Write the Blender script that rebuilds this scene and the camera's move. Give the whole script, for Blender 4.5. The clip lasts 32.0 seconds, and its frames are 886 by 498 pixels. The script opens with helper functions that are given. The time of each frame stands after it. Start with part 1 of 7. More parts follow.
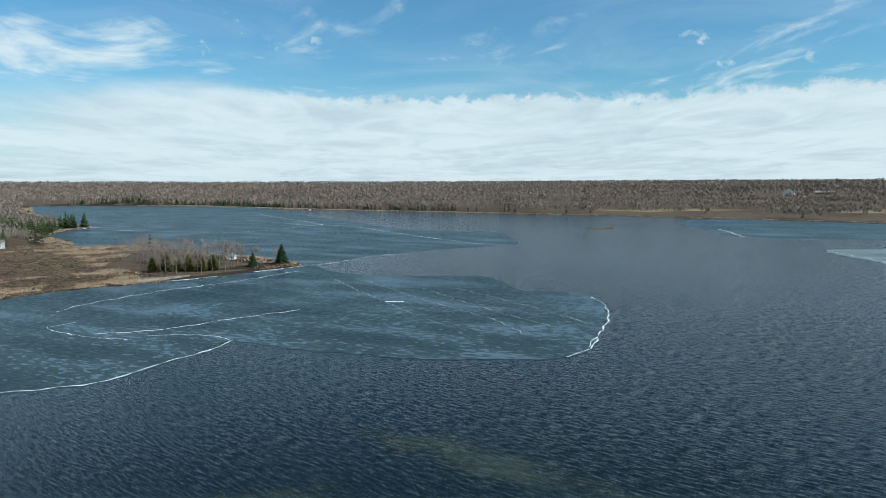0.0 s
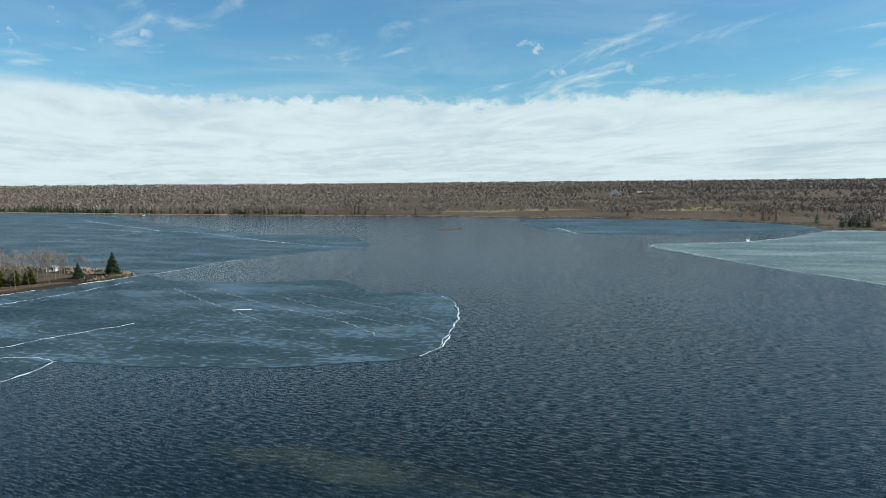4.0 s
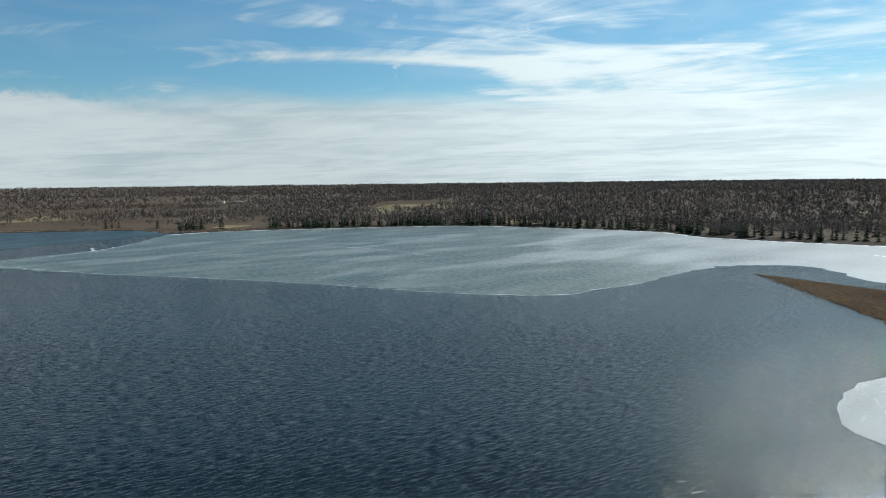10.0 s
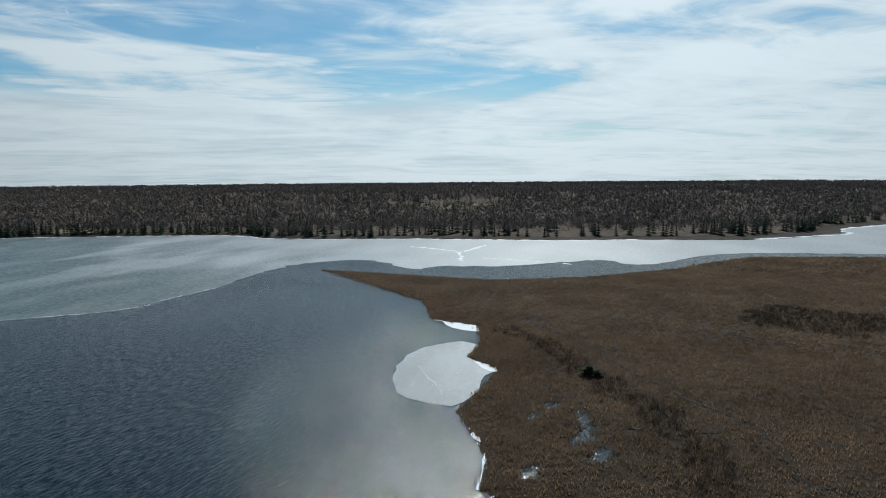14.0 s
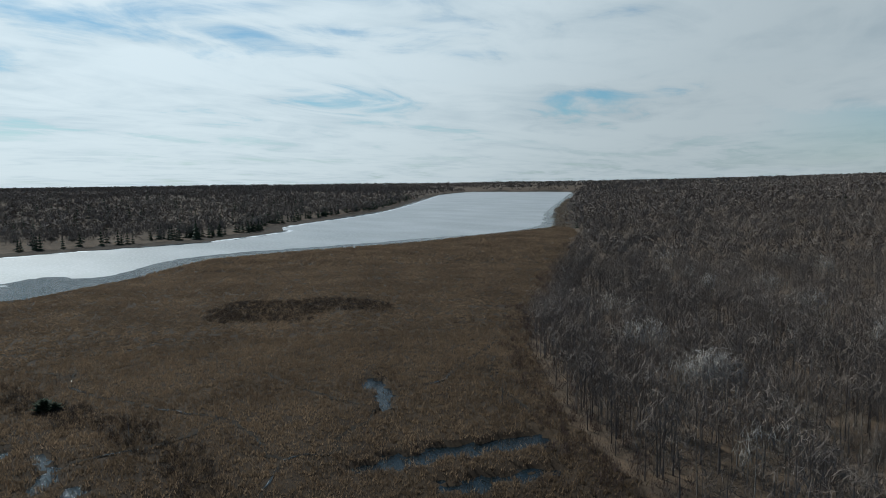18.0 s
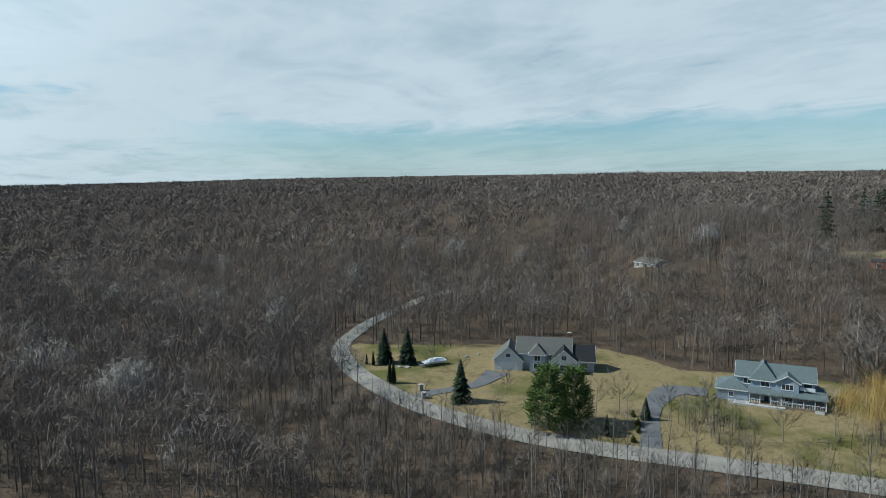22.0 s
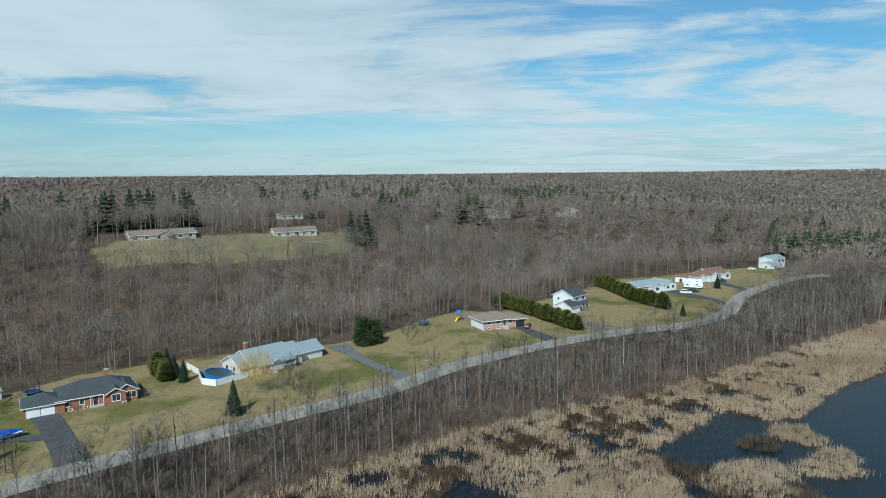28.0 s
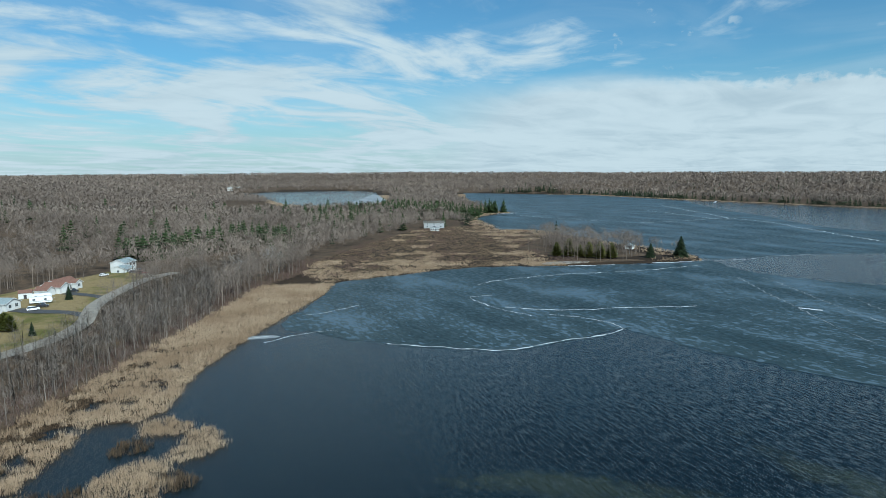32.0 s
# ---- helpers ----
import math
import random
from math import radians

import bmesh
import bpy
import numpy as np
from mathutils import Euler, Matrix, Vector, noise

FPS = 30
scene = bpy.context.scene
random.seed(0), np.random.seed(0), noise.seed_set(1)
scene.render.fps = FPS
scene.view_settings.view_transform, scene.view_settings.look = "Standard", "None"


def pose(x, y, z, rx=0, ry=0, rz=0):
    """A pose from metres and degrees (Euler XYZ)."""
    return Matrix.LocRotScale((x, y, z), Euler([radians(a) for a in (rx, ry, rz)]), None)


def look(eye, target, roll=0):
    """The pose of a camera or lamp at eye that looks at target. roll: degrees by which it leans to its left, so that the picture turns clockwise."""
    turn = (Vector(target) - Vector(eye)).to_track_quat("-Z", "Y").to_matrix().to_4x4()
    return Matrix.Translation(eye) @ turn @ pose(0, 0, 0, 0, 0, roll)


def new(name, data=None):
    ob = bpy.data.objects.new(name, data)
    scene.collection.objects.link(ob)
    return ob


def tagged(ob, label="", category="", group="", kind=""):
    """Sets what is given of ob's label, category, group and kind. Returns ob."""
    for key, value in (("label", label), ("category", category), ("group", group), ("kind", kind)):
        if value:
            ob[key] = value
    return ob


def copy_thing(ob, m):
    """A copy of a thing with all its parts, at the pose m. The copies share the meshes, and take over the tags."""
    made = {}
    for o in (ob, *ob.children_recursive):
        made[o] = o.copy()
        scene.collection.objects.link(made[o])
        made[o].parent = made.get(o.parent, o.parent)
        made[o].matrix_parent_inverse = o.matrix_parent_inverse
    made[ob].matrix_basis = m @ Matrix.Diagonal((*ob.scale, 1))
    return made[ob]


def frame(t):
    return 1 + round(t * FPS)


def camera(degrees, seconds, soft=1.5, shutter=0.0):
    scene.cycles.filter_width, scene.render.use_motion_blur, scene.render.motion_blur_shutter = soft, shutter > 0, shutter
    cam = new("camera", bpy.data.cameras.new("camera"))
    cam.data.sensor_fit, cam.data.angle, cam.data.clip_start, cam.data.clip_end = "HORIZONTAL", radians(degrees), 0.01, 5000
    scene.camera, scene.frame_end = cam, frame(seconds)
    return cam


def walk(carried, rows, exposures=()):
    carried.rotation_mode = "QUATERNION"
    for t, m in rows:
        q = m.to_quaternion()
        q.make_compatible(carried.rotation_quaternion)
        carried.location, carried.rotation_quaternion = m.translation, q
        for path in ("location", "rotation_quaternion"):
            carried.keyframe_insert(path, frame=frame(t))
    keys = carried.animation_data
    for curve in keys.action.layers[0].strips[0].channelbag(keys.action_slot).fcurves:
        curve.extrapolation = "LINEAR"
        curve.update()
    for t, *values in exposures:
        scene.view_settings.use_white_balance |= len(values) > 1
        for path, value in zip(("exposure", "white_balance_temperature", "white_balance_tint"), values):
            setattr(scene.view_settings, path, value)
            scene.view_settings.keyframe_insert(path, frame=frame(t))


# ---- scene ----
# Camera: it hovers over the lake's edge and turns once round, looking slightly down.
EYE = 55.0
cam = camera(68.1, 32.0, 0.9)
ROWS = [  # seconds, yaw, pitch, roll
    (0.0, -0.57, -6.06, 0.47),
    (0.5, -1.06, -6.06, 0.45),
    (1.0, -1.94, -6.04, 0.48),
    (1.5, -2.38, -6.04, 0.48),
    (2.0, -2.77, -6.03, 0.48),
    (2.5, -4.31, -6.00, 0.47),
    (3.0, -7.52, -5.97, 0.55),
    (3.5, -10.66, -5.98, 0.61),
    (5.5, -24.05, -5.97, 0.78),
    (6.0, -28.73, -5.96, 0.86),
    (6.5, -33.46, -5.96, 0.90),
    (7.0, -38.17, -5.96, 0.90),
    (7.5, -42.87, -5.94, 0.87),
    (8.0, -47.63, -5.95, 0.84),
    (8.5, -52.59, -5.98, 0.79),
    (9.0, -57.48, -6.00, 0.73),
    (9.5, -62.13, -5.98, 0.72),
    (10.0, -66.89, -5.97, 0.65),
    (10.5, -71.67, -5.97, 0.64),
    (11.0, -76.48, -5.99, 0.60),
    (11.5, -81.36, -6.01, 0.61),
    (12.0, -85.59, -6.03, 0.61),
    (12.5, -89.02, -6.02, 0.61),
    (13.0, -93.04, -6.01, 0.59),
    (13.5, -98.12, -6.02, 0.52),
    (15.5, -118.72, -6.05, 0.56),
    (16.0, -124.52, -6.05, 0.65),
    (16.5, -130.25, -6.08, 0.72),
    (17.0, -136.04, -6.11, 0.70),
    (17.5, -142.15, -6.10, 0.70),
    (18.0, -148.27, -6.07, 0.76),
    (18.5, -154.28, -6.05, 0.54),
    (19.0, -160.38, -6.01, 0.47),
    (19.5, -166.54, -6.01, 0.38),
    (20.0, -172.74, -6.03, 0.37),
    (20.5, -178.90, -6.07, 0.40),
    (21.0, -185.14, -6.11, 0.40),
    (21.5, -191.36, -6.15, 0.48),
    (22.0, -197.37, -6.16, 0.52),
    (22.5, -203.69, -6.19, 0.65),
    (23.0, -210.12, -6.16, 0.70),
    (23.5, -216.12, -6.16, 0.72),
    (24.0, -222.52, -6.19, 0.85),
    (24.5, -228.88, -6.27, 0.97),
    (25.0, -235.33, -6.28, 1.02),
    (25.5, -241.66, -6.29, 0.92),
    (27.5, -267.17, -6.35, 0.77),
    (28.0, -273.55, -6.31, 0.70),
    (28.5, -279.95, -6.28, 0.75),
    (29.0, -286.34, -6.28, 0.82),
    (29.5, -292.71, -6.35, 0.87),
    (30.0, -299.11, -6.45, 0.91),
    (30.5, -305.59, -6.53, 0.91),
    (31.0, -312.31, -6.60, 0.97),
    (31.5, -319.50, -6.67, 0.91),
    (32.0, -326.58, -6.58, 0.58),
]
EXPOSURES = [(0, 0.42, 5750, -2), (6, 0.44, 6000, 0), (9.5, 0.17, 6050, 1), (12, -0.18, 6050, 2), (15, -0.32, 5850, 3), (18, -0.3, 5850, 2), (21, 0.0, 5650, 0), (23, 0.18, 5600, -1), (28, 0.18, 5500, -3), (32, 0.2, 5500, -3)]
walk(cam, [(t, pose(0, 0, EYE, 0, 0, yaw) @ pose(0, 0, 0, 90 + pitch) @ pose(0, 0, 0, 0, 0, -roll)) for t, yaw, pitch, roll in ROWS], EXPOSURES)

# ---- the plan: metres, the camera stands over (0, 0), water lies at z = 0 ----
LAKE = [(107, -31), (119, -36), (129, -37), (147, -37), (161, -47), (177, -57), (192, -52), (212, -63), (235, -67), (248, -54),
        (289, -58), (326, -46), (384, -27), (410, -18), (383, -54), (340, -108), (336, -161), (352, -230), (369, -263), (387, -308),
        (361, -388), (322, -473), (278, -682), (421, -1038), (766, -2037), (934, -2453), (1376, -2468), (1221, -1953), (721, -985),
        (586, -586), (528, -525), (506, -403), (534, -304), (554, -225), (602, -125), (645, 5), (706, 64), (735, 200)]
LAKE += [(742, 286), (690, 385), (599, 508), (544, 565), (572, 646), (550, 693), (486, 782), (322, 897), (209, 981), (-3, 1100),
         (-241, 1252), (-586, 1501), (-957, 1560), (-700, 1150), (-484, 860), (-415, 805), (-427, 772), (-410, 690), (-334, 600), (-303, 558),
         (-270, 574), (-224, 535), (-124, 469), (-94, 442), (-86, 421), (-114, 393), (-141, 367), (-161, 353), (-192, 331), (-208, 304)]
LAKE += [(-228, 247), (-210, 217), (-180, 154), (-156, 110), (-137, 88), (-136, 66), (-124, 50), (-117, 30), (-119, 15), (-108, 6),
         (-95, -10), (-60, -55), (0, -75), (60, -60)]
LAKE_FAR = [(-1577, 1287), (-1620, 1500), (-1531, 1640), (-1394, 1640), (-1235, 1509), (-822, 1047), (-771, 938), (-800, 845), (-878, 830), (-1182, 1045), (-1431, 1206)]
FAR_ICE = [(-1132, 1383), (-825, 1045), (-778, 940), (-800, 920), (-880, 1010), (-957, 1121)]
MARSH_SOUTH = [(60, -60), (107, -31), (420, -10), (420, -300), (300, -690), (262, -690), (193, -549), (121, -294), (86, -190), (52, -135),
               (27, -108), (0, -90), (0, -75)]
MARSH_NORTH = [(-205, 300), (-150, 362), (-165, 380), (-215, 420), (-232, 520), (-270, 570), (-303, 555), (-345, 590), (-372, 520), (-345, 440),
               (-318, 368), (-292, 300), (-262, 256), (-228, 240)]
MARSH_WEST = [(-60, -55), (-95, -10), (-108, 6), (-119, 15), (-117, 30), (-124, 50), (-136, 66), (-137, 88), (-156, 110), (-180, 154),
              (-210, 217), (-230, 247), (-262, 256), (-246, 210), (-212, 158), (-184, 112), (-162, 74), (-146, 40), (-133, 12), (-112, -22), (-75, -62)]
ROAD = [(-96, -284), (-73, -271), (-46, -240), (-31, -208), (-28, -182), (-35, -150), (-47, -127), (-62, -110), (-81, -95),
        (-106, -74), (-121, -56), (-142, -27), (-158, -5), (-180, 19), (-205, 61), (-217, 96), (-234, 120), (-269, 146), (-309, 192), (-324, 220)]
LOTS = [(-26, -196), (-34, -205), (-52, -196), (-66, -192), (-80, -187), (-101, -180), (-110, -162), (-113, -146), (-122, -141), (-140, -128), (-146, -121),
        (-152, -107), (-166, -97), (-180, -88), (-190, -68), (-199, -45), (-205, -22), (-218, -6), (-235, 5), (-252, 22), (-246, 36), (-268, 56), (-290, 80),
        (-318, 106), (-330, 140), (-352, 196), (-338, 212), (-309, 190), (-269, 144), (-234, 118), (-217, 94), (-205, 60), (-180, 18), (-142, -28), (-106, -75), (-81, -96),
        (-62, -111), (-47, -128), (-35, -151)]
DWELLINGS = [(-118, -118), (-155, -77), (-186, -38), (-172, -50), (-80, -158), (-223, 33), (-249, 66), (-288, 115), (-314, 152), (-349, 206)]     # middles of the yards' houses
FIELDS = [[(560, 940), (760, 1000), (900, 900), (700, 850)], [(860, 520), (1060, 560), (1130, 400), (900, 420)],
          [(620, 575), (660, 585), (680, 545), (625, 545)], [(782, 262), (815, 270), (815, 205), (775, 205)],
          [(940, -130), (1010, -150), (1000, -330), (930, -310)], [(-284, -132), (-268, -118), (-288, -78), (-330, -20), (-355, -18), (-352, -45), (-335, -72), (-318, -94), (-300, -124)],
          [(-226, -207), (-231, -190), (-226, -167), (-240, -162), (-250, -192)], [(250, 1120), (420, 1100), (520, 1010), (330, 1040)],
          [(-268, -200), (-274, -173), (-290, -172), (-284, -202)]]
# rise of the land by bearing (degrees clockwise from +y): where the slope begins and ends, its height, the height at 1.4 km and at 4.8 km
RISE = [(0, 1080, 2200, 18, 12, 30), (45, 880, 1900, 16, 12, 24), (70, 760, 1500, 22, 21, 24), (90, 720, 1400, 29, 29, 24),
        (110, 680, 1300, 28, 29, 24), (130, 700, 1300, 26, 27, 24), (148, 900, 2300, 10, 6, 20), (156, 800, 1600, 9, 8, 22), (168, 300, 1300, 24, 26, 26),
        (185, 240, 900, 32, 38, 52), (200, 225, 600, 32, 44, 60), (215, 205, 330, 25, 48, 60), (232, 200, 350, 28, 47, 62), (250, 215, 345, 30, 47, 64),
        (265, 235, 390, 28, 43, 62), (280, 280, 520, 22, 44, 58), (295, 380, 700, 12, 34, 56), (306, 500, 900, 3, 4, 58), (316, 600, 1000, 1.5, 1, 58),
        (326, 600, 1000, 4, 4, 54), (340, 1500, 2300, 22, 4, 42), (360, 1080, 2200, 18, 12, 30)]

# pools and creeks in the marsh
POOLS = [[(114, -142.5), (110, -134), (105, -130), (96.5, -132), (103.6, -138), (110, -142)], [(104, -131), (101.6, -127), (90.4, -118.4), (90, -121), (96.4, -132)],
         [(79, -90), (70, -96), (64, -106), (57, -113), (50, -121), (48, -131), (55, -128), (62, -118), (70, -110), (76, -101)],
         [(62, -95), (55, -103), (48, -112), (42, -112), (50, -101), (56, -94)], [(140, -65.5), (138, -67.3), (128.8, -64.8), (121, -60), (123, -56), (130.5, -61)], [(142, -54), (139, -53), (138, -55), (141, -56)],
         [(114, -43), (111, -41), (109, -43), (112, -45)], [(147, -61), (145, -59), (142, -61), (145, -63)], [(240, -90), (235, -86), (232, -89), (237, -93)],
         [(306, -98), (300, -94), (296, -97), (302, -100)], [(190, -97), (185, -93), (181, -95), (185, -98)], [(120, -60), (114, -56), (112, -59), (117, -63)],
         [(88, -160), (84, -157), (83, -161), (87, -163)]]
CREEKS = [[(188, -101), (179, -95), (172, -92), (157, -92), (136, -94), (121, -97), (104, -93), (96, -88), (92, -87.6), (87.4, -80), (82, -71)],
          [(92, -87.6), (89, -91.6), (85, -95.6), (88.3, -99.6), (90.4, -105.4), (89.8, -110.5), (93, -119.6), (96, -132), (95, -140), (91, -143.5), (94, -161.5), (98, -192)],
          [(60, -135), (75, -148), (84, -160), (90, -175)], [(97, -120), (120, -122), (140, -128)], [(240, -90), (215, -92), (190, -97)], [(128, -65), (118, -84), (121, -97)]]
WEST_POOLS = [[(-142, 69), (-143, 75), (-136, 81), (-128, 81), (-117, 72), (-119, 66), (-124, 63), (-121, 57), (-119, 54), (-130, 63)], [(-106, 13), (-112.5, 17.6), (-116, 24), (-113, 25), (-108, 19), (-106, 16)],
              [(-140.3, 25.8), (-139, 30.6), (-135, 28.5), (-136, 25.6)], [(-133.7, 34.3), (-132, 37), (-130, 43.5), (-127, 41.4), (-129, 35)], [(-118, 39.5), (-115, 45), (-110, 52), (-103, 50), (-108, 46), (-111, 39)],
              [(-155, 98.7), (-153.4, 101.3), (-147, 96.4), (-148.5, 94.7)], [(-118, 17.6), (-116, 26), (-108, 26), (-113, 17.6)], [(-128, 10), (-124, 15), (-120, 12), (-123, 6)]]


def inside(poly, x, y):
    """Which of the points lie in the polygon."""
    x, y = np.asarray(x, float), np.asarray(y, float)
    odd = np.zeros(x.shape, bool)
    for (x0, y0), (x1, y1) in zip(poly, poly[1:] + poly[:1]):
        if y0 != y1:
            odd ^= ((y0 > y) != (y1 > y)) & (x < (x1 - x0) * (y - y0) / (y1 - y0) + x0)
    return odd


def away(poly, x, y, closed=True):
    """The distance of the points from the polygon's edge or the line."""
    x, y = np.asarray(x, float), np.asarray(y, float)
    best = np.full(x.shape, 1e9)
    for (x0, y0), (x1, y1) in zip(poly, poly[1:] + poly[:1] if closed else poly[1:]):
        dx, dy = x1 - x0, y1 - y0
        s = np.clip(((x - x0) * dx + (y - y0) * dy) / (dx * dx + dy * dy), 0, 1)
        best = np.minimum(best, np.hypot(x - x0 - s * dx, y - y0 - s * dy))
    return best


def smooth(a, b, v):
    s = np.clip((v - a) / (b - a), 0, 1)
    return s * s * (3 - 2 * s)


def wave(x, y, size, seed=0):
    """A cheap rolling noise of a few crossed waves, -1 to 1."""
    k = 2 * math.pi / size
    return (np.sin(k * (x * 0.8 + y * 0.6) + seed) + np.sin(k * 1.7 * (x * -0.5 + y * 0.86) + 2.1 * seed)
            + np.sin(k * 2.9 * (x * 0.97 - y * 0.22) + 3.7 * seed) * 0.6 + np.sin(k * 4.3 * (x * 0.3 + y * 0.95) + 0.7 * seed) * 0.4) / 3


def shore(x, y):
    """Metres inland from the nearest shore; below zero on the water."""
    d = np.minimum(away(LAKE, x, y), away(LAKE_FAR, x, y))
    return np.where(inside(LAKE, x, y) | inside(LAKE_FAR, x, y), -d, d)


def pool_share(x, y):
    """How far the marsh ground sinks below the water: 1 in the middle of a pool, 0 on firm ground."""
    share, r = np.zeros(np.shape(x)), np.hypot(x, y)
    near = (r < 420) & (r > 70)
    if not np.any(near):
        return share
    px, py = x[near], y[near]
    ragged = 2.0 * wave(px, py, 8, 2) + 1.5 * wave(px, py, 3.7, 5) - 0.1
    s = np.zeros(px.shape)
    for p in POOLS + WEST_POOLS:
        cx, cy = p[0]
        close = np.hypot(px - cx, py - cy) < 45
        if np.any(close):
            d = np.where(inside(p, px[close], py[close]), 1, -1) * away(p, px[close], py[close])
            s[close] = np.maximum(s[close], smooth(-1.2, 1.2, d + ragged[close]))
    # dark water between the reed beds of the near west shore
    west = np.where(inside(MARSH_WEST, px, py), 1, -1) * away(MARSH_WEST, px, py)
    gap = wave(px, py, 27, 12) + 0.75 * wave(px, py, 9.5, 14)
    s = np.maximum(s, smooth(0.42, 0.66, gap + 0.14 * smooth(120, 40, py)) * smooth(-1, 3, west) * smooth(150, 105, py))
    share[near] = s
    return share


def height(x, y):
    """The height of the land at the points."""
    x, y = np.asarray(x, float), np.asarray(y, float)
    r, bearing = np.hypot(x, y), np.degrees(np.arctan2(x, y)) % 360
    a, b, z1, z2, z3 = (np.interp(bearing, [k[0] for k in RISE], [k[i] for k in RISE]) for i in range(1, 6))
    hill = z1 * smooth(a, b, r) + (z2 - z1) * smooth(b, np.maximum(1400, b + 300), r) + (z3 - z2) * smooth(1500, 4800, r)
    d = shore(x, y)
    lots = 2.2 * smooth(-24, 10, np.where(inside(LOTS, x, y), 1, -1) * away(LOTS, x, y)) * (r < 420)
    hill = hill * smooth(10, 90, d) + wave(x, y, 900, 1) * 4 * smooth(500, 1500, r) * smooth(10, 200, d)
    land = 0.3 * smooth(0, 3, d) + hill + lots + 0.7 * smooth(12, 50, d)
    sunk = pool_share(np.atleast_1d(x), np.atleast_1d(y)).reshape(x.shape)
    return np.where(d < 0, np.maximum(-1.6, d * 0.25), land * (1 - sunk) - 0.5 * sunk)
# ---- end of the plan ----


# ---- world, sun ----
SUN_BEARING, SUN_HEIGHT = 112.0, 42.0     # degrees clockwise from +y, degrees above the horizon


def build_sky():
    world = bpy.data.worlds.new("sky")
    world.use_nodes = True
    scene.world = world
    nt = world.node_tree
    nodes, link = nt.nodes, nt.links.new
    nodes.clear()

    def node(kind, **values):
        n = nodes.new(kind)
        for k, v in values.items():
            n.inputs[k].default_value = v
        return n

    def calc(op, a, b=None, c=None):
        n = nodes.new("ShaderNodeMath")
        n.operation = op
        for i, v in enumerate((a, b, c)):
            if v is None:
                continue
            if isinstance(v, (int, float)):
                n.inputs[i].default_value = v
            else:
                link(v, n.inputs[i])
        return n.outputs[0]

    def ramp(v, lo, hi, a=0.0, b=1.0):
        n = nodes.new("ShaderNodeMapRange")
        n.interpolation_type = "SMOOTHSTEP"
        for i, k in ((1, lo), (2, hi), (3, a), (4, b)):
            n.inputs[i].default_value = k
        link(v, n.inputs[0])
        return n.outputs[0]

    sky = nodes.new("ShaderNodeTexSky")
    sky.sky_type, sky.sun_disc = "NISHITA", False
    sky.sun_elevation, sky.sun_rotation = radians(SUN_HEIGHT), radians(SUN_BEARING)
    sky.air_density, sky.dust_density, sky.ozone_density = 1.0, 0.6, 1.5
    way = nodes.new("ShaderNodeTexCoord").outputs["Generated"]
    split = nodes.new("ShaderNodeSeparateXYZ")
    link(way, split.inputs[0])
    x, y, z = split.outputs
    # a flat cloud layer far overhead: the way's foot on it
    up = calc("MAXIMUM", calc("ADD", z, 0.07), 0.02)
    flat = nodes.new("ShaderNodeCombineXYZ")
    link(calc("DIVIDE", x, up), flat.inputs[0])
    link(calc("DIVIDE", y, up), flat.inputs[1])

    def drift(scale, detail, rough, shift, turn, squash, distort=0.0):
        m = nodes.new("ShaderNodeMapping")
        m.inputs["Location"].default_value = shift
        m.inputs["Rotation"].default_value = (0, 0, radians(turn))
        m.inputs["Scale"].default_value = squash
        link(flat.outputs[0], m.inputs[0])
        n = node("ShaderNodeTexNoise", Scale=scale, Detail=detail, Roughness=rough, Distortion=distort)
        link(m.outputs[0], n.inputs["Vector"])
        return n.outputs["Fac"]

    def toward(bearing, lo, hi):
        a = radians(bearing)
        return ramp(calc("ADD", calc("MULTIPLY", x, math.sin(a)), calc("MULTIPLY", y, math.cos(a))), lo, hi)

    sunward, hillward, northward = toward(150, -0.05, 0.55), toward(228, 0.5, 0.8), toward(38, 0.18, 0.5)
    broad = drift(0.42, 7, 0.52, (3.1, 0.7, 0), 35, (1.0, 0.7, 1), 1.6)
    fibre = drift(1.5, 8, 0.6, (0, 0, 2), 42, (1.0, 0.55, 1), 1.6)
    wisps = calc("ADD", calc("MULTIPLY", broad, 0.7), calc("MULTIPLY", fibre, 0.3))
    wisps = calc("ADD", wisps, calc("MULTIPLY", sunward, 0.1))
    wisps = calc("ADD", wisps, calc("MULTIPLY", hillward, 0.1))
    wisps = calc("ADD", wisps, calc("MULTIPLY", toward(300, 0.5, 0.9), 0.035))
    wisps = calc("SUBTRACT", wisps, calc("MULTIPLY", northward, 0.035))
    high = ramp(wisps, 0.45, 0.6)
    # towards the hills a strip of clear sky lies under the cloud; overhead the cloud thins
    strip = calc("MAXIMUM", ramp(calc("ADD", z, calc("MULTIPLY", wisps, 0.1)), 0.128, 0.172), calc("SUBTRACT", 1.0, hillward))
    high = calc("MULTIPLY", calc("MULTIPLY", high, strip), calc("MULTIPLY", ramp(z, 0.02, 0.1, 0.45, 1.0), ramp(z, 0.24, 0.42, 1.0, 0.08)))
    # the pale bank of cloud low over the far shore, heaped up to the north and smooth to the east
    bearing = nodes.new("ShaderNodeCombineXYZ")
    link(x, bearing.inputs[0])
    link(y, bearing.inputs[1])
    link(calc("MULTIPLY", z, 1.3), bearing.inputs[2])
    puff = node("ShaderNodeTexNoise", Scale=26.0, Detail=7.0, Roughness=0.55)
    link(bearing.outputs[0], puff.inputs["Vector"])
    swell = node("ShaderNodeTexNoise", Scale=2.6, Detail=3.0, Roughness=0.5)
    link(bearing.outputs[0], swell.inputs["Vector"])
    lying = nodes.new("ShaderNodeCombineXYZ")
    link(x, lying.inputs[0])
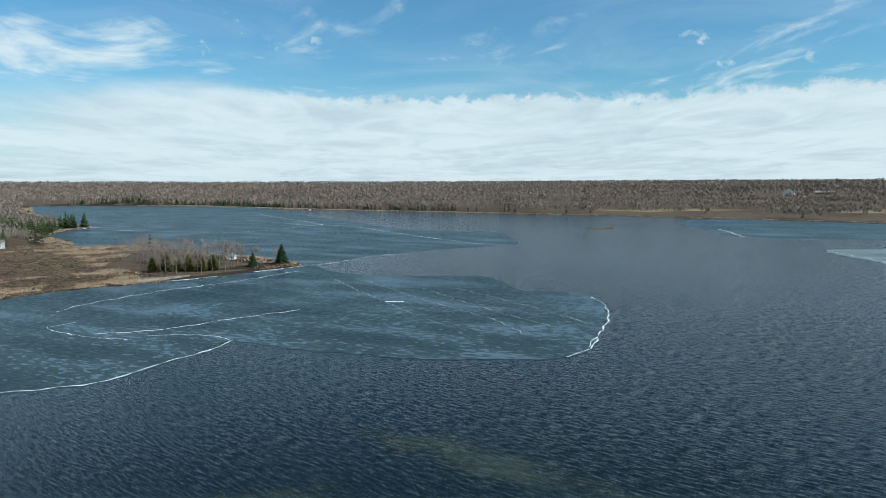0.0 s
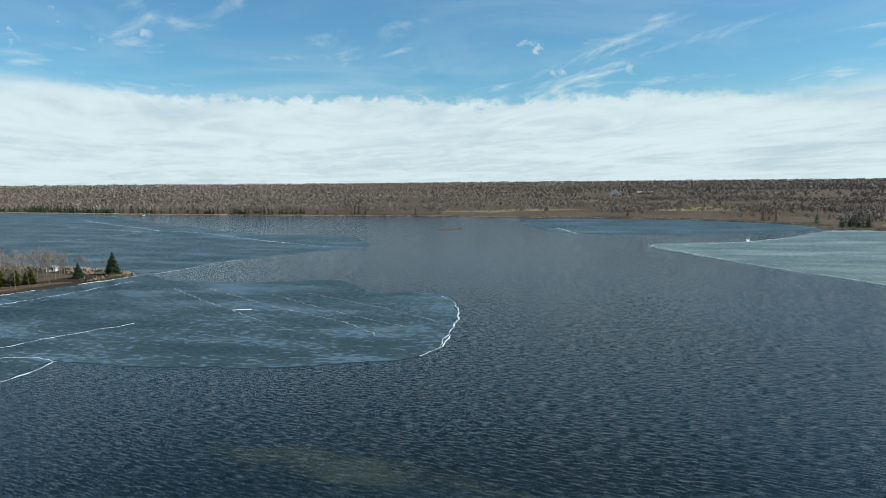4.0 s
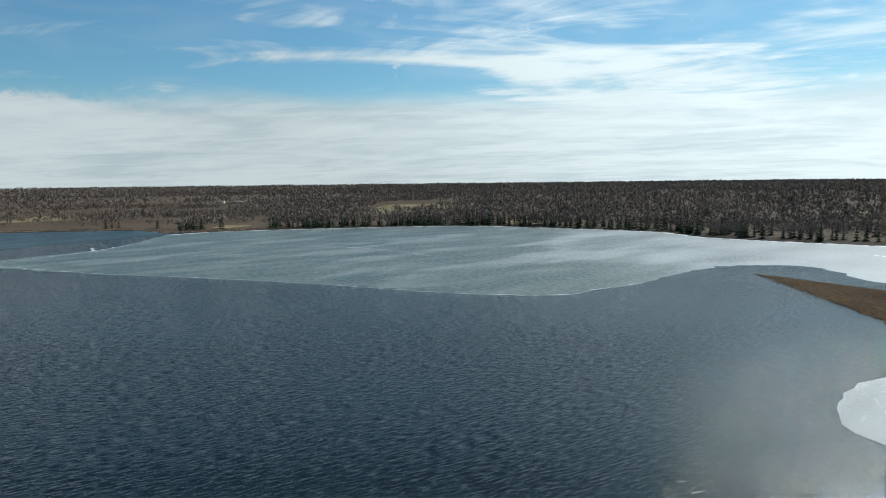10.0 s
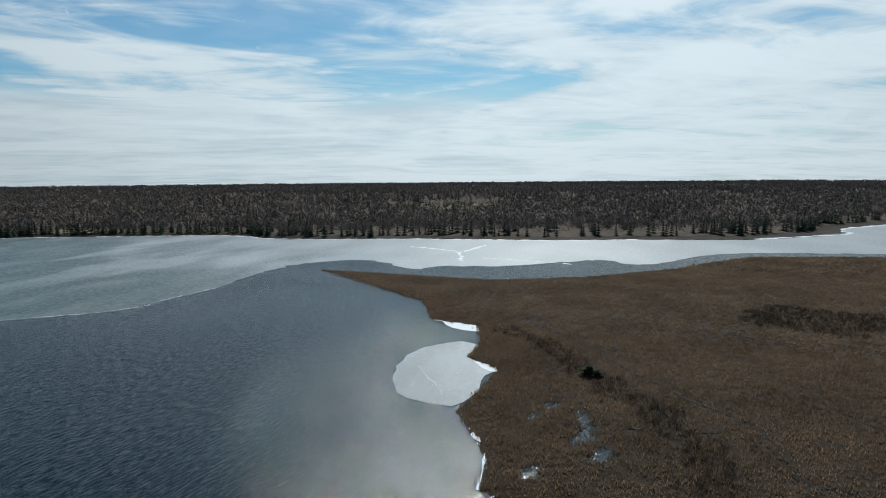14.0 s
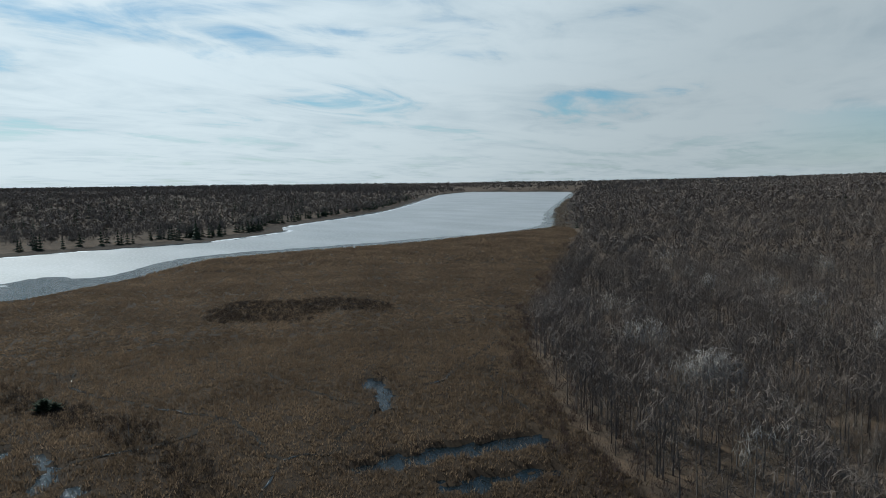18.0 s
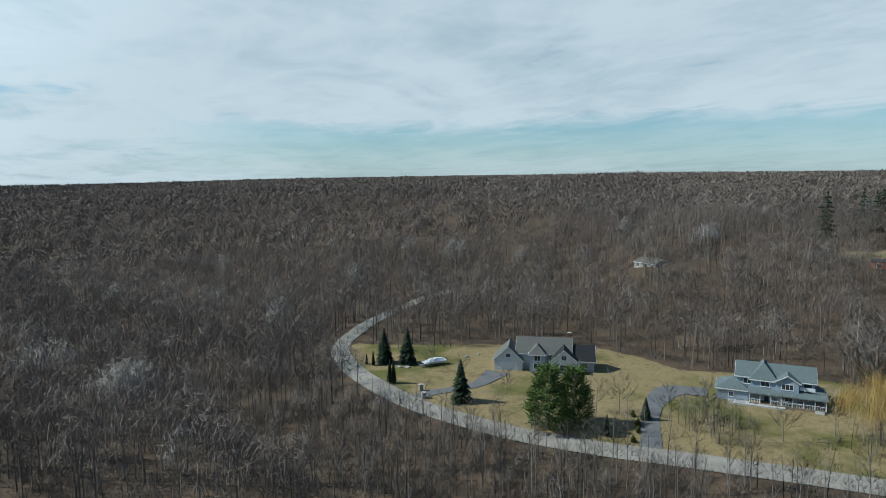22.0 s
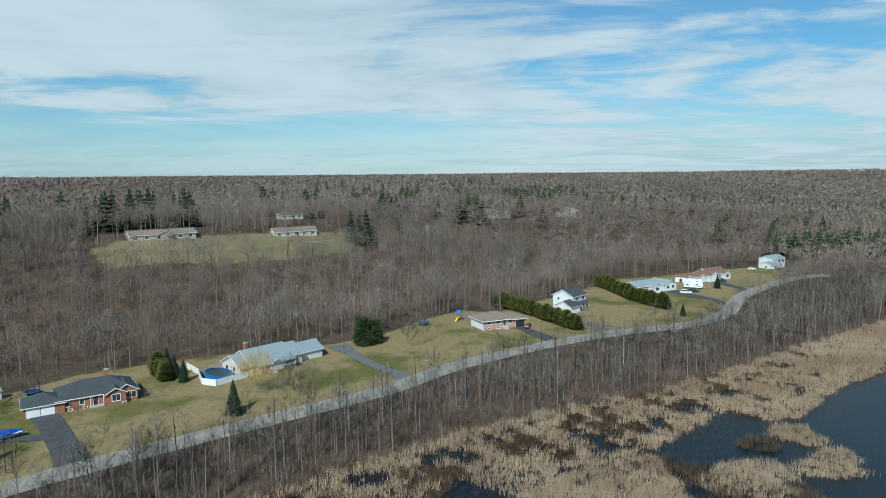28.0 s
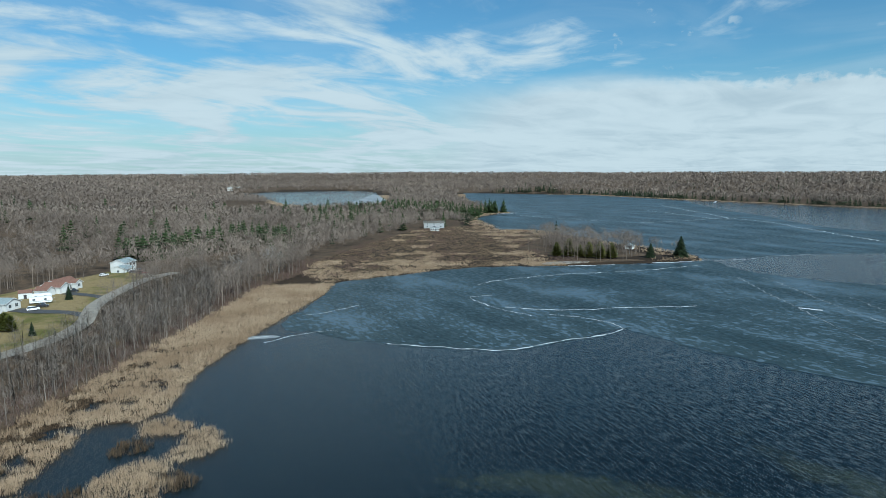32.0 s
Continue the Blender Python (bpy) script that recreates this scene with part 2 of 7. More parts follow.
    link(y, lying.inputs[1])
    link(calc("MULTIPLY", z, 5.0), lying.inputs[2])
    layer = node("ShaderNodeTexNoise", Scale=2.6, Detail=6.0, Roughness=0.55, Distortion=1.0)
    link(lying.outputs[0], layer.inputs["Vector"])
    heaped = toward(14, 0.8, 0.97)
    billow = calc("ABSOLUTE", calc("SUBTRACT", puff.outputs["Fac"], 0.5))
    top = calc("ADD", calc("MULTIPLY_ADD", swell.outputs["Fac"], 0.05, 0.105), calc("MULTIPLY", calc("SUBTRACT", layer.outputs["Fac"], 0.5), 0.05))
    top = calc("SUBTRACT", top, calc("MULTIPLY", calc("MULTIPLY", billow, heaped), 0.09))
    under = calc("SUBTRACT", top, z)
    edge = calc("ADD", calc("MULTIPLY", ramp(under, -0.003, 0.014), heaped), calc("MULTIPLY", ramp(under, -0.016, 0.03), calc("SUBTRACT", 1.0, heaped)))
    bank = calc("MULTIPLY", calc("MULTIPLY", edge, northward), calc("MULTIPLY", ramp(layer.outputs["Fac"], 0.25, 0.6, 0.78, 0.94), ramp(z, 0.0, 0.09, 0.72, 1.0)))
    # small single clouds above the bank
    tuft = calc("MULTIPLY", calc("MULTIPLY", ramp(puff.outputs["Fac"], 0.6, 0.72), ramp(swell.outputs["Fac"], 0.5, 0.6)), calc("MULTIPLY", ramp(z, 0.13, 0.16), ramp(z, 0.21, 0.24, 1.0, 0.0)))
    veil = calc("MULTIPLY", calc("MULTIPLY", ramp(layer.outputs["Fac"], 0.4, 0.68, 0.0, 0.6), ramp(z, 0.02, 0.2, 1.0, 0.2)), calc("SUBTRACT", 1.0, calc("MULTIPLY", hillward, 0.75)))
    haze = ramp(z, 0.0, 0.15, 0.72, 0.0)
    cloud = calc("MAXIMUM", calc("MAXIMUM", calc("MULTIPLY", high, 0.95), bank), calc("MAXIMUM", veil, calc("MULTIPLY", tuft, 0.8)))
    cover = calc("MINIMUM", calc("ADD", cloud, calc("MULTIPLY", haze, 0.8)), 0.97)
    mix = nodes.new("ShaderNodeMix")
    mix.data_type = "RGBA"
    link(cover, mix.inputs["Factor"])
    tint = nodes.new("ShaderNodeMix")
    tint.data_type, tint.blend_type = "RGBA", "MULTIPLY"
    tint.inputs["Factor"].default_value = 1.0
    tint.inputs["B"].default_value = SKY_TINT
    link(sky.outputs[0], tint.inputs["A"])
    link(tint.outputs["Result"], mix.inputs["A"])
    white = nodes.new("ShaderNodeMix")
    white.data_type = "RGBA"
    link(ramp(calc("ADD", calc("MULTIPLY", layer.outputs["Fac"], 0.3), calc("ADD", calc("MULTIPLY", broad, 0.4), calc("MULTIPLY", fibre, 0.3))), 0.36, 0.58), white.inputs["Factor"])
    white.inputs["A"].default_value, white.inputs["B"].default_value = CLOUD_GREY, CLOUD_WHITE
    # thin cloud glows towards the sun
    sb, sh = radians(SUN_BEARING), radians(SUN_HEIGHT)
    near = calc("ADD", calc("ADD", calc("MULTIPLY", x, math.sin(sb) * math.cos(sh)), calc("MULTIPLY", y, math.cos(sb) * math.cos(sh))), calc("MULTIPLY", z, math.sin(sh)))
    glow = nodes.new("ShaderNodeVectorMath")
    glow.operation = "SCALE"
    link(white.outputs["Result"], glow.inputs[0])
    link(ramp(near, 0.4, 0.95, 1.0, 1.75), glow.inputs["Scale"])
    link(glow.outputs[0], mix.inputs["B"])
    back = node("ShaderNodeBackground", Strength=SKY_STRENGTH)
    link(mix.outputs["Result"], back.inputs["Color"])
    out = nodes.new("ShaderNodeOutputWorld")
    link(back.outputs[0], out.inputs["Surface"])


SKY_STRENGTH = 0.08
SKY_TINT = (0.68, 0.965, 1.06, 1)
CLOUD_GREY, CLOUD_WHITE = (5.5, 6.05, 6.4, 1), (7.3, 7.6, 7.7, 1)
build_sky()
sun = new("sun", bpy.data.lights.new("sun", "SUN"))
sun.data.energy, sun.data.angle, sun.data.color = 5.0, radians(0.6), (1.0, 0.95, 0.87)
_b, _h = radians(SUN_BEARING), radians(SUN_HEIGHT)
sun.matrix_world = look((math.sin(_b) * math.cos(_h) * 300, math.cos(_b) * math.cos(_h) * 300, math.sin(_h) * 300), (0, 0, 0))

# ---- materials ----
class Shade:
    """A node material that is put together step by step."""

    def __init__(self, name, rough=0.8, metal=0.0, specular=0.4):
        self.m = bpy.data.materials.new(name)
        self.m.use_nodes = True
        self.nt = self.m.node_tree
        self.b = self.nt.nodes["Principled BSDF"]
        self.b.inputs["Roughness"].default_value = rough
        self.b.inputs["Metallic"].default_value = metal
        self.b.inputs["Specular IOR Level"].default_value = specular
        self.place = self.nt.nodes.new("ShaderNodeNewGeometry").outputs["Position"]

    def link(self, a, b):
        self.nt.links.new(a, b)

    def noise(self, scale, detail=4.0, rough=0.55, stretch=None, turn=0.0, vector=None, distort=0.0):
        v = vector or self.place
        if stretch:
            m = self.nt.nodes.new("ShaderNodeMapping")
            m.inputs["Scale"].default_value = stretch
            m.inputs["Rotation"].default_value = (0, 0, radians(turn))
            self.link(v, m.inputs[0])
            v = m.outputs[0]
        n = self.nt.nodes.new("ShaderNodeTexNoise")
        n.inputs["Scale"].default_value, n.inputs["Detail"].default_value = scale, detail
        n.inputs["Roughness"].default_value, n.inputs["Distortion"].default_value = rough, distort
        self.link(v, n.inputs["Vector"])
        return n.outputs["Fac"]

    def along(self, turn, stretch, scale, detail):
        """Noise that is drawn out along a bearing of the plan."""
        m = self.nt.nodes.new("ShaderNodeMapping")
        m.inputs["Rotation"].default_value = (0, 0, radians(turn))
        self.link(self.place, m.inputs[0])
        return self.noise(scale, detail, 0.5, stretch, vector=m.outputs[0])

    def ramp(self, v, lo, hi, a=0.0, b=1.0):
        n = self.nt.nodes.new("ShaderNodeMapRange")
        n.interpolation_type = "SMOOTHSTEP"
        for i, k in ((1, lo), (2, hi), (3, a), (4, b)):
            n.inputs[i].default_value = k
        self.link(v, n.inputs[0])
        return n.outputs[0]

    def calc(self, op, a, b):
        n = self.nt.nodes.new("ShaderNodeMath")
        n.operation = op
        for i, v in enumerate((a, b)):
            if isinstance(v, (int, float)):
                n.inputs[i].default_value = v
            else:
                self.link(v, n.inputs[i])
        return n.outputs[0]

    def mix(self, f, a, b):
        n = self.nt.nodes.new("ShaderNodeMix")
        n.data_type = "RGBA"
        for k, v in (("Factor", f), ("A", a), ("B", b)):
            if isinstance(v, (int, float)):
                n.inputs[k].default_value = v
            elif isinstance(v, tuple):
                n.inputs[k].default_value = (*v, 1)
            else:
                self.link(v, n.inputs[k])
        return n.outputs["Result"]

    def attribute(self, name):
        n = self.nt.nodes.new("ShaderNodeAttribute")
        n.attribute_name = name
        return n.outputs["Fac"]

    def random(self):
        return self.nt.nodes.new("ShaderNodeObjectInfo").outputs["Random"]

    def island(self):
        return self.nt.nodes.new("ShaderNodeNewGeometry").outputs["Random Per Island"]

    def bump(self, v, strength, distance):
        n = self.nt.nodes.new("ShaderNodeBump")
        n.inputs["Strength"].default_value, n.inputs["Distance"].default_value = strength, distance
        self.link(v, n.inputs["Height"])
        self.link(n.outputs[0], self.b.inputs["Normal"])

    def colour(self, c):
        if isinstance(c, tuple):
            self.b.inputs["Base Color"].default_value = (*c, 1)
        else:
            self.link(c, self.b.inputs["Base Color"])
        return self


def plain(name, a, b, scale=2.0, rough=0.7, bump=0.0, metal=0.0, fine=None, specular=0.4, stretch=None):
    """Two tones of one surface: broad stains and fine grain."""
    s = Shade(name, rough, metal, specular)
    f = s.calc("ADD", s.calc("MULTIPLY", s.noise(scale, 3, stretch=stretch), 0.6), s.calc("MULTIPLY", s.noise(fine or scale * 9, 2, stretch=stretch), 0.4))
    s.colour(s.mix(s.ramp(f, 0.32, 0.68), a, b))
    if bump:
        s.bump(s.noise(fine or scale * 9, 3), bump, 0.05)
    return s.m


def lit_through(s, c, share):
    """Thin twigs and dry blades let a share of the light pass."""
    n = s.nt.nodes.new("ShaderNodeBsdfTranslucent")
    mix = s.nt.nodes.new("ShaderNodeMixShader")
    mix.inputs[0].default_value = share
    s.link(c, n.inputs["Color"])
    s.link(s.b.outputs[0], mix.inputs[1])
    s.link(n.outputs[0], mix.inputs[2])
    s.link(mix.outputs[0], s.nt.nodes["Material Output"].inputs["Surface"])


def bark(name, a, b, crown=False):
    """Grey-brown wood; the twigs of a crown are shaded by its rounded form."""
    s = Shade(name, 0.9, 0, 0.1)
    c = s.mix(s.ramp(s.calc("ADD", s.calc("MULTIPLY", s.noise(0.013, 3), 0.6), s.calc("MULTIPLY", s.noise(0.12, 2), 0.4)), 0.38, 0.62), a, b)
    c = s.mix(s.calc("MULTIPLY", s.island(), 0.35), c, tuple(v * 0.6 for v in a))
    s.colour(c)
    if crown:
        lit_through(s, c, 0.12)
        n = s.nt.nodes.new("ShaderNodeAttribute")
        n.attribute_name = "round"
        turned = s.nt.nodes.new("ShaderNodeVectorTransform")
        turned.vector_type, turned.convert_from, turned.convert_to = "NORMAL", "OBJECT", "WORLD"
        s.link(n.outputs["Vector"], turned.inputs[0])
        s.link(turned.outputs[0], s.b.inputs["Normal"])
    return s.m


def foliage(name, a, b, size=0.05, spread=0.6, upward=False):
    s = Shade(name, 0.8, 0, 0.15)
    f = s.calc("ADD", s.calc("MULTIPLY", s.island(), spread), s.calc("MULTIPLY", s.ramp(s.noise(size, 4), 0.3, 0.7), 1.0 - spread))
    c = s.mix(f, a, b)
    s.colour(c)
    if upward:
        lit_through(s, c, 0.5)
        n = s.nt.nodes.new("ShaderNodeCombineXYZ")
        n.inputs[2].default_value = 1.0
        s.link(n.outputs[0], s.b.inputs["Normal"])
    return s.m


def ground_material():
    s = Shade("earth", 0.95, 0, 0.15)
    broad, fine, mid = s.noise(0.02, 4), s.noise(1.4, 5, 0.7), s.noise(0.14, 5, 0.65)
    marsh = s.mix(s.ramp(s.calc("ADD", s.calc("MULTIPLY", mid, 0.5), s.calc("MULTIPLY", broad, 0.5)), 0.38, 0.62), (0.022, 0.0145, 0.009), (0.045, 0.03, 0.018))
    marsh = s.mix(s.ramp(fine, 0.45, 0.75), marsh, (0.02, 0.014, 0.009))
    litter = s.mix(s.ramp(mid, 0.35, 0.65), (0.062, 0.044, 0.03), (0.115, 0.077, 0.048))
    litter = s.mix(s.ramp(fine, 0.4, 0.75), litter, (0.05, 0.04, 0.03))
    field = s.mix(s.ramp(broad, 0.35, 0.65), (0.2, 0.155, 0.085), (0.14, 0.122, 0.058))
    dry = s.mix(s.ramp(fine, 0.3, 0.7), (0.25, 0.19, 0.094), (0.175, 0.132, 0.063))
    green = s.mix(s.ramp(fine, 0.3, 0.7), (0.075, 0.08, 0.018), (0.12, 0.108, 0.034))
    lawn = s.mix(s.ramp(s.calc("ADD", s.calc("MULTIPLY", s.noise(0.045, 3), 0.7), s.calc("MULTIPLY", mid, 0.3)), 0.38, 0.52), green, dry)
    lawn = s.mix(s.calc("MULTIPLY", s.ramp(s.noise(0.5, 4, 0.7), 0.52, 0.7), 0.7), lawn, (0.11, 0.075, 0.04))
    edge = s.calc("MULTIPLY", s.calc("SUBTRACT", mid, 0.5), 0.7)
    c = s.mix(s.ramp(s.calc("ADD", s.attribute("litter"), edge), 0.35, 0.65), marsh, litter)
    c = s.mix(s.ramp(s.calc("ADD", s.attribute("field"), edge), 0.4, 0.6), c, field)
    c = s.mix(s.ramp(s.calc("ADD", s.attribute("lawn"), edge), 0.4, 0.6), c, lawn)
    s.colour(c)
    s.bump(fine, 0.5, 0.2)
    return s.m


RIPPLE, CHOP = 0.95, 1.05
WEED_BEDS = [((-16, 141), (36, 104), 7.0), ((112, 8), (186, -12), 8.0), ((-62, 96), (-20, 112), 6.0)]     # ends and half width


def water_material():
    s = Shade("lake_water", 0.1, 0, 0.42)
    s.b.inputs["IOR"].default_value = 1.33
    split = s.nt.nodes.new("ShaderNodeSeparateXYZ")
    s.link(s.place, split.inputs[0])
    x, y = split.outputs[0], split.outputs[1]
    patchy = s.calc("ADD", s.calc("MULTIPLY", s.noise(0.07, 4, 0.6), 0.6), s.calc("MULTIPLY", s.noise(0.4, 4, 0.65), 0.4))
    weed = None
    for (x0, y0), (x1, y1), half in WEED_BEDS:
        long = math.hypot(x1 - x0, y1 - y0)
        ux, uy = (x1 - x0) / long, (y1 - y0) / long
        dx, dy = s.calc("SUBTRACT", x, (x0 + x1) / 2), s.calc("SUBTRACT", y, (y0 + y1) / 2)
        along = s.calc("DIVIDE", s.calc("ADD", s.calc("MULTIPLY", dx, ux), s.calc("MULTIPLY", dy, uy)), long / 2)
        across = s.calc("DIVIDE", s.calc("SUBTRACT", s.calc("MULTIPLY", dx, uy), s.calc("MULTIPLY", dy, ux)), half)
        far = s.calc("ADD", s.calc("MULTIPLY", along, along), s.calc("MULTIPLY", across, across))
        bed = s.ramp(s.calc("SUBTRACT", patchy, s.calc("MULTIPLY", far, 0.16)), 0.3, 0.52)
        weed = bed if weed is None else s.calc("MAXIMUM", weed, bed)
    s.colour(s.mix(s.calc("MULTIPLY", weed, 0.3), (0.0045, 0.0085, 0.0098), (0.05, 0.052, 0.02)))
    # short-crested ripples that run before the wind, with finer ones across them
    ripple = s.along(38, (0.2, 1.0, 1.0), 1.7, 1.0)
    cross = s.along(66, (0.3, 1.0, 1.0), 3.0, 1.5)
    fine = s.along(20, (0.6, 1.0, 1.0), 6.5, 2)
    gust = s.ramp(s.noise(0.008, 3, 0.6, (1.0, 0.5, 1.0)), 0.3, 0.7, 0.75, 1.15)
    slope = s.calc("ADD", s.calc("ADD", s.calc("MULTIPLY", s.calc("SUBTRACT", ripple, 0.5), RIPPLE), s.calc("MULTIPLY", s.calc("SUBTRACT", cross, 0.5), RIPPLE * 0.5)),
                   s.calc("MULTIPLY", s.calc("SUBTRACT", fine, 0.5), RIPPLE * 1.2))
    slope = s.calc("MULTIPLY", slope, gust)
    tilt = s.nt.nodes.new("ShaderNodeCombineXYZ")
    chop = s.calc("MULTIPLY", s.calc("MULTIPLY", s.calc("SUBTRACT", s.along(-60, (0.7, 1.0, 1.0), 6.5, 2), 0.5), CHOP), gust)
    other = s.calc("MULTIPLY", s.calc("SUBTRACT", s.along(15, (0.7, 1.0, 1.0), 5.0, 2), 0.5), CHOP)
    s.link(s.calc("ADD", s.calc("MULTIPLY", slope, 0.62), s.calc("ADD", s.calc("MULTIPLY", chop, 0.9), s.calc("MULTIPLY", other, 0.4))), tilt.inputs[0])
    s.link(s.calc("ADD", s.calc("SUBTRACT", s.calc("MULTIPLY", slope, 0.78), s.calc("MULTIPLY", chop, 0.45)), s.calc("MULTIPLY", other, 0.8)), tilt.inputs[1])
    tilt.inputs[2].default_value = 1.0
    unit = s.nt.nodes.new("ShaderNodeVectorMath")
    unit.operation = "NORMALIZE"
    s.link(tilt.outputs[0], unit.inputs[0])
    s.link(unit.outputs[0], s.b.inputs["Normal"])
    return s.m


def ice_material(name, dark, pale, snow, snowy, rough, gloss, white=None, drifts=0.6):
    """Lake ice: broad tones, wind-drawn flecks of slush, larger drifts; white: the sun's glare painted as paler ice
    south of a line.
    """
    s = Shade(name, rough, 0, gloss)
    s.b.inputs["IOR"].default_value = 1.31
    streak = s.along(30, (0.4, 1.0, 1.0), 0.045, 5)
    fleck = s.along(24, (0.45, 1.0, 1.0), 0.55, 6)
    drift = s.along(18, (0.45, 1.0, 1.0), 0.018, 7)
    c = s.mix(s.ramp(streak, 0.3, 0.7), dark, pale)
    c = s.mix(s.ramp(drift, 0.53, 0.62, 0.0, drifts), c, snow)
    c = s.mix(s.ramp(s.calc("ADD", s.calc("MULTIPLY", fleck, 0.6), s.calc("MULTIPLY", streak, 0.4)), snowy, snowy + 0.06, 0.0, 0.9), c, snow)
    # paler colour stands for the sun's glare on the southern ice
    if white:
        split = s.nt.nodes.new("ShaderNodeSeparateXYZ")
        s.link(s.place, split.inputs[0])
        line = s.calc("ADD", s.calc("SUBTRACT", split.outputs[0], s.calc("MULTIPLY", split.outputs[1], 2.0)), s.calc("MULTIPLY", drift, 900))
        cover = s.mix(s.ramp(s.calc("ADD", s.calc("MULTIPLY", fleck, 0.4), s.calc("MULTIPLY", drift, 0.6)), 0.4, 0.6), white, tuple(min(0.8, v * 1.3) for v in white))
        c = s.mix(s.ramp(line, 650, 1050, 0.0, 0.85), c, cover)
    s.colour(c)
    s.link(s.ramp(fleck, 0.3, 0.7, rough - 0.12, rough + 0.1), s.b.inputs["Roughness"])
    s.bump(s.noise(0.8, 4), 0.25, 0.06)
    return s.m


EARTH, WATER = ground_material(), water_material()
ICE_DARK = ice_material("dark_lake_ice", (0.018, 0.029, 0.031), (0.03, 0.044, 0.045), (0.082, 0.118, 0.15), 0.515, 0.42, 0.22, None, 0.0)
ICE_PALE = ice_material("grey_lake_ice", (0.062, 0.082, 0.076), (0.11, 0.126, 0.112), (0.21, 0.225, 0.215), 0.56, 0.42, 0.5, (0.27, 0.275, 0.28))
ICE_WHITE = ice_material("white_ice", (0.17, 0.182, 0.19), (0.24, 0.253, 0.26), (0.31, 0.325, 0.335), 0.55, 0.5, 0.5)
SLUSH = plain("frozen_slush", (0.38, 0.41, 0.43), (0.62, 0.64, 0.65), 0.5, 0.6)
SNOW = plain("old_snow", (0.45, 0.47, 0.5), (0.68, 0.7, 0.72), 0.8, 0.6)
GRAVEL = plain("gravel_road", (0.19, 0.171, 0.145), (0.28, 0.253, 0.215), 0.35, 0.95, 0.3, fine=3.0)
ASPHALT = plain("asphalt", (0.04, 0.04, 0.043), (0.07, 0.07, 0.071), 0.5, 0.9, 0.2, fine=6.0)
WORN_ASPHALT = plain("worn_asphalt", (0.09, 0.09, 0.09), (0.135, 0.13, 0.128), 0.5, 0.9, 0.2, fine=6.0)
CONCRETE = plain("concrete", (0.32, 0.31, 0.29), (0.42, 0.4, 0.38), 0.6, 0.85, 0.1)
BARK = bark("grey_bark", (0.2, 0.172, 0.148), (0.28, 0.24, 0.205))
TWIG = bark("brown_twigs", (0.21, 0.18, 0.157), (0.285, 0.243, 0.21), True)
CROWN = bark("bare_crowns", (0.135, 0.109, 0.092), (0.22, 0.177, 0.147))
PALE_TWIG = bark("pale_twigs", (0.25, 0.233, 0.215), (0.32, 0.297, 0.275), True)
BIRCH = bark("pale_bark", (0.45, 0.43, 0.4), (0.36, 0.33, 0.3))
NEEDLES = foliage("dark_needles", (0.012, 0.022, 0.012), (0.034, 0.047, 0.022))
PINE_DARK = foliage("dark_pine_needles", (0.02, 0.036, 0.014), (0.048, 0.066, 0.024))
PINE = foliage("pine_needles", (0.04, 0.068, 0.017), (0.11, 0.148, 0.04))
CEDAR = foliage("cedar_hedge", (0.05, 0.06, 0.012), (0.115, 0.112, 0.027))
WILLOW = foliage("willow_twigs", (0.26, 0.165, 0.045), (0.46, 0.32, 0.12))
REED = foliage("dry_reeds", (0.22, 0.15, 0.095), (0.42, 0.32, 0.22), 0.06, 0.4)
MUD = plain("creek_mud", (0.014, 0.011, 0.008), (0.026, 0.02, 0.014), 0.6, 0.9, specular=0.1)
BROWN_REED = foliage("brown_reeds", (0.16, 0.107, 0.065), (0.4, 0.28, 0.175), 0.08, 0.5, True)
STRAW = foliage("flattened_reeds", (0.13, 0.088, 0.055), (0.30, 0.22, 0.14), 0.045, 0.35)
SEDGE = foliage("brown_sedge", (0.056, 0.039, 0.026), (0.2, 0.142, 0.093), 0.035, 0.6, True)
SHRUB = foliage("red_brown_shrubs", (0.085, 0.056, 0.048), (0.14, 0.092, 0.076), 0.04)
CATTAIL = foliage("brown_cattails", (0.05, 0.033, 0.02), (0.17, 0.113, 0.066), 0.06, 0.5, True)
BRUSH = foliage("grey_brush", (0.12, 0.095, 0.08), (0.21, 0.168, 0.142), 0.04)
DARK_SHRUB = foliage("dark_thicket", (0.04, 0.03, 0.025), (0.08, 0.057, 0.042), 0.04)

# ---- mesh helpers ----
from mathutils.geometry import delaunay_2d_cdt

def mesh_of(name, verts, faces, material, smooth_shade=False, rounding=None):
    """A mesh from arrays of points and of faces that all have three or four corners."""
    v, f = np.asarray(verts, np.float32), np.asarray(faces, np.int32)
    me = bpy.data.meshes.new(name)
    n, k = f.shape
    me.vertices.add(len(v)), me.loops.add(n * k), me.polygons.add(n)
    me.vertices.foreach_set("co", v.ravel())
    me.loops.foreach_set("vertex_index", f.ravel())
    me.polygons.foreach_set("loop_start", np.arange(0, n * k, k, dtype=np.int32))
    me.polygons.foreach_set("use_smooth", np.full(n, smooth_shade))
    me.update(calc_edges=True)
    me.materials.append(material)
    if rounding is not None:
        me.attributes.new("round", "FLOAT_VECTOR", "POINT").data.foreach_set("vector", np.asarray(rounding, np.float32).ravel())
    return me


def structure(name, me, label, category=""):
    return tagged(new(name, me), label, category or name, kind="structure")


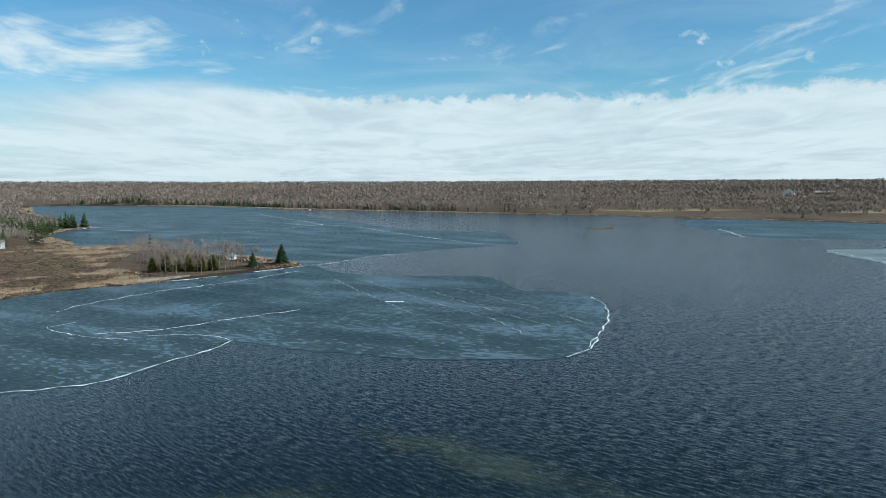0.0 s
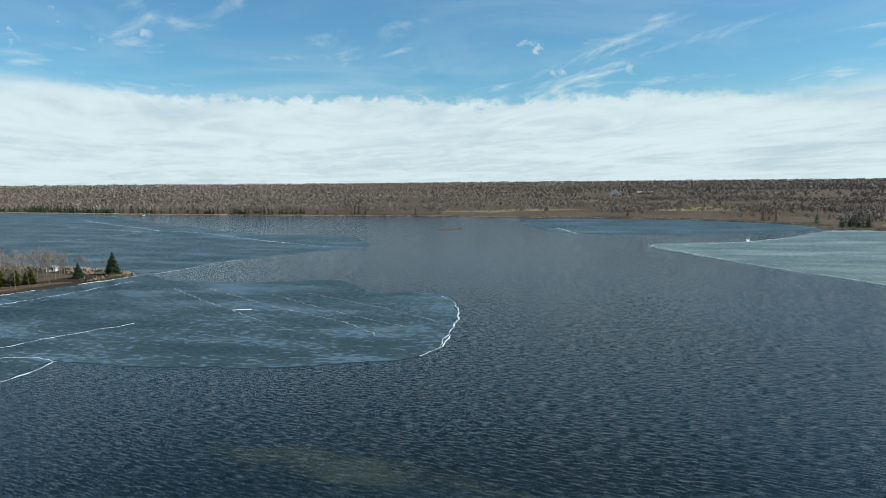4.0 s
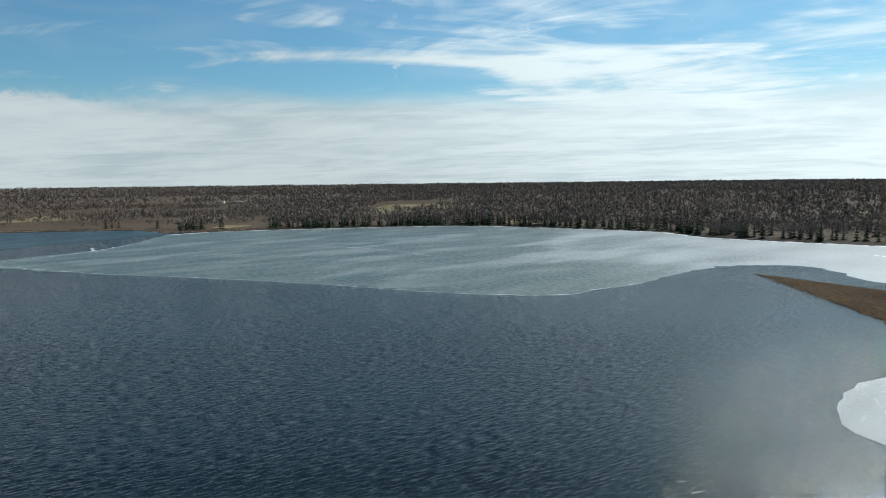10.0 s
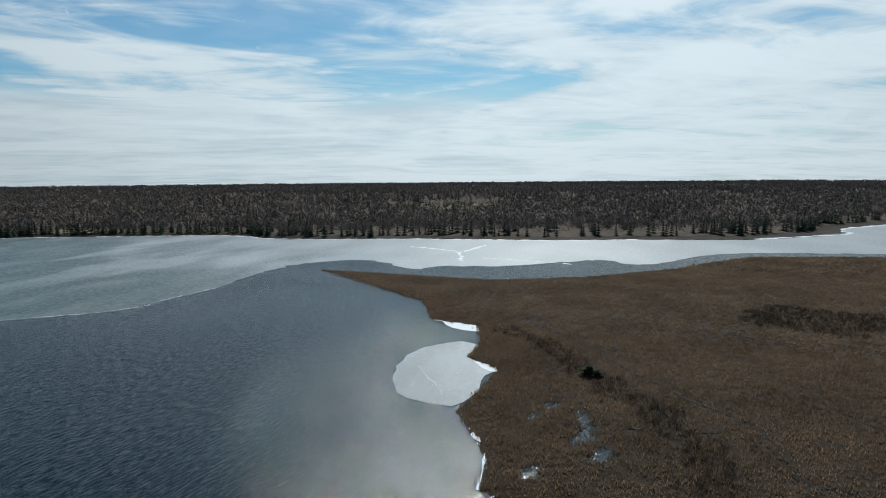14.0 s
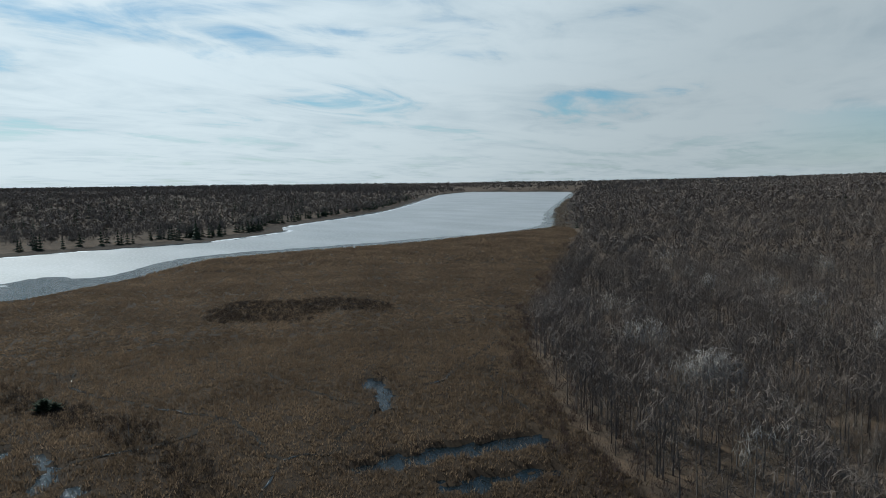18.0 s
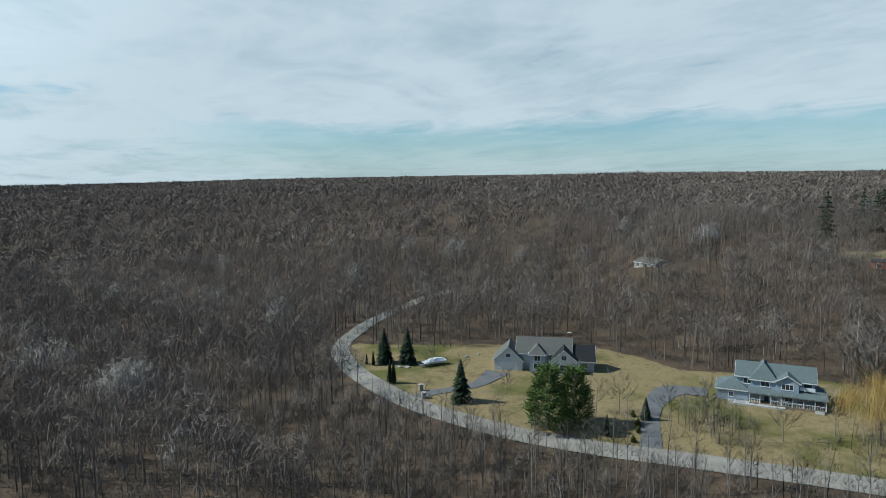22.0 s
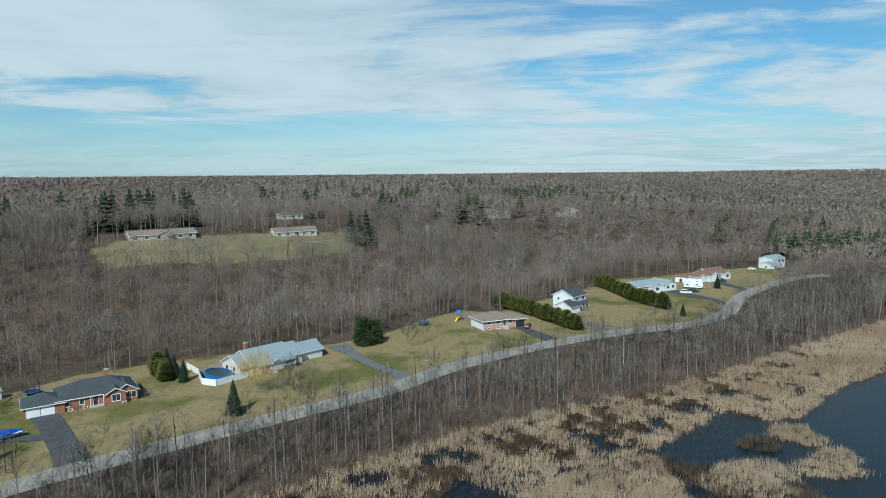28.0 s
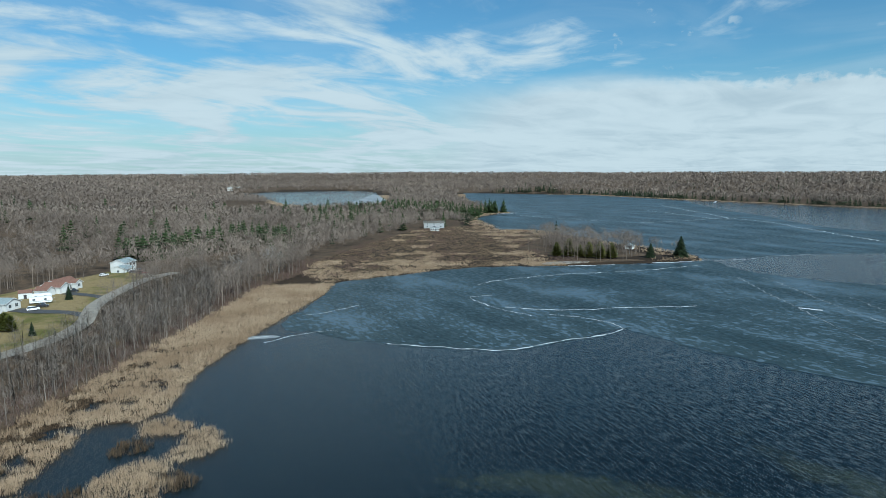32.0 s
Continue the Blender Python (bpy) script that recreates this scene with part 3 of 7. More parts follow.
def rounded(line, step=4.0, closed=False):
    """A smooth line through the points, with about one point a step."""
    p = np.array(line, float)
    n, out = len(p), []
    for i in range(n if closed else n - 1):
        a, b, c, d = (p[(i + k) % n] if closed else p[min(max(i + k, 0), n - 1)] for k in (-1, 0, 1, 2))
        for s in np.arange(0, 1, 1 / max(1, round(np.linalg.norm(c - b) / step))):
            out.append(0.5 * (2 * b + (c - a) * s + (2 * a - 5 * b + 4 * c - d) * s * s + (3 * b - a - 3 * c + d) * s ** 3))
    if not closed:
        out.append(p[-1])
    return np.array(out)


def ribbon(name, line, width, lift, material, step=3.0, crown=0.0, on_land=True, thick=0.0):
    """A strip of that width along the line, laid on the land. width: a number, or one for each given point."""
    p = rounded(line, step)
    w = np.interp(np.linspace(0, 1, len(p)), np.linspace(0, 1, np.size(width)), np.atleast_1d(width))
    d = np.gradient(p, axis=0)
    d /= np.linalg.norm(d, axis=1)[:, None]
    side = np.stack([d[:, 1], -d[:, 0]], 1)
    cols = np.linspace(-0.5, 0.5, 5)
    verts = []
    for c in cols:
        q = p + side * (w * c)[:, None]
        z = (height(q[:, 0], q[:, 1]) if on_land else np.zeros(len(q))) + lift + crown * (1 - 4 * c * c)
        verts.append(np.column_stack([q, z]))
    n = len(p)
    faces = [(k * n + i, k * n + i + 1, (k + 1) * n + i + 1, (k + 1) * n + i) for k in range(4) for i in range(n - 1)]
    return mesh_of(name, np.concatenate(verts), faces, material, True)


def sheet(name, outline, z, material, ragged=0.0, step=4.0, seed=0, thick=0.03):
    """A flat sheet with a ragged outline and a low edge."""
    p = rounded(outline, step, True)
    rng = np.random.default_rng(seed)
    k = np.hypot(p[:, 0], p[:, 1])[:, None] / 250
    p = p + (np.column_stack([wave(p[:, 0], p[:, 1], 23, seed), wave(p[:, 1], p[:, 0], 19, seed + 2)]) + rng.normal(0, 0.25, p.shape)) * ragged * np.clip(k, 0.4, 2)
    n = len(p)
    co, _, tris, *_ = delaunay_2d_cdt([Vector(q) for q in p], [(i, (i + 1) % n) for i in range(n)], [], 1, 1e-4)
    m = len(co)
    verts = [(q.x, q.y, z) for q in co] + [(x, y, z) for x, y in p] + [(x, y, z - thick) for x, y in p]
    me = bpy.data.meshes.new(name)
    rim = [(m + n + i, m + n + (i + 1) % n, m + (i + 1) % n, m + i) for i in range(n)]
    me.from_pydata(verts, [], [tuple(t) for t in tris] + rim)
    up = Vector((0, 0, 1))
    if me.polygons[0].normal.dot(up) < 0:
        me.flip_normals()
    me.materials.append(material)
    return me


def signed(poly, x, y):
    return np.where(inside(poly, x, y), 1, -1) * away(poly, x, y)


def reedy(x, y):
    """How far a point lies inside the marshes (metres; below zero outside)."""
    d = np.full(np.shape(x), -1e9)
    for p in (MARSH_SOUTH, MARSH_NORTH, MARSH_WEST):
        d = np.maximum(d, signed(p, x, y))
    return d


# ---- ground: one sheet to the horizon ----
def build_ground():
    r = np.concatenate([np.arange(8, 90, 6), np.geomspace(90, 420, 140)[:-1], np.geomspace(420, 1400, 60)[:-1], np.geomspace(1400, 4900, 36)])
    a = np.radians(np.arange(0, 360, 0.75))
    rr, aa = np.meshgrid(r, a, indexing="ij")
    x, y = rr * np.sin(aa), rr * np.cos(aa)
    d = shore(x, y)
    z = height(x, y) + np.where(d > 1, wave(x, y, 14, 5) * 0.12, 0)
    n, m = rr.shape
    verts = np.column_stack([x.ravel(), y.ravel(), z.ravel()])
    i, j = np.meshgrid(np.arange(n - 1), np.arange(m), indexing="ij")
    k = (j + 1) % m
    faces = np.column_stack([(i * m + j).ravel(), (i * m + k).ravel(), ((i + 1) * m + k).ravel(), ((i + 1) * m + j).ravel()])
    me = mesh_of("ground", verts, faces, EARTH, True)
    rim = np.where(rr > 420, 24.0, 6.0)
    litter = 1 - np.maximum(smooth(-8, 6, reedy(x, y)), smooth(rim + 8, rim, d))
    lawn = smooth(-2, 3, signed(LOTS, x, y))
    field = np.max([smooth(-10, 10, signed(p, x, y)) for p in FIELDS], axis=0)
    for name, v in (("litter", litter), ("lawn", lawn), ("field", field)):
        me.attributes.new(name, "FLOAT", "POINT").data.foreach_set("value", v.ravel().astype(np.float32))
    structure("ground", me, "earth under leaf litter, dry marsh, lawns and far fields")


build_ground()
a = np.radians(np.arange(0, 360, 4))
rings = [0, 60, 140, 300, 700, 1600, 3400, 4880]
wv = np.array([(r * math.sin(t), r * math.cos(t), 0) for r in rings for t in a])
wf = [(i * 90 + j, (i + 1) * 90 + j, (i + 1) * 90 + (j + 1) % 90, i * 90 + (j + 1) % 90) for i in range(7) for j in range(90)]
structure("water", mesh_of("water", wv, wf, WATER), "dark blue rippled open lake water")

# ---- ice ----
FLOE = [(-71, 224), (-45, 210), (-26, 204), (-6, 198), (16, 196), (40, 198), (48, 206), (58, 229), (67, 252), (73, 281), (71, 307), (54, 318), (41, 319), (36, 346),
        (28, 371), (12, 371), (-28, 375), (-63, 393), (-83, 424), (-110, 394), (-140, 367), (-160, 352), (-192, 330), (-206, 304), (-226, 247), (-208, 217),
        (-182, 166), (-163, 162), (-130, 164), (-103, 173), (-89, 184), (-78, 209)]
NORTH_ICE = [(-85, 432), (-36, 485), (35, 535), (71, 562), (56, 671), (-15, 706), (-54, 751), (-108, 868), (-190, 1010), (-330, 1290), (-586, 1495), (-940, 1550),
             (-690, 1150), (-478, 860), (-410, 805), (-420, 772), (-404, 690), (-330, 604), (-303, 566), (-270, 578), (-224, 540), (-124, 473), (-94, 446)]
STRIP_ICE = [(300, 805), (280, 640), (292, 600), (318, 575), (390, 566), (453, 565), (531, 560), (560, 600), (562, 640), (540, 690), (478, 775), (380, 845)]
EAST_ICE = [(291, 482), (286, 356), (293, 285), (296, 205), (294, 123), (295, 100), (305, 72), (327, 57), (358, 37), (402, 20), (446, -8), (450, -52), (397, -73),
            (405, -94), (394, -135), (405, -203), (375, -221), (412, -311), (380, -405), (342, -500), (300, -680), (430, -1030), (775, -2030), (940, -2440),
            (1366, -2455), (1212, -1950), (715, -985), (580, -586), (522, -525), (500, -403), (529, -304), (549, -225), (597, -125), (640, 5), (700, 64), (729, 200),
            (736, 286), (684, 385), (593, 508), (535, 545), (443, 500), (384, 479)]
SMALL_FLOE = [(171, -26), (189, -30), (204, -38), (210, -46), (212.5, -56), (206, -60.5), (201, -63), (191.5, -58), (182.5, -59), (177, -59), (173, -52.5), (163, -48), (156, -44), (150.5, -37), (154, -32), (159, -27.5)]


def ice(name, outline, material, label, ragged=1.5, seed=1, z=0.04):
    return tagged(new(name, sheet(name, outline, z, material, ragged, 5.0, seed)), label, "ice", "lake ice")


floe = ice("ice_floe", FLOE, ICE_DARK, "thin dark rotting ice floe on the lake", 2.0, 1)
north_ice = ice("ice_sheet", NORTH_ICE, ICE_DARK, "wide dark sheet of lake ice off the point", 2.0, 2)
strip_ice = ice("ice_sheet", STRIP_ICE, ICE_DARK, "strip of dark ice along the far reed shore", 2.0, 3)
east_ice = ice("ice_sheet", EAST_ICE, ICE_PALE, "wide grey-white sheet of melting lake ice", 2.0, 4)
ice("ice_sheet", FAR_ICE, ICE_WHITE, "white ice at the end of the far lake", 2.0, 6)
small_floe = ice("ice_floe", SMALL_FLOE, ICE_WHITE, "small pale ice floe beside the reed bank", 0.7, 5)


# ---- cracks and fringes on the ice ----
def crack(line, width, label, seed=0, z=0.055, material=None, on=None):
    """A low white pressure line that runs over the ice."""
    p = rounded(line, 2.5)
    rng = np.random.default_rng(seed)
    k = np.clip(np.hypot(p[:, 0], p[:, 1]) / 250, 0.5, 3)
    p = p + np.column_stack([wave(p[:, 0], p[:, 1], 13, seed), wave(p[:, 1], p[:, 0], 11, seed + 1)]) * k[:, None] + rng.normal(0, 0.15, p.shape) * k[:, None]
    d = np.gradient(p, axis=0)
    d /= np.linalg.norm(d, axis=1)[:, None]
    side = np.column_stack([d[:, 1], -d[:, 0]]) * (width * np.maximum(0.06, 0.05 + 0.6 * np.abs(wave(p[:, 0], p[:, 1], 31, seed + 3)) + 0.6 * rng.random(len(p)) ** 2 + 0.3 * wave(p[:, 0], p[:, 1], 9, seed)))[:, None] * 0.5
    n = len(p)
    verts = np.concatenate([np.column_stack([p - side, np.full(n, z)]), np.column_stack([p, np.full(n, z + 0.03)]), np.column_stack([p + side, np.full(n, z)])])
    faces = [(k * n + i, k * n + i + 1, (k + 1) * n + i + 1, (k + 1) * n + i) for k in range(2) for i in range(n - 1)]
    ob = tagged(new("ice_ridge", mesh_of("ice_ridge", verts, faces, material or SNOW, True)), label)
    if on:
        ob.parent = on
    else:
        tagged(ob, "", "snow", "old snow by the water")


WHITE_LINE = "thin white pressure line across dark lake ice"
CRACKS = [([(-71, 223), (-75, 210), (-84, 196), (-89, 184), (-94, 177), (-103, 173), (-130, 164)], 1.1), ([(-71, 223), (-80, 231), (-93, 233), (-104, 232)], 0.5),
          ([(-163, 278), (-159, 296), (-139, 329), (-115, 354), (-102, 372), (-85, 399)], 1.0), ([(-125, 236), (-114, 238), (-100, 244), (-83, 259), (-58, 277)], 1.1),
          ([(-142, 256), (-148, 246), (-126, 232), (-108, 226)], 0.5), ([(-166, 144), (-163, 162), (-156, 169)], 0.8), ([(-185, 181), (-181, 193), (-180, 207)], 0.6),
          ([(-269, 935), (-156, 808), (-146, 827), (-218, 956), (-295, 1093)], 2.2), ([(-384, 762), (-235, 709), (-183, 745), (-146, 827)], 1.8),
          ([(-146, 827), (-88, 763), (-37, 671), (37, 554)], 2.0), ([(-232, 1204), (-260, 1386)], 4.0), ([(-176, 143), (-171, 151)], 1.5)]
for i, (line, w) in enumerate(CRACKS):
    crack(line, w * 1.1, WHITE_LINE, i, material=SLUSH, on=north_ice if max(q[1] for q in line) > 500 else floe)
crack([(48, 206), (58, 229), (67, 252), (73, 281), (72, 300)], 0.7, "crumbled white rim along a thin ice floe", 17, on=floe)
crack([(40, 198), (48, 206), (56, 222)], 0.6, "crumbled white rim along a thin ice floe", 18, on=floe)
crack([(-23, 293), (-15, 294)], 2.5, "small white slush patch on dark ice", 19, on=floe)
for i, line in enumerate(([(-58, 364), (-16, 278), (3, 244)], [(-46, 370), (-6, 298), (19, 259), (31, 230)], [(-7, 329), (27, 265), (45, 238)], [(10, 328), (42, 276), (59, 243)])):
    crack(line, 0.7, "pale frozen boat track on a dark ice floe", 20 + i, material=ICE_WHITE, on=floe)
crack([(-84, 424), (-66, 440), (-50, 470), (-30, 486)], 3.0, "slushy white patch off the point", 24, material=ICE_WHITE, on=north_ice)
crack([(284, 600), (292, 640), (300, 690)], 3.0, "white rim along a dark ice sheet", 25, on=strip_ice)
crack([(291, 482), (330, 475), (384, 479), (420, 490), (443, 500)], 2.0, "white rim along a grey ice sheet", 26, on=east_ice)
crack([(396, 470), (384, 478), (400, 500)], 3.0, "white rim along a grey ice sheet", 27, on=east_ice)
crack([(467, 357), (471, 272), (438, 198)], 6.0, "broad pale band across grey lake ice", 28, material=ICE_WHITE, on=east_ice)
crack([(534, -97), (505, -116), (476, -124), (427, -113)], 6.0, "broad white band across grey lake ice", 29, material=SNOW, on=east_ice)
crack([(476, -124), (525, -160)], 6.0, "broad white band across grey lake ice", 30, material=SNOW, on=east_ice)
crack([(440, -132), (405, -165), (390, -177)], 3.0, "white band across grey lake ice", 31, material=SNOW, on=east_ice)
crack([(523, 127), (500, 106), (549, 98)], 12.0, "snowy patch on grey lake ice", 32, material=ICE_WHITE, on=east_ice)
crack([(187, -36), (166, -37), (159, -37)], 0.4, "pale crack across a small ice floe", 33, on=small_floe)
crack([(291, 482), (286, 356), (293, 285), (296, 205), (294, 123), (305, 72), (327, 57), (358, 37)], 1.2, "thin white rim along a grey ice sheet", 34, on=east_ice)
# snow left along the shores
for i, line in enumerate(([(530, 545), (593, 510), (684, 387), (737, 287), (731, 200), (702, 66), (642, 6), (598, -124), (550, -224), (530, -304)],
                          [(502, -403), (524, -524), (582, -586), (717, -985), (1215, -1950)], [(-86, 421), (-100, 407), (-112, 395)], [(-128, 380), (-140, 368), (-150, 361)],
                          [(-412, 806), (-420, 785), (-428, 772)], [(107, -31), (119, -36), (131, -39), (147, -38)], [(160, -48), (177, -58), (188, -54)], [(228, -67), (240, -62), (248, -55)])):
    crack(line, (9.0, 12.0, 4.0, 3.5, 6.0, 1.2, 1.5, 2.0)[i], "band of old white snow along the shore", 40 + i, 0.07)
for k, line in enumerate(([(247, -57.6), (240, -63), (237.3, -72.3), (226.2, -68.6), (226.6, -63.4), (234.4, -57.7)], [(191.3, -54), (183.4, -59.4), (177.4, -59.8), (175.6, -55.5), (184, -53.4)],
                         [(133, -37), (132.5, -39.6), (127.2, -41.4), (126, -38.8), (129, -37)])):
    tagged(new("ice_shelf", sheet("ice_shelf", line, 0.06, SNOW, 0.5, 1.2, 60 + k)), "white rotting shelf ice in a notch of the bank", "ice", "old snow by the water")
tagged(new("ice_shelf", sheet("ice_shelf", [(-176, 143), (-171, 147), (-167, 152), (-171, 153), (-176, 148)], 0.05, ICE_WHITE, 0.6, 1.0, 9)), "ragged white ice beside the reed edge", "ice")

# ---- road ----
structure("road", ribbon("road", ROAD, 5.8, 0.16, GRAVEL, 3.0, 0.12), "pale gravel-grey lakeside road")

# ---- pools and creeks in the marsh ----
for k, line in enumerate(CREEKS):
    line = rounded(line, 2.0)
    line = line + np.column_stack([wave(line[:, 0], line[:, 1], 13, 1), wave(line[:, 1], line[:, 0], 11, 2)]) * 0.9
    wide = 0.5 + 0.9 * np.random.default_rng(len(line)).random(len(line))
    structure("creek", ribbon("creek", line, wide, 0.1, MUD, 1.5), "narrow muddy creek winding through the marsh", "creek")
    run = np.maximum(0.02, 1.1 * wave(line[:, 0], line[:, 1], 29, 3 + k) - 0.3)
    structure("creek_water", ribbon("creek_water", line, run, 0.16, WATER, 1.5), "still water lying in a marsh creek", "creek")


def wet(x, y):
    """In the water of a pool, or close to a creek of the marsh."""
    hit = pool_share(np.asarray(x, float), np.asarray(y, float)) > 0.42
    for line in CREEKS:
        hit |= away(line, x, y, False) < 0.8
    return hit

# ---- trees ----
def blade(v, f, a, b, width, rng):
    """A thin pointed triangle from a to b."""
    d = b - a
    side = np.cross(d, rng.normal(0, 1, 3))
    side *= width / (np.linalg.norm(side) + 1e-9)
    n = len(v)
    v += [a - side, a + side, b]
    f.append((n, n + 1, n + 2))


def stem(v, f, points, radii, sides):
    """A tapered limb round a line of points."""
    n = len(v)
    for p, r in zip(points, radii):
        for k in range(sides):
            t = 2 * math.pi * k / sides
            v.append(np.array([p[0] + r * math.cos(t), p[1] + r * math.sin(t), p[2]]))
    for i in range(len(points) - 1):
        for k in range(sides):
            a, b = n + i * sides + k, n + i * sides + (k + 1) % sides
            f += [(a, b, b + sides), (a, b + sides, a + sides)]


def bare_tree(seed, tall, spread, limbs, twigs, twig_width, sides=5, low=0.3, droop=0.0):
    """Trunk and crown of a leafless tree: (points, triangles) of each."""
    rng = np.random.default_rng(seed)
    tv, tf, cv, cf = [], [], [], []
    bend = rng.normal(0, 0.055, 2) * tall
    line = [np.array([bend[0] * s * s, bend[1] * s * s, tall * s]) for s in (0, 0.3, 0.6, 0.93)]
    girth = 0.0075 * tall + 0.02
    stem(tv, tf, line, [girth * k for k in (1.25, 0.85, 0.55, 0.12)], sides)
    for i in range(limbs):
        s = low + (0.93 - low) * (i + rng.random()) / limbs
        base = np.array([bend[0] * s * s, bend[1] * s * s, tall * s])
        turn = 2.4 * i + rng.random()
        reach = spread * (1.15 - 0.75 * s) * (0.7 + 0.6 * rng.random())
        rise = reach * (0.5 + 0.9 * rng.random()) * (1 - droop)
        tip = base + np.array([math.cos(turn) * reach, math.sin(turn) * reach, min(rise, tall * 1.05 - base[2])])
        side = np.cross(tip - base, [0, 0, 1.0])
        side /= np.linalg.norm(side) + 1e-9
        w = girth * 0.42 * (1.1 - s)
        n = len(cv)
        cv += [base - side * w, base + side * w, base + np.array([0, 0, -w]), tip]
        cf += [(n, n + 1, n + 3), (n + 1, n + 2, n + 3), (n + 2, n, n + 3)]
        for k in range(twigs):
            q = 0.25 + 0.75 * rng.random()
            a = base + (tip - base) * q
            out = (tip - base) * 0.4 + rng.normal(0, 0.32, 3) * reach + np.array([0, 0, 0.22 * reach * (1 - 3 * droop)])
            b = a + out * (0.5 + 0.6 * rng.random())
            blade(cv, cf, a, b, twig_width * (0.6 + 0.8 * rng.random()), rng)
            if twigs > 5:
                for _ in range(3):
                    m = a + (b - a) * rng.random()
                    blade(cv, cf, m, m + (b - a) * 0.35 + rng.normal(0, 0.17, 3) * reach, twig_width * 0.55, rng)
    return (np.array(tv), np.array(tf)), (np.array(cv), np.array(cf))


def conifer(seed, tall, spread, whorls, arms, jag=0.25, tip_lift=-0.25, leaf=0.32, bulge=0.85):
    """A spruce, pine or cedar: whorls of drooping arms."""
    rng = np.random.default_rng(seed)
    tv, tf, cv, cf = [], [], [], []
    stem(tv, tf, [np.array([0, 0, tall * s]) for s in (0, 0.5, 0.97)], [0.02 * tall, 0.012 * tall, 0.002 * tall], 5)
    for i in range(whorls):
        s = 0.05 + 0.93 * i / (whorls - 1)
        for k in range(arms):
            turn = 2 * math.pi * (k + 0.5 * (i % 2) + rng.random() * 0.5) / arms
            reach = spread * (1.02 - s) ** bulge * (1 - jag + 2 * jag * rng.random()) + 0.1
            base = np.array([0, 0, tall * s])
            way = np.array([math.cos(turn), math.sin(turn), 0])
            side = np.array([-way[1], way[0], 0]) * reach * (leaf + 0.15 * rng.random())
            mid = base + way * reach * 0.55 + np.array([0, 0, reach * tip_lift * 0.3])
            tip = base + way * reach + np.array([0, 0, reach * tip_lift])
            lift = np.array([0, 0, tall * 0.6 / whorls])
            n = len(cv)
            cv += [base + lift, mid - side, tip, mid + side, mid - lift * 0.6]
            cf += [(n, n + 1, n + 2), (n, n + 2, n + 3), (n + 1, n + 4, n + 2), (n + 4, n + 3, n + 2)]
    return (np.array(tv), np.array(tf)), (np.array(cv), np.array(cf))


def crown_round(v, trunk_points=0):
    """The outward direction of a crown's rounded form at each of its points."""
    low, high = v.min(0), v.max(0)
    half = np.maximum((high - low) / 2, 0.1)
    n = (v - np.array([0, 0, low[2] * 0.4 + high[2] * 0.6])) / half
    n[:trunk_points, 2] = 0
    n[trunk_points:, 2] += 0.05
    return n / (np.linalg.norm(n, axis=1)[:, None] + 1e-6)


def joined(name, kinds, places, material, rng, trunk=True):
    """Many trees in one mesh. kinds: [(trunk, crown)]; places: x, y, z, size, kind."""
    vs, fs, ns, n = [], [], [], 0
    for k, (tr, cr) in enumerate(kinds):
        whole = trunk and len(tr[0])
        v0 = np.concatenate([tr[0], cr[0]]) if whole else cr[0]
        f0 = np.concatenate([tr[1], cr[1] + len(tr[0])]) if whole else cr[1]
        n0 = crown_round(v0, len(tr[0]) if whole else 0)
        p = places[places[:, 4] == k]
        if not len(p):
            continue
        t = rng.uniform(0, 2 * math.pi, len(p))
        c, s = np.cos(t)[:, None], np.sin(t)[:, None]
        size = p[:, 3][:, None]
        wide = size * rng.uniform(0.85, 1.2, (len(p), 1))
        v = np.stack([(v0[:, 0] * c - v0[:, 1] * s) * wide + p[:, 0][:, None], (v0[:, 0] * s + v0[:, 1] * c) * wide + p[:, 1][:, None],
                      v0[:, 2] * size + p[:, 2][:, None]], 2)
        f = f0[None] + (np.arange(len(p)) * len(v0))[:, None, None] + n
        ns.append(np.stack([n0[:, 0] * c - n0[:, 1] * s, n0[:, 0] * s + n0[:, 1] * c, np.broadcast_to(n0[:, 2], (len(p), len(n0)))], 2).reshape(-1, 3))
        vs.append(v.reshape(-1, 3)), fs.append(f.reshape(-1, 3))
        n += v.shape[0] * v.shape[1]
    return mesh_of(name, np.concatenate(vs), np.concatenate(fs), material, rounding=np.concatenate(ns))


def wooded(x, y):
    """True where the woods stand."""
    d, r = shore(x, y), np.hypot(x, y)
    bearing = np.degrees(np.arctan2(x, y)) % 360
    ok = d > np.where(r > 420, np.where((bearing > 52) & (bearing < 140), np.where(bearing > 97, 26, 7), 22 + 8 * wave(x, y, 120, 3)), 9)
    ok &= reedy(x, y) < -1.5 + 3 * wave(x, y, 21, 4)
    road = away(ROAD, x, y, False)
    ok &= (signed(LOTS, x, y) < np.where(road > 24, 2.5 + 5 * wave(x, y, 26, 3), 0)) & (road > 5.5)
    for hx, hy in DWELLINGS:
        ok &= np.hypot(x - hx, y - hy) > 16
    for p in FIELDS:
        ok &= ~inside(p, x, y)
    ok &= ~((bearing > 308) & (bearing < 322) & (r > 930) & (r < 1230))
    # open farmland with hedgerows across the lake
    ok &= ~((bearing > 9) & (bearing < 52) & (r > 700) & (r < 1750) & (wave(x, y, 260, 21) + 0.5 * wave(x, y, 90, 22) < -0.1))
    return ok


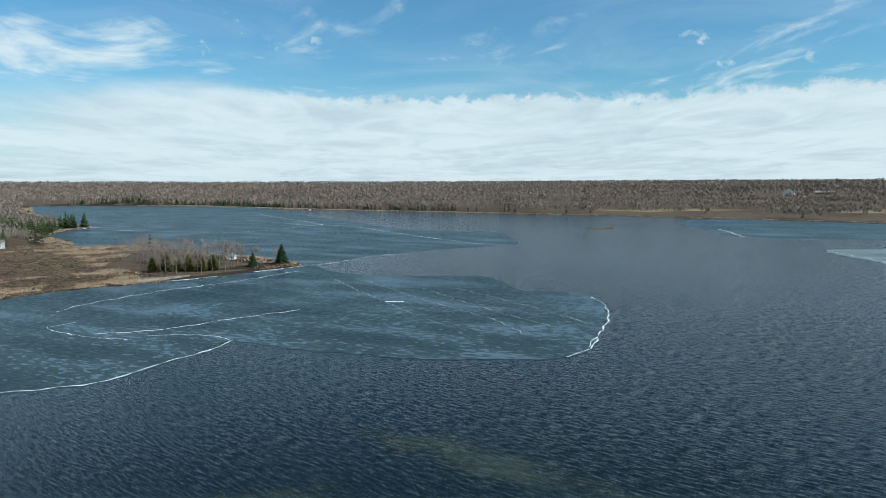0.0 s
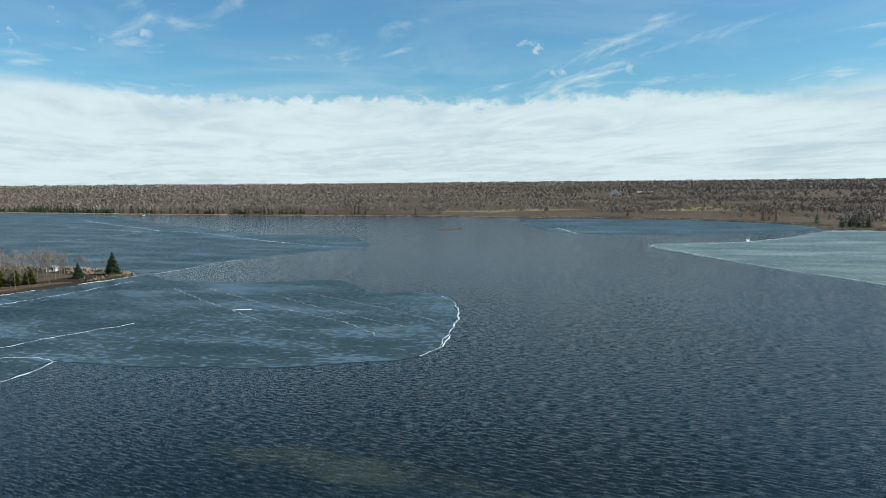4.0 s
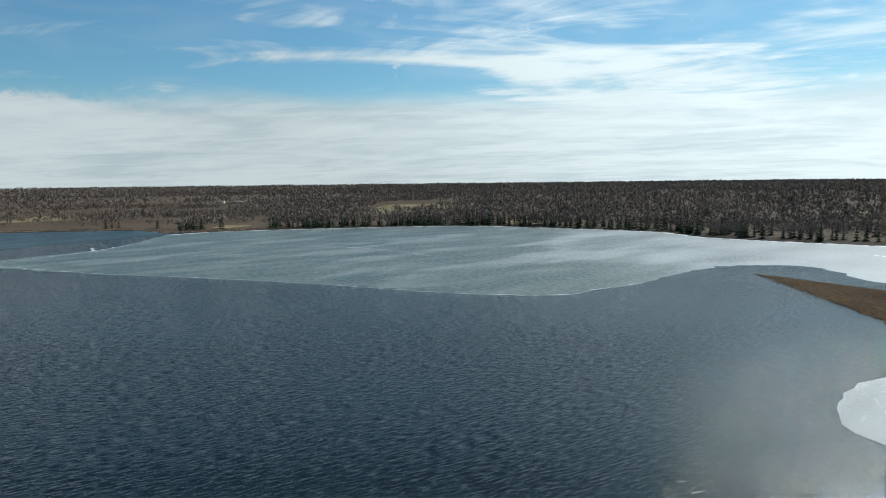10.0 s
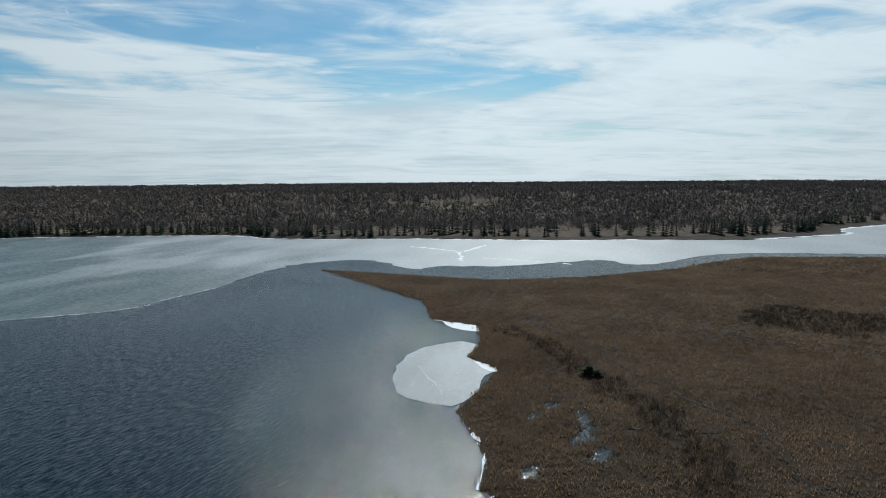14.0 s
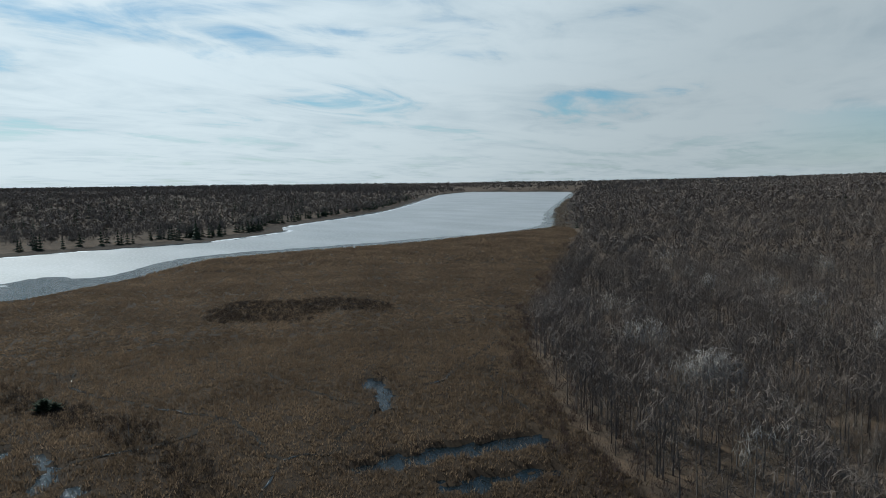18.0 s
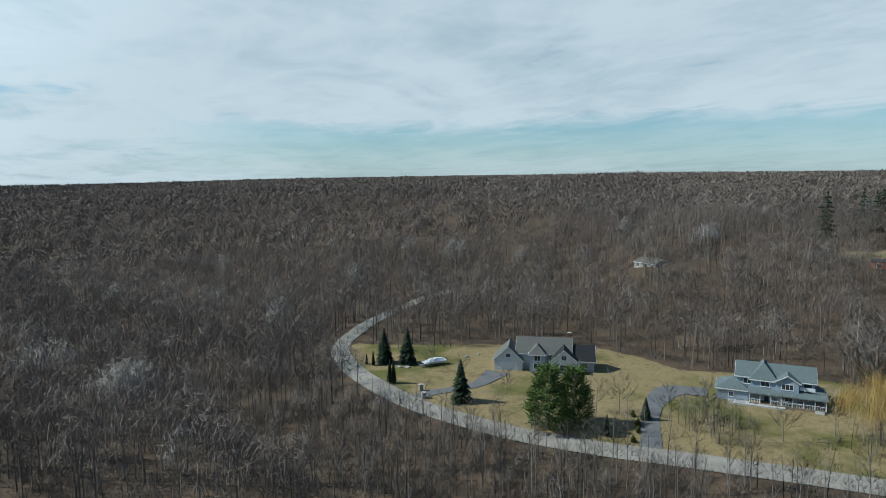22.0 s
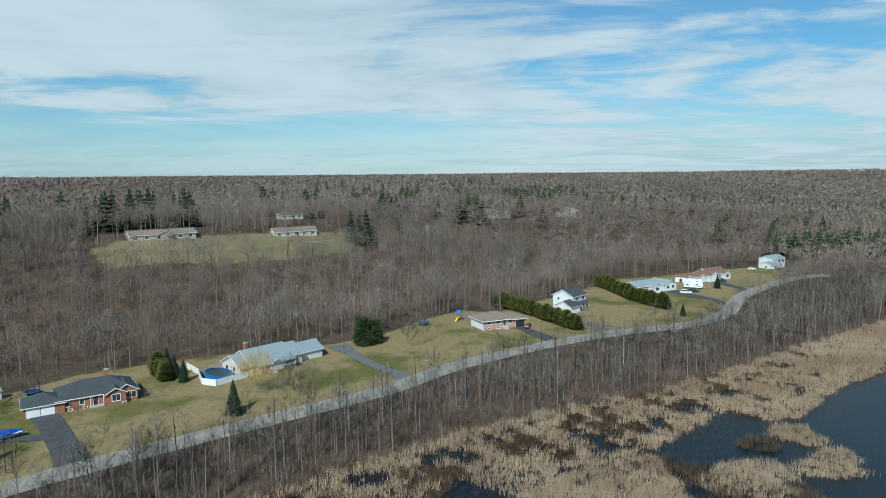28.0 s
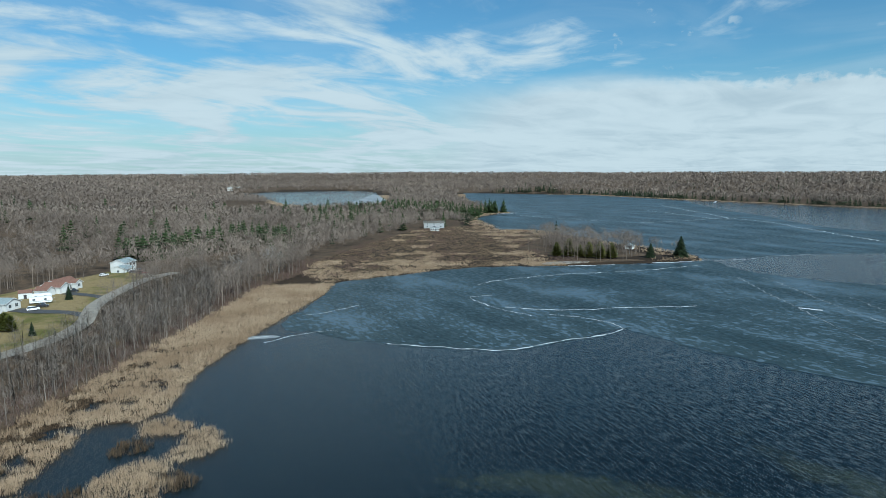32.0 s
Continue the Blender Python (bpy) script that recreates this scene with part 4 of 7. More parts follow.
def scatter(rng, r0, r1, area, test):
    """Random places on the ring between the radii, one to each so many square metres, where the test holds."""
    n = int(math.pi * (r1 * r1 - r0 * r0) / area)
    r, t = np.sqrt(rng.uniform(r0 * r0, r1 * r1, n)), rng.uniform(0, 2 * math.pi, n)
    x, y = r * np.sin(t), r * np.cos(t)
    ok = test(x, y)
    return x[ok], y[ok]


def stand(rng, x, y, kinds, low, high):
    return np.column_stack([x, y, height(x, y) - 0.1, rng.uniform(low, high, len(x)), rng.integers(0, kinds, len(x))])


def stuff(name, me, label, category):
    return tagged(new(name, me), label, category, kind="stuff")


def soft_tree(seed, tall, spread, limbs, twigs, width, reach=0.45, sides=3, low=0.35, shell=0.4):
    """A leafless tree seen from afar: trunk, limbs and a rounded haze of twigs; shell: the share that lies along the crown's outside."""
    rng = np.random.default_rng(seed)
    (tv, tf), (cv, cf) = bare_tree(seed, tall, spread, limbs, 0, width, sides, low)
    cv, cf = list(cv), [tuple(k) for k in cf]
    mid, half = np.array([0, 0, tall * (0.9 + low) / 2]), tall * (1.1 - low) / 2
    for _ in range(twigs):
        d = rng.normal(0, 1, 3)
        d[2] = abs(d[2]) * 1.1 - 0.45
        d /= np.linalg.norm(d)
        end = d * np.array([spread, spread, half]) * (0.6 + 0.45 * rng.random())
        wide = width * (0.6 + 0.8 * rng.random())
        if rng.random() < shell:
            grow = np.array([0, 0, 1.0]) + rng.normal(0, 0.6, 3)
            grow -= d * grow.dot(d) * 0.9
            grow *= reach * spread * (0.7 + 0.6 * rng.random()) / np.linalg.norm(grow)
            across = np.cross(grow, d)
            across *= wide / (np.linalg.norm(across) + 1e-9)
            n = len(cv)
            cv += [mid + end - across - grow * 0.5, mid + end + across - grow * 0.4, mid + end + grow * 0.6]
            cf.append((n, n + 1, n + 2))
        else:
            grow = d * 0.5 + np.array([0, 0, 0.5]) + rng.normal(0, 0.45, 3)
            blade(cv, cf, mid + end - grow * reach * spread * (0.6 + 0.7 * rng.random()), mid + end, wide, rng)
    return (tv, tf), (np.array(cv), np.array(cf))


rng = np.random.default_rng(11)
NEAR_KINDS = [bare_tree(k, 14, 2.6, 20, 10, 0.02) for k in range(3)] + [bare_tree(k, 14, 1.9, 18, 10, 0.018, 5, 0.3) for k in (5, 6)]
MID_KINDS = [soft_tree(20 + k, 15, 3.6 + 0.4 * k, 7, 110, 0.055, 0.5, 3, 0.3, 0.55) for k in range(5)]
THIN_KINDS = [soft_tree(30 + k, 13, 2.4 + 0.3 * k, 4, 90, 0.035, 0.6, 3, 0.3) for k in range(4)]
BROAD_KINDS = [soft_tree(40 + k, 15, 4.4 + 0.35 * k, 0, 38, 0.19, 0.55, 3, 0.25, 0.9) for k in range(5)]
FAR_KINDS = [soft_tree(50 + k, 15, 5.0 + 0.35 * k, 0, 14, 0.58, 0.62, 3, 0.25, 1.0) for k in range(5)]
FAINT_KINDS = [soft_tree(60 + k, 14, 7.5, 0, 7, 1.5, 0.6, 3, 0.2, 1.0) for k in range(4)]
DIM_KINDS = [soft_tree(70 + k, 13, 11, 0, 5, 2.9, 0.6, 3, 0.1, 1.0) for k in range(4)]


def tree_thing(name, kind, label, category, trunk_mat, crown_mat, m, group=""):
    """A tree of trunk and crown."""
    base = tagged(new(name), label, category, group)
    base.matrix_basis = m
    for part_name, (v, f), mat in (("trunk", kind[0], trunk_mat), ("crown", kind[1], crown_mat)):
        ob = new(part_name, mesh_of(part_name, v, f, mat, rounding=crown_round(v)))
        ob.parent = base
    return base


def at(x, y, size=1.0, turn=0.0, lift=0.0):
    return pose(x, y, float(height(x, y)) + lift, 0, 0, turn) @ Matrix.Scale(size, 4)


def repeat(model, spots, low, high, seed, first=True):
    """The model at the first place and copies of it at the others; spots: (x, y) or (x, y, size)."""
    rng = np.random.default_rng(seed)
    for i, (x, y, *size) in enumerate(spots):
        m = at(x, y, size[0] if size else rng.uniform(low, high), rng.uniform(0, 360), -0.05)
        if i == 0 and first:
            model.matrix_basis = m
        else:
            copy_thing(model, Matrix.Identity(4)).matrix_basis = m


# the belt between the road and the marsh: its nearest trees are things of their own
def in_belt(x, y):
    return wooded(x, y) & (signed(LOTS, x, y) < 0) & (away(ROAD, x, y, False) < 46) & (np.hypot(x, y) < np.where(y > 60, 420, 240)) & ((reedy(x, y) > -42) | (np.hypot(x, y) < 150))


x, y = scatter(rng, 95, 420, 9.0, in_belt)
order = np.argsort(np.hypot(x, y))
x, y = x[order], y[order]
pick = np.arange(len(x)) % 2 == 0
pick &= np.cumsum(pick) <= 280
models = [tree_thing("bare_tree", NEAR_KINDS[k], "leafless grey-brown roadside tree with fine twigs", "tree", BARK, TWIG, pose(0, 0, 0), "roadside trees") for k in range(5)]
spots = list(zip(x[pick], y[pick]))
for k in range(5):
    repeat(models[k], spots[k::5], 0.42, 0.95, 70 + k)
stuff("roadside_trees", joined("roadside_trees", THIN_KINDS, stand(rng, x[~pick], y[~pick], 4, 0.35, 0.95), TWIG, rng), "thin leafless trees crowded between road and marsh", "trees")
def evergreen_side(x, y):
    """The slopes across the ice, where dark evergreens outnumber the bare trees."""
    bearing = np.degrees(np.arctan2(x, y)) % 360
    return (bearing > 64) & (bearing < 151)


def on_point(x, y):
    return (x > -235) & (x < -60) & (y > 330) & (y < 560)


x, y = scatter(rng, 100, 560, 18, lambda x, y: wooded(x, y) & ((rng.random(len(x)) < 0.6) | ((x > -20) & (y < -95) & (np.hypot(x, y) < 250))) & ~in_belt(x, y) & ((np.hypot(x, y) < 390) | on_point(x, y)) & ~(on_point(x, y) & ((x > -125) | (wave(x, y, 40, 3) < 0.0))))
pale = wave(x, y, 70, 8) > 0.62
places = stand(rng, x, y, 5, 0.75, 1.2)
stuff("woods", joined("woods", MID_KINDS, places[~pale], CROWN, rng), "leafless grey-brown hardwood forest", "woods")
stuff("pale_woods", joined("pale_woods", MID_KINDS, places[pale], PALE_TWIG, rng), "stands of leafless pale grey aspen and birch", "woods")
for r0, r1, area, kinds, label in ((390, 720, 62, BROAD_KINDS, "leafless hardwood forest farther off"), (720, 1400, 88, FAR_KINDS, "leafless hardwood forest across the lake and hills"),
                                   (1400, 2800, 400, FAINT_KINDS, "distant grey-brown leafless woods"), (2800, 4800, 1700, DIM_KINDS, "woods along the far horizon")):
    x, y = scatter(rng, r0, r1, area, lambda x, y: wooded(x, y) & ~on_point(x, y))
    stuff("woods" if r0 < 1000 else "far_woods", joined("woods", kinds, stand(rng, x, y, len(kinds), 0.75, 1.2), CROWN, rng, False), label, "woods")

# ---- evergreens ----
SPRUCE = conifer(3, 12, 3.3, 30, 15, 0.35, -0.3, 0.2)
SPRUCE_FAR = [conifer(80 + k, 12, 3.7, 10, 6, 0.35, -0.2, 0.4) for k in range(3)]
FAR_GREEN = [conifer(84 + k, 11, 3.2, 6, 4, 0.35, -0.15, 0.5) for k in range(3)]
CEDAR_FAR = [conifer(90 + k, 10, 3.2, 9, 6, 0.35, 0.2, 0.4, 0.6) for k in range(3)]


def shore_green(x, y):
    """Evergreens stand in a broken belt behind the far shore."""
    d, bearing = shore(x, y), np.degrees(np.arctan2(x, y)) % 360
    share = np.interp(bearing, (0, 4, 14, 38, 42, 48, 52, 56, 72, 75, 78, 100, 130, 150, 152, 328, 331, 345, 360), (0.5, 0.1, 0.0, 0.05, 0.7, 0.6, 0.3, 0.8, 0.8, 0.3, 0.6, 0.55, 0.55, 0.5, 0.0, 0.0, 0.7, 0.7, 0.5))
    return wooded(x, y) & ~on_point(x, y) & (d > np.where((bearing > 52) & (bearing < 97), 7, np.where(bearing < 152, 28, 16))) & (d < 46 + 25 * wave(x, y, 160, 6)) & (rng.random(len(x)) < share)


x, y = scatter(rng, 420, 1800, 52, shore_green)
stuff("shore_evergreens", joined("shore_evergreens", FAR_GREEN, stand(rng, x, y, 3, 0.75, 1.25), NEEDLES, rng), "dark cedars and spruces behind the far shore", "evergreens")
x, y = scatter(rng, 560, 1150, 700, lambda x, y: wooded(x, y) & evergreen_side(x, y) & (wave(x, y, 210, 3) > 0))
stuff("scattered_pines", joined("scattered_pines", FAR_GREEN, stand(rng, x, y, 3, 1.0, 1.6), NEEDLES, rng, False), "dark evergreens mixed into the woods across the ice", "evergreens")
x, y = scatter(rng, 430, 950, 1500, lambda x, y: wooded(x, y) & (np.degrees(np.arctan2(x, y)) % 360 > 262) & (np.degrees(np.arctan2(x, y)) % 360 < 332) & (wave(x, y, 150, 4) > -0.25))
stuff("scattered_pines", joined("scattered_pines", SPRUCE_FAR + CEDAR_FAR, stand(rng, x, y, 6, 1.1, 1.75), PINE_DARK, rng), "green pines and cedars scattered through bare woods", "evergreens")
x, y = scatter(rng, 450, 2400, 9000, lambda x, y: wooded(x, y) & (wave(x, y, 420, 9) > 0.1))
stuff("scattered_pines", joined("scattered_pines", FAR_GREEN, stand(rng, x, y, 3, 1.0, 1.5), NEEDLES, rng), "dark pines scattered through the far woods", "evergreens")
# groves: middle, half width and depth, trees
GROVES = [(-278, -227, 5, 4, 2), (-249, -227, 1, 1, 1), (-292, -200, 9, 5, 7), (-305, -190, 6, 4, 3), (-293, -170, 3, 3, 2), (-312, -138, 8, 5, 6), (-334, -128, 9, 5, 6), (-346, -112, 5, 5, 4),
          (-322, -191, 5, 4, 3), (-345, -172, 6, 4, 3), (-369, -142, 6, 5, 4), (-392, -132, 9, 5, 5), (-346, -23, 6, 5, 4), (-446, -85, 10, 10, 6), (-419, -58, 8, 6, 4), (-437, -9, 8, 7, 4)]
PINES = [(-592, 9, 24, 12, 9), (-473, 52, 5, 4, 2), (-678, 128, 60, 18, 26), (-748, 180, 70, 20, 26), (-659, 217, 9, 8, 3), (-480, 690, 95, 50, 110), (-426, 790, 18, 14, 22), (-520, 560, 60, 40, 26),
         (-395, 268, 9, 40, 34), (-405, 330, 22, 14, 16), (-380, 350, 14, 10, 7)]
for name, groves, kinds, mat, label in (("spruce_grove", GROVES, SPRUCE_FAR, NEEDLES, "dark spruces round the hilltop yards"), ("pine_grove", PINES, CEDAR_FAR + SPRUCE_FAR, PINE_DARK, "green pines and cedars among bare woods")):
    xs = np.concatenate([gx + rng.uniform(-1, 1, n + n // 2) * a for gx, gy, a, b, n in groves])
    ys = np.concatenate([gy + rng.uniform(-1, 1, n + n // 2) * b for gx, gy, a, b, n in groves])
    ok = shore(xs, ys) > 4
    stuff(name, joined(name, kinds, stand(rng, xs[ok], ys[ok], len(kinds), 1.15, 1.65), mat, rng), label, "evergreens")
# the point with its cottage
point = tree_thing("cedar_tree", conifer(7, 8.5, 3.4, 16, 11, 0.3, 0.2, 0.26, 0.55), "dense olive-green cedar by the landing", "tree", BARK, CEDAR, pose(0, 0, 0), "cedars on the point")
repeat(point, [(-171, 393, 1.1), (-164, 396, 1.4), (-157, 397, 1.0), (-151, 398, 1.2), (-144, 399, 1.25), (-138, 403, 1.2)], 1, 1, 5)
tall = tree_thing("spruce_tree", conifer(4, 12, 4.7, 26, 15, 0.3, -0.2, 0.22, 0.75), "tall dark green spruce on the grassy point", "tree", BARK, NEEDLES, pose(0, 0, 0))
repeat(tall, [(-102, 430, 1.15), (-118, 419, 0.78)], 1, 1, 6)
side = tree_thing("bare_tree", soft_tree(99, 11.5, 4.0, 8, 110, 0.09, 0.5, 4), "leafless grey tree on the point", "tree", BARK, CROWN, pose(0, 0, 0), "bare trees on the point")
spots = [(-94 - 9 * k + rng.uniform(-4, 4), 432 + 6.5 * k + rng.uniform(-7, 9)) for k in range(18)] + [(-175 + rng.uniform(-18, 18), 420 + rng.uniform(-14, 30)) for _ in range(14)]
repeat(side, [q for q in spots if float(shore(*q)) > 2], 0.75, 1.15, 8)

# ---- reeds ----
def tuft(seed, blades, tall, wide, thin=0.28):
    rng = np.random.default_rng(seed)
    v, f = [], []
    for _ in range(blades):
        a = np.array([*rng.normal(0, wide, 2), 0])
        blade(v, f, a, a + np.array([*rng.normal(0, wide * 0.7, 2), tall * (0.6 + 0.5 * rng.random())]), wide * thin, rng)
    return (np.zeros((0, 3)), np.zeros((0, 3), int)), (np.array(v), np.array(f))


def reed_bed(name, label, poly, area, r0, r1, kinds, material, low, high, seed, edge=0.0):
    rng = np.random.default_rng(seed)
    x, y = scatter(rng, r0, r1, area, lambda x, y: (signed(poly, x, y) > edge + 2 * wave(x, y, 17, seed)) & (shore(x, y) > 0.3))
    p = stand(rng, x, y, len(kinds), low, high)
    p[:, 2] += 0.1
    stuff(name, joined(name, kinds, p, material, rng), label, "reeds")


def bush(seed, stems, tall, wide, width):
    rng = np.random.default_rng(seed)
    v, f = [], []
    for _ in range(stems):
        a = np.array([*rng.normal(0, wide * 0.25, 2), 0])
        b = a + np.array([*rng.normal(0, wide * 0.55, 2), tall * (0.6 + 0.5 * rng.random())])
        blade(v, f, a, b, width, rng)
        m = a + (b - a) * 0.5
        blade(v, f, m, m + (b - a) * 0.4 + rng.normal(0, 0.25, 3) * wide, width * 0.8, rng)
    return (np.zeros((0, 3)), np.zeros((0, 3), int)), (np.array(v), np.array(f))


TUFTS = [tuft(k, 11, 1.7, 0.46, 0.11) for k in range(4)]
SEDGES = [tuft(10 + k, 6, 0.75, 0.4, 0.24) for k in range(4)]
WIDE_SEDGES = [tuft(15 + k, 7, 0.7, 0.75, 0.34) for k in range(4)]
BIG_TUFTS = [tuft(20 + k, 7, 1.5, 1.3, 0.13) for k in range(4)]
SHRUBS = [bush(30 + k, 12, 2.4, 1.4, 0.035) for k in range(4)]
rng = np.random.default_rng(31)
x, y = scatter(rng, 80, 330, 0.42, lambda x, y: (signed(MARSH_WEST, x, y) > -1 + 2 * wave(x, y, 17, 3)) & (shore(x, y) > -0.5) & (pool_share(x, y) < 0.5 + 0.4 * wave(x, y, 5, 3)))
tall = (wave(x, y, 38, 6) + 0.6 * wave(x, y, 13, 4) + 0.5 * wave(x, y, 5, 9) > -0.7 + 0.42 * smooth(120, 60, y) - 0.8 * smooth(110, 150, y)) & (rng.random(len(x)) < 0.85)
stuff("reeds", joined("reeds", TUFTS, stand(rng, x[tall], y[tall], 4, 0.55, 1.1), REED, rng), "pale straw-coloured reeds along the shore", "reeds")
stuff("reeds", joined("reeds", TUFTS, stand(rng, x[~tall], y[~tall], 4, 0.3, 0.65), BROWN_REED, rng), "low brown broken reeds between the pale beds", "reeds")
# reed islands off the shore
ISLETS = [(-112, 78, 4, 8, 20), (-117, 84, 4, 4, 0), (-124, 72, 4, 4, 0), (-112, 66, 5, 5, 0), (-106, 40, 6, 9, 30), (-112, 52, 5, 5, 0), (-104, 26, 6, 7, 0), (-128, 80, 3, 2.5, 0), (-103, 55, 3, 3, 0), (-108, 61, 8, 7, 0), (-113, 42, 9, 8, 0), (-116, 47, 5, 5, 0), (-128, 82, 6, 5, 0), (-102, 43, 5, 5, 0), (-98, 49, 5, 4, 0), (-106, 31, 9, 7, 0), (-113, 22, 8, 8, 0), (-103, 67, 4, 4, 0), (180, 716, 12, 4, 0), (196, 735, 5, 2, 0)]
for k, (cx, cy, a, b, turn) in enumerate(ISLETS):
    n = int(a * b * 6)
    t, q = rng.uniform(0, 6.28, n), np.sqrt(rng.random(n))
    ix, iy = cx + a * q * np.cos(t), cy + b * q * np.sin(t) * (1 + 0.3 * np.sin(3 * t))
    me = joined("reed_islet", TUFTS, np.column_stack([ix, iy, np.full(n, -0.15), rng.uniform(0.5, 1.0, n), rng.integers(0, 4, n)]), REED if k % 3 != 2 else BROWN_REED, rng)
    stuff("reed_islet", me, "islet of dry reeds standing in shallow water", "reeds")
reed_bed("reeds", "dry tan reeds on the marsh behind the point", MARSH_NORTH, 3.5, 250, 700, BIG_TUFTS, STRAW, 0.2, 0.55, 32)
x, y = scatter(rng, 240, 620, 2.2, lambda x, y: (signed(MARSH_NORTH, x, y) > 0) & (shore(x, y) > 0.3) & (wave(x, y, 75, 7) + 0.5 * wave(x, y, 21, 3) > 0.15 + 0.5 * smooth(40, 90, shore(x, y)) - 0.5 * smooth(330, 270, y)))
stuff("reeds", joined("reeds", BIG_TUFTS, stand(rng, x, y, 4, 0.5, 0.95), REED, rng), "pale reed beds at the edge of the marsh", "reeds")


def sedgy(x, y):
    return (signed(MARSH_SOUTH, x, y) > 2 * wave(x, y, 17, 33)) & (shore(x, y) > 0.3) & (~wet(x, y) | (wave(x, y, 5, 7) + 0.6 * wave(x, y, 2.3, 3) > 0.2))


for r0, r1, area, kinds, low, high, label in ((70, 230, 0.6, SEDGES, 0.5, 1.3, "brown flattened sedge and cattail marsh"), (230, 420, 2.0, WIDE_SEDGES, 0.5, 1.1, "brown sedge marsh farther off"),
                                              (420, 760, 6.0, WIDE_SEDGES, 1.1, 1.9, "brown sedge at the far end of the marsh")):
    x, y = scatter(rng, r0, r1, area, sedgy)
    p = stand(rng, x, y, 4, low, high)
    p[:, 2] += 0.1
    stuff("sedge", joined("sedge", kinds, p, SEDGE, rng), label, "sedge")
x, y = scatter(rng, 420, 1700, 16, lambda x, y: (shore(x, y) > 0.5) & (shore(x, y) < 20 + 6 * wave(x, y, 120, 3)) & ~((np.degrees(np.arctan2(x, y)) % 360 > 52) & (np.degrees(np.arctan2(x, y)) % 360 < 152)))
stuff("reeds", joined("reeds", BIG_TUFTS, stand(rng, x, y, 4, 0.8, 1.3), REED, rng), "pale reed fringe along the far shore", "reeds")
# taller dark cattails along the near bank
x, y = scatter(rng, 90, 330, 1.6, lambda x, y: sedgy(x, y) & (shore(x, y) < 16 + 14 * wave(x, y, 40, 3)) & (y > -115) & (wave(x, y, 9, 8) > -0.5))
stuff("cattails", joined("cattails", TUFTS, stand(rng, x, y, 4, 0.35, 0.75), CATTAIL, rng), "coarse dark brown cattails along the bank", "reeds")
# shrubs: the red-brown edge of the woods, and thickets in the marsh
x, y = scatter(rng, 95, 420, 4.2, lambda x, y: (reedy(x, y) > -13 + 4 * wave(x, y, 25, 2)) & (reedy(x, y) < np.where(y < -90, 9 + 9 * wave(x, y, 35, 4), 1)) & (shore(x, y) > 6) & (away(ROAD, x, y, False) > 6) & ~wet(x, y))
stuff("shrubs", joined("shrubs", SHRUBS, stand(rng, x, y, 4, 0.5, 1.1), SHRUB, rng), "low red-brown leafless shrubs at the marsh edge", "shrubs")
x, y = scatter(rng, 90, 320, 1.4, lambda x, y: sedgy(x, y) & (((np.hypot((x - 205) / 1.0, (y + 190) / 1.0) < 24 + 9 * wave(x, y, 30, 1)) | (np.hypot((x - 185) / 2, y + 218) < 12)) | (away([(222, -76), (194, -82), (157, -80), (137, -82), (114, -79), (95, -73)], x, y, False) < 4.5 + 3 * wave(x, y, 19, 2))))
stuff("shrubs", joined("shrubs", SHRUBS, stand(rng, x, y, 4, 0.35, 0.85), DARK_SHRUB, rng), "dark leafless thicket in the sedge marsh", "shrubs")
x, y = scatter(rng, 250, 700, 9, lambda x, y: (signed(MARSH_NORTH, x, y) > -6) & (wave(x, y, 60, 5) > 0.05) & (shore(x, y) > 14))
stuff("shrubs", joined("shrubs", SHRUBS, stand(rng, x, y, 4, 0.5, 1.1), SHRUB, rng), "red-brown shrubs scattered over the marsh", "shrubs")
# brush under the near woods
x, y = scatter(rng, 100, 330, 13, lambda x, y: wooded(x, y) & (wave(x, y, 33, 6) > -0.35) & ~in_belt(x, y))
bx, by = scatter(rng, 95, 420, 4.5, in_belt)
x, y = np.concatenate([x, bx]), np.concatenate([y, by])
stuff("brush", joined("brush", [bush(50 + k, 9, 2.8, 1.7, 0.04) for k in range(4)], stand(rng, x, y, 4, 0.4, 1.2), BRUSH, rng), "grey-brown leafless brush under the woods", "brush")

# ---- houses ----
def siding(name, a, b, course=0.12):
    """Lapped boards: fine level lines."""
    s = Shade(name, 0.55, 0, 0.4)
    w = s.nt.nodes.new("ShaderNodeTexWave")
    w.bands_direction, w.wave_profile = "Z", "SAW"
    w.inputs["Scale"].default_value = 0.314 / course
    s.link(s.place, w.inputs["Vector"])
    c = s.mix(s.ramp(s.noise(0.7, 4), 0.3, 0.7), a, b)
    s.colour(s.mix(s.ramp(w.outputs["Fac"], 0.86, 1.0, 0.0, 0.35), c, tuple(v * 0.5 for v in a)))
    s.bump(w.outputs["Fac"], 0.3, 0.02)
    return s.m


def shingles(name, a, b):
    s = Shade(name, 0.9, 0, 0.25)
    br = s.nt.nodes.new("ShaderNodeTexBrick")
    br.inputs["Scale"].default_value = 2.2
    br.inputs["Mortar Size"].default_value = 0.012
    for k, v in (("Color1", a), ("Color2", b), ("Mortar", tuple(q * 0.6 for q in a))):
        br.inputs[k].default_value = (*v, 1)
    s.link(s.place, br.inputs["Vector"])
    s.colour(s.mix(s.ramp(s.noise(0.5, 4), 0.3, 0.7, 0.0, 0.5), br.outputs["Color"], a))
    s.bump(s.noise(14, 2), 0.3, 0.02)
    return s.m


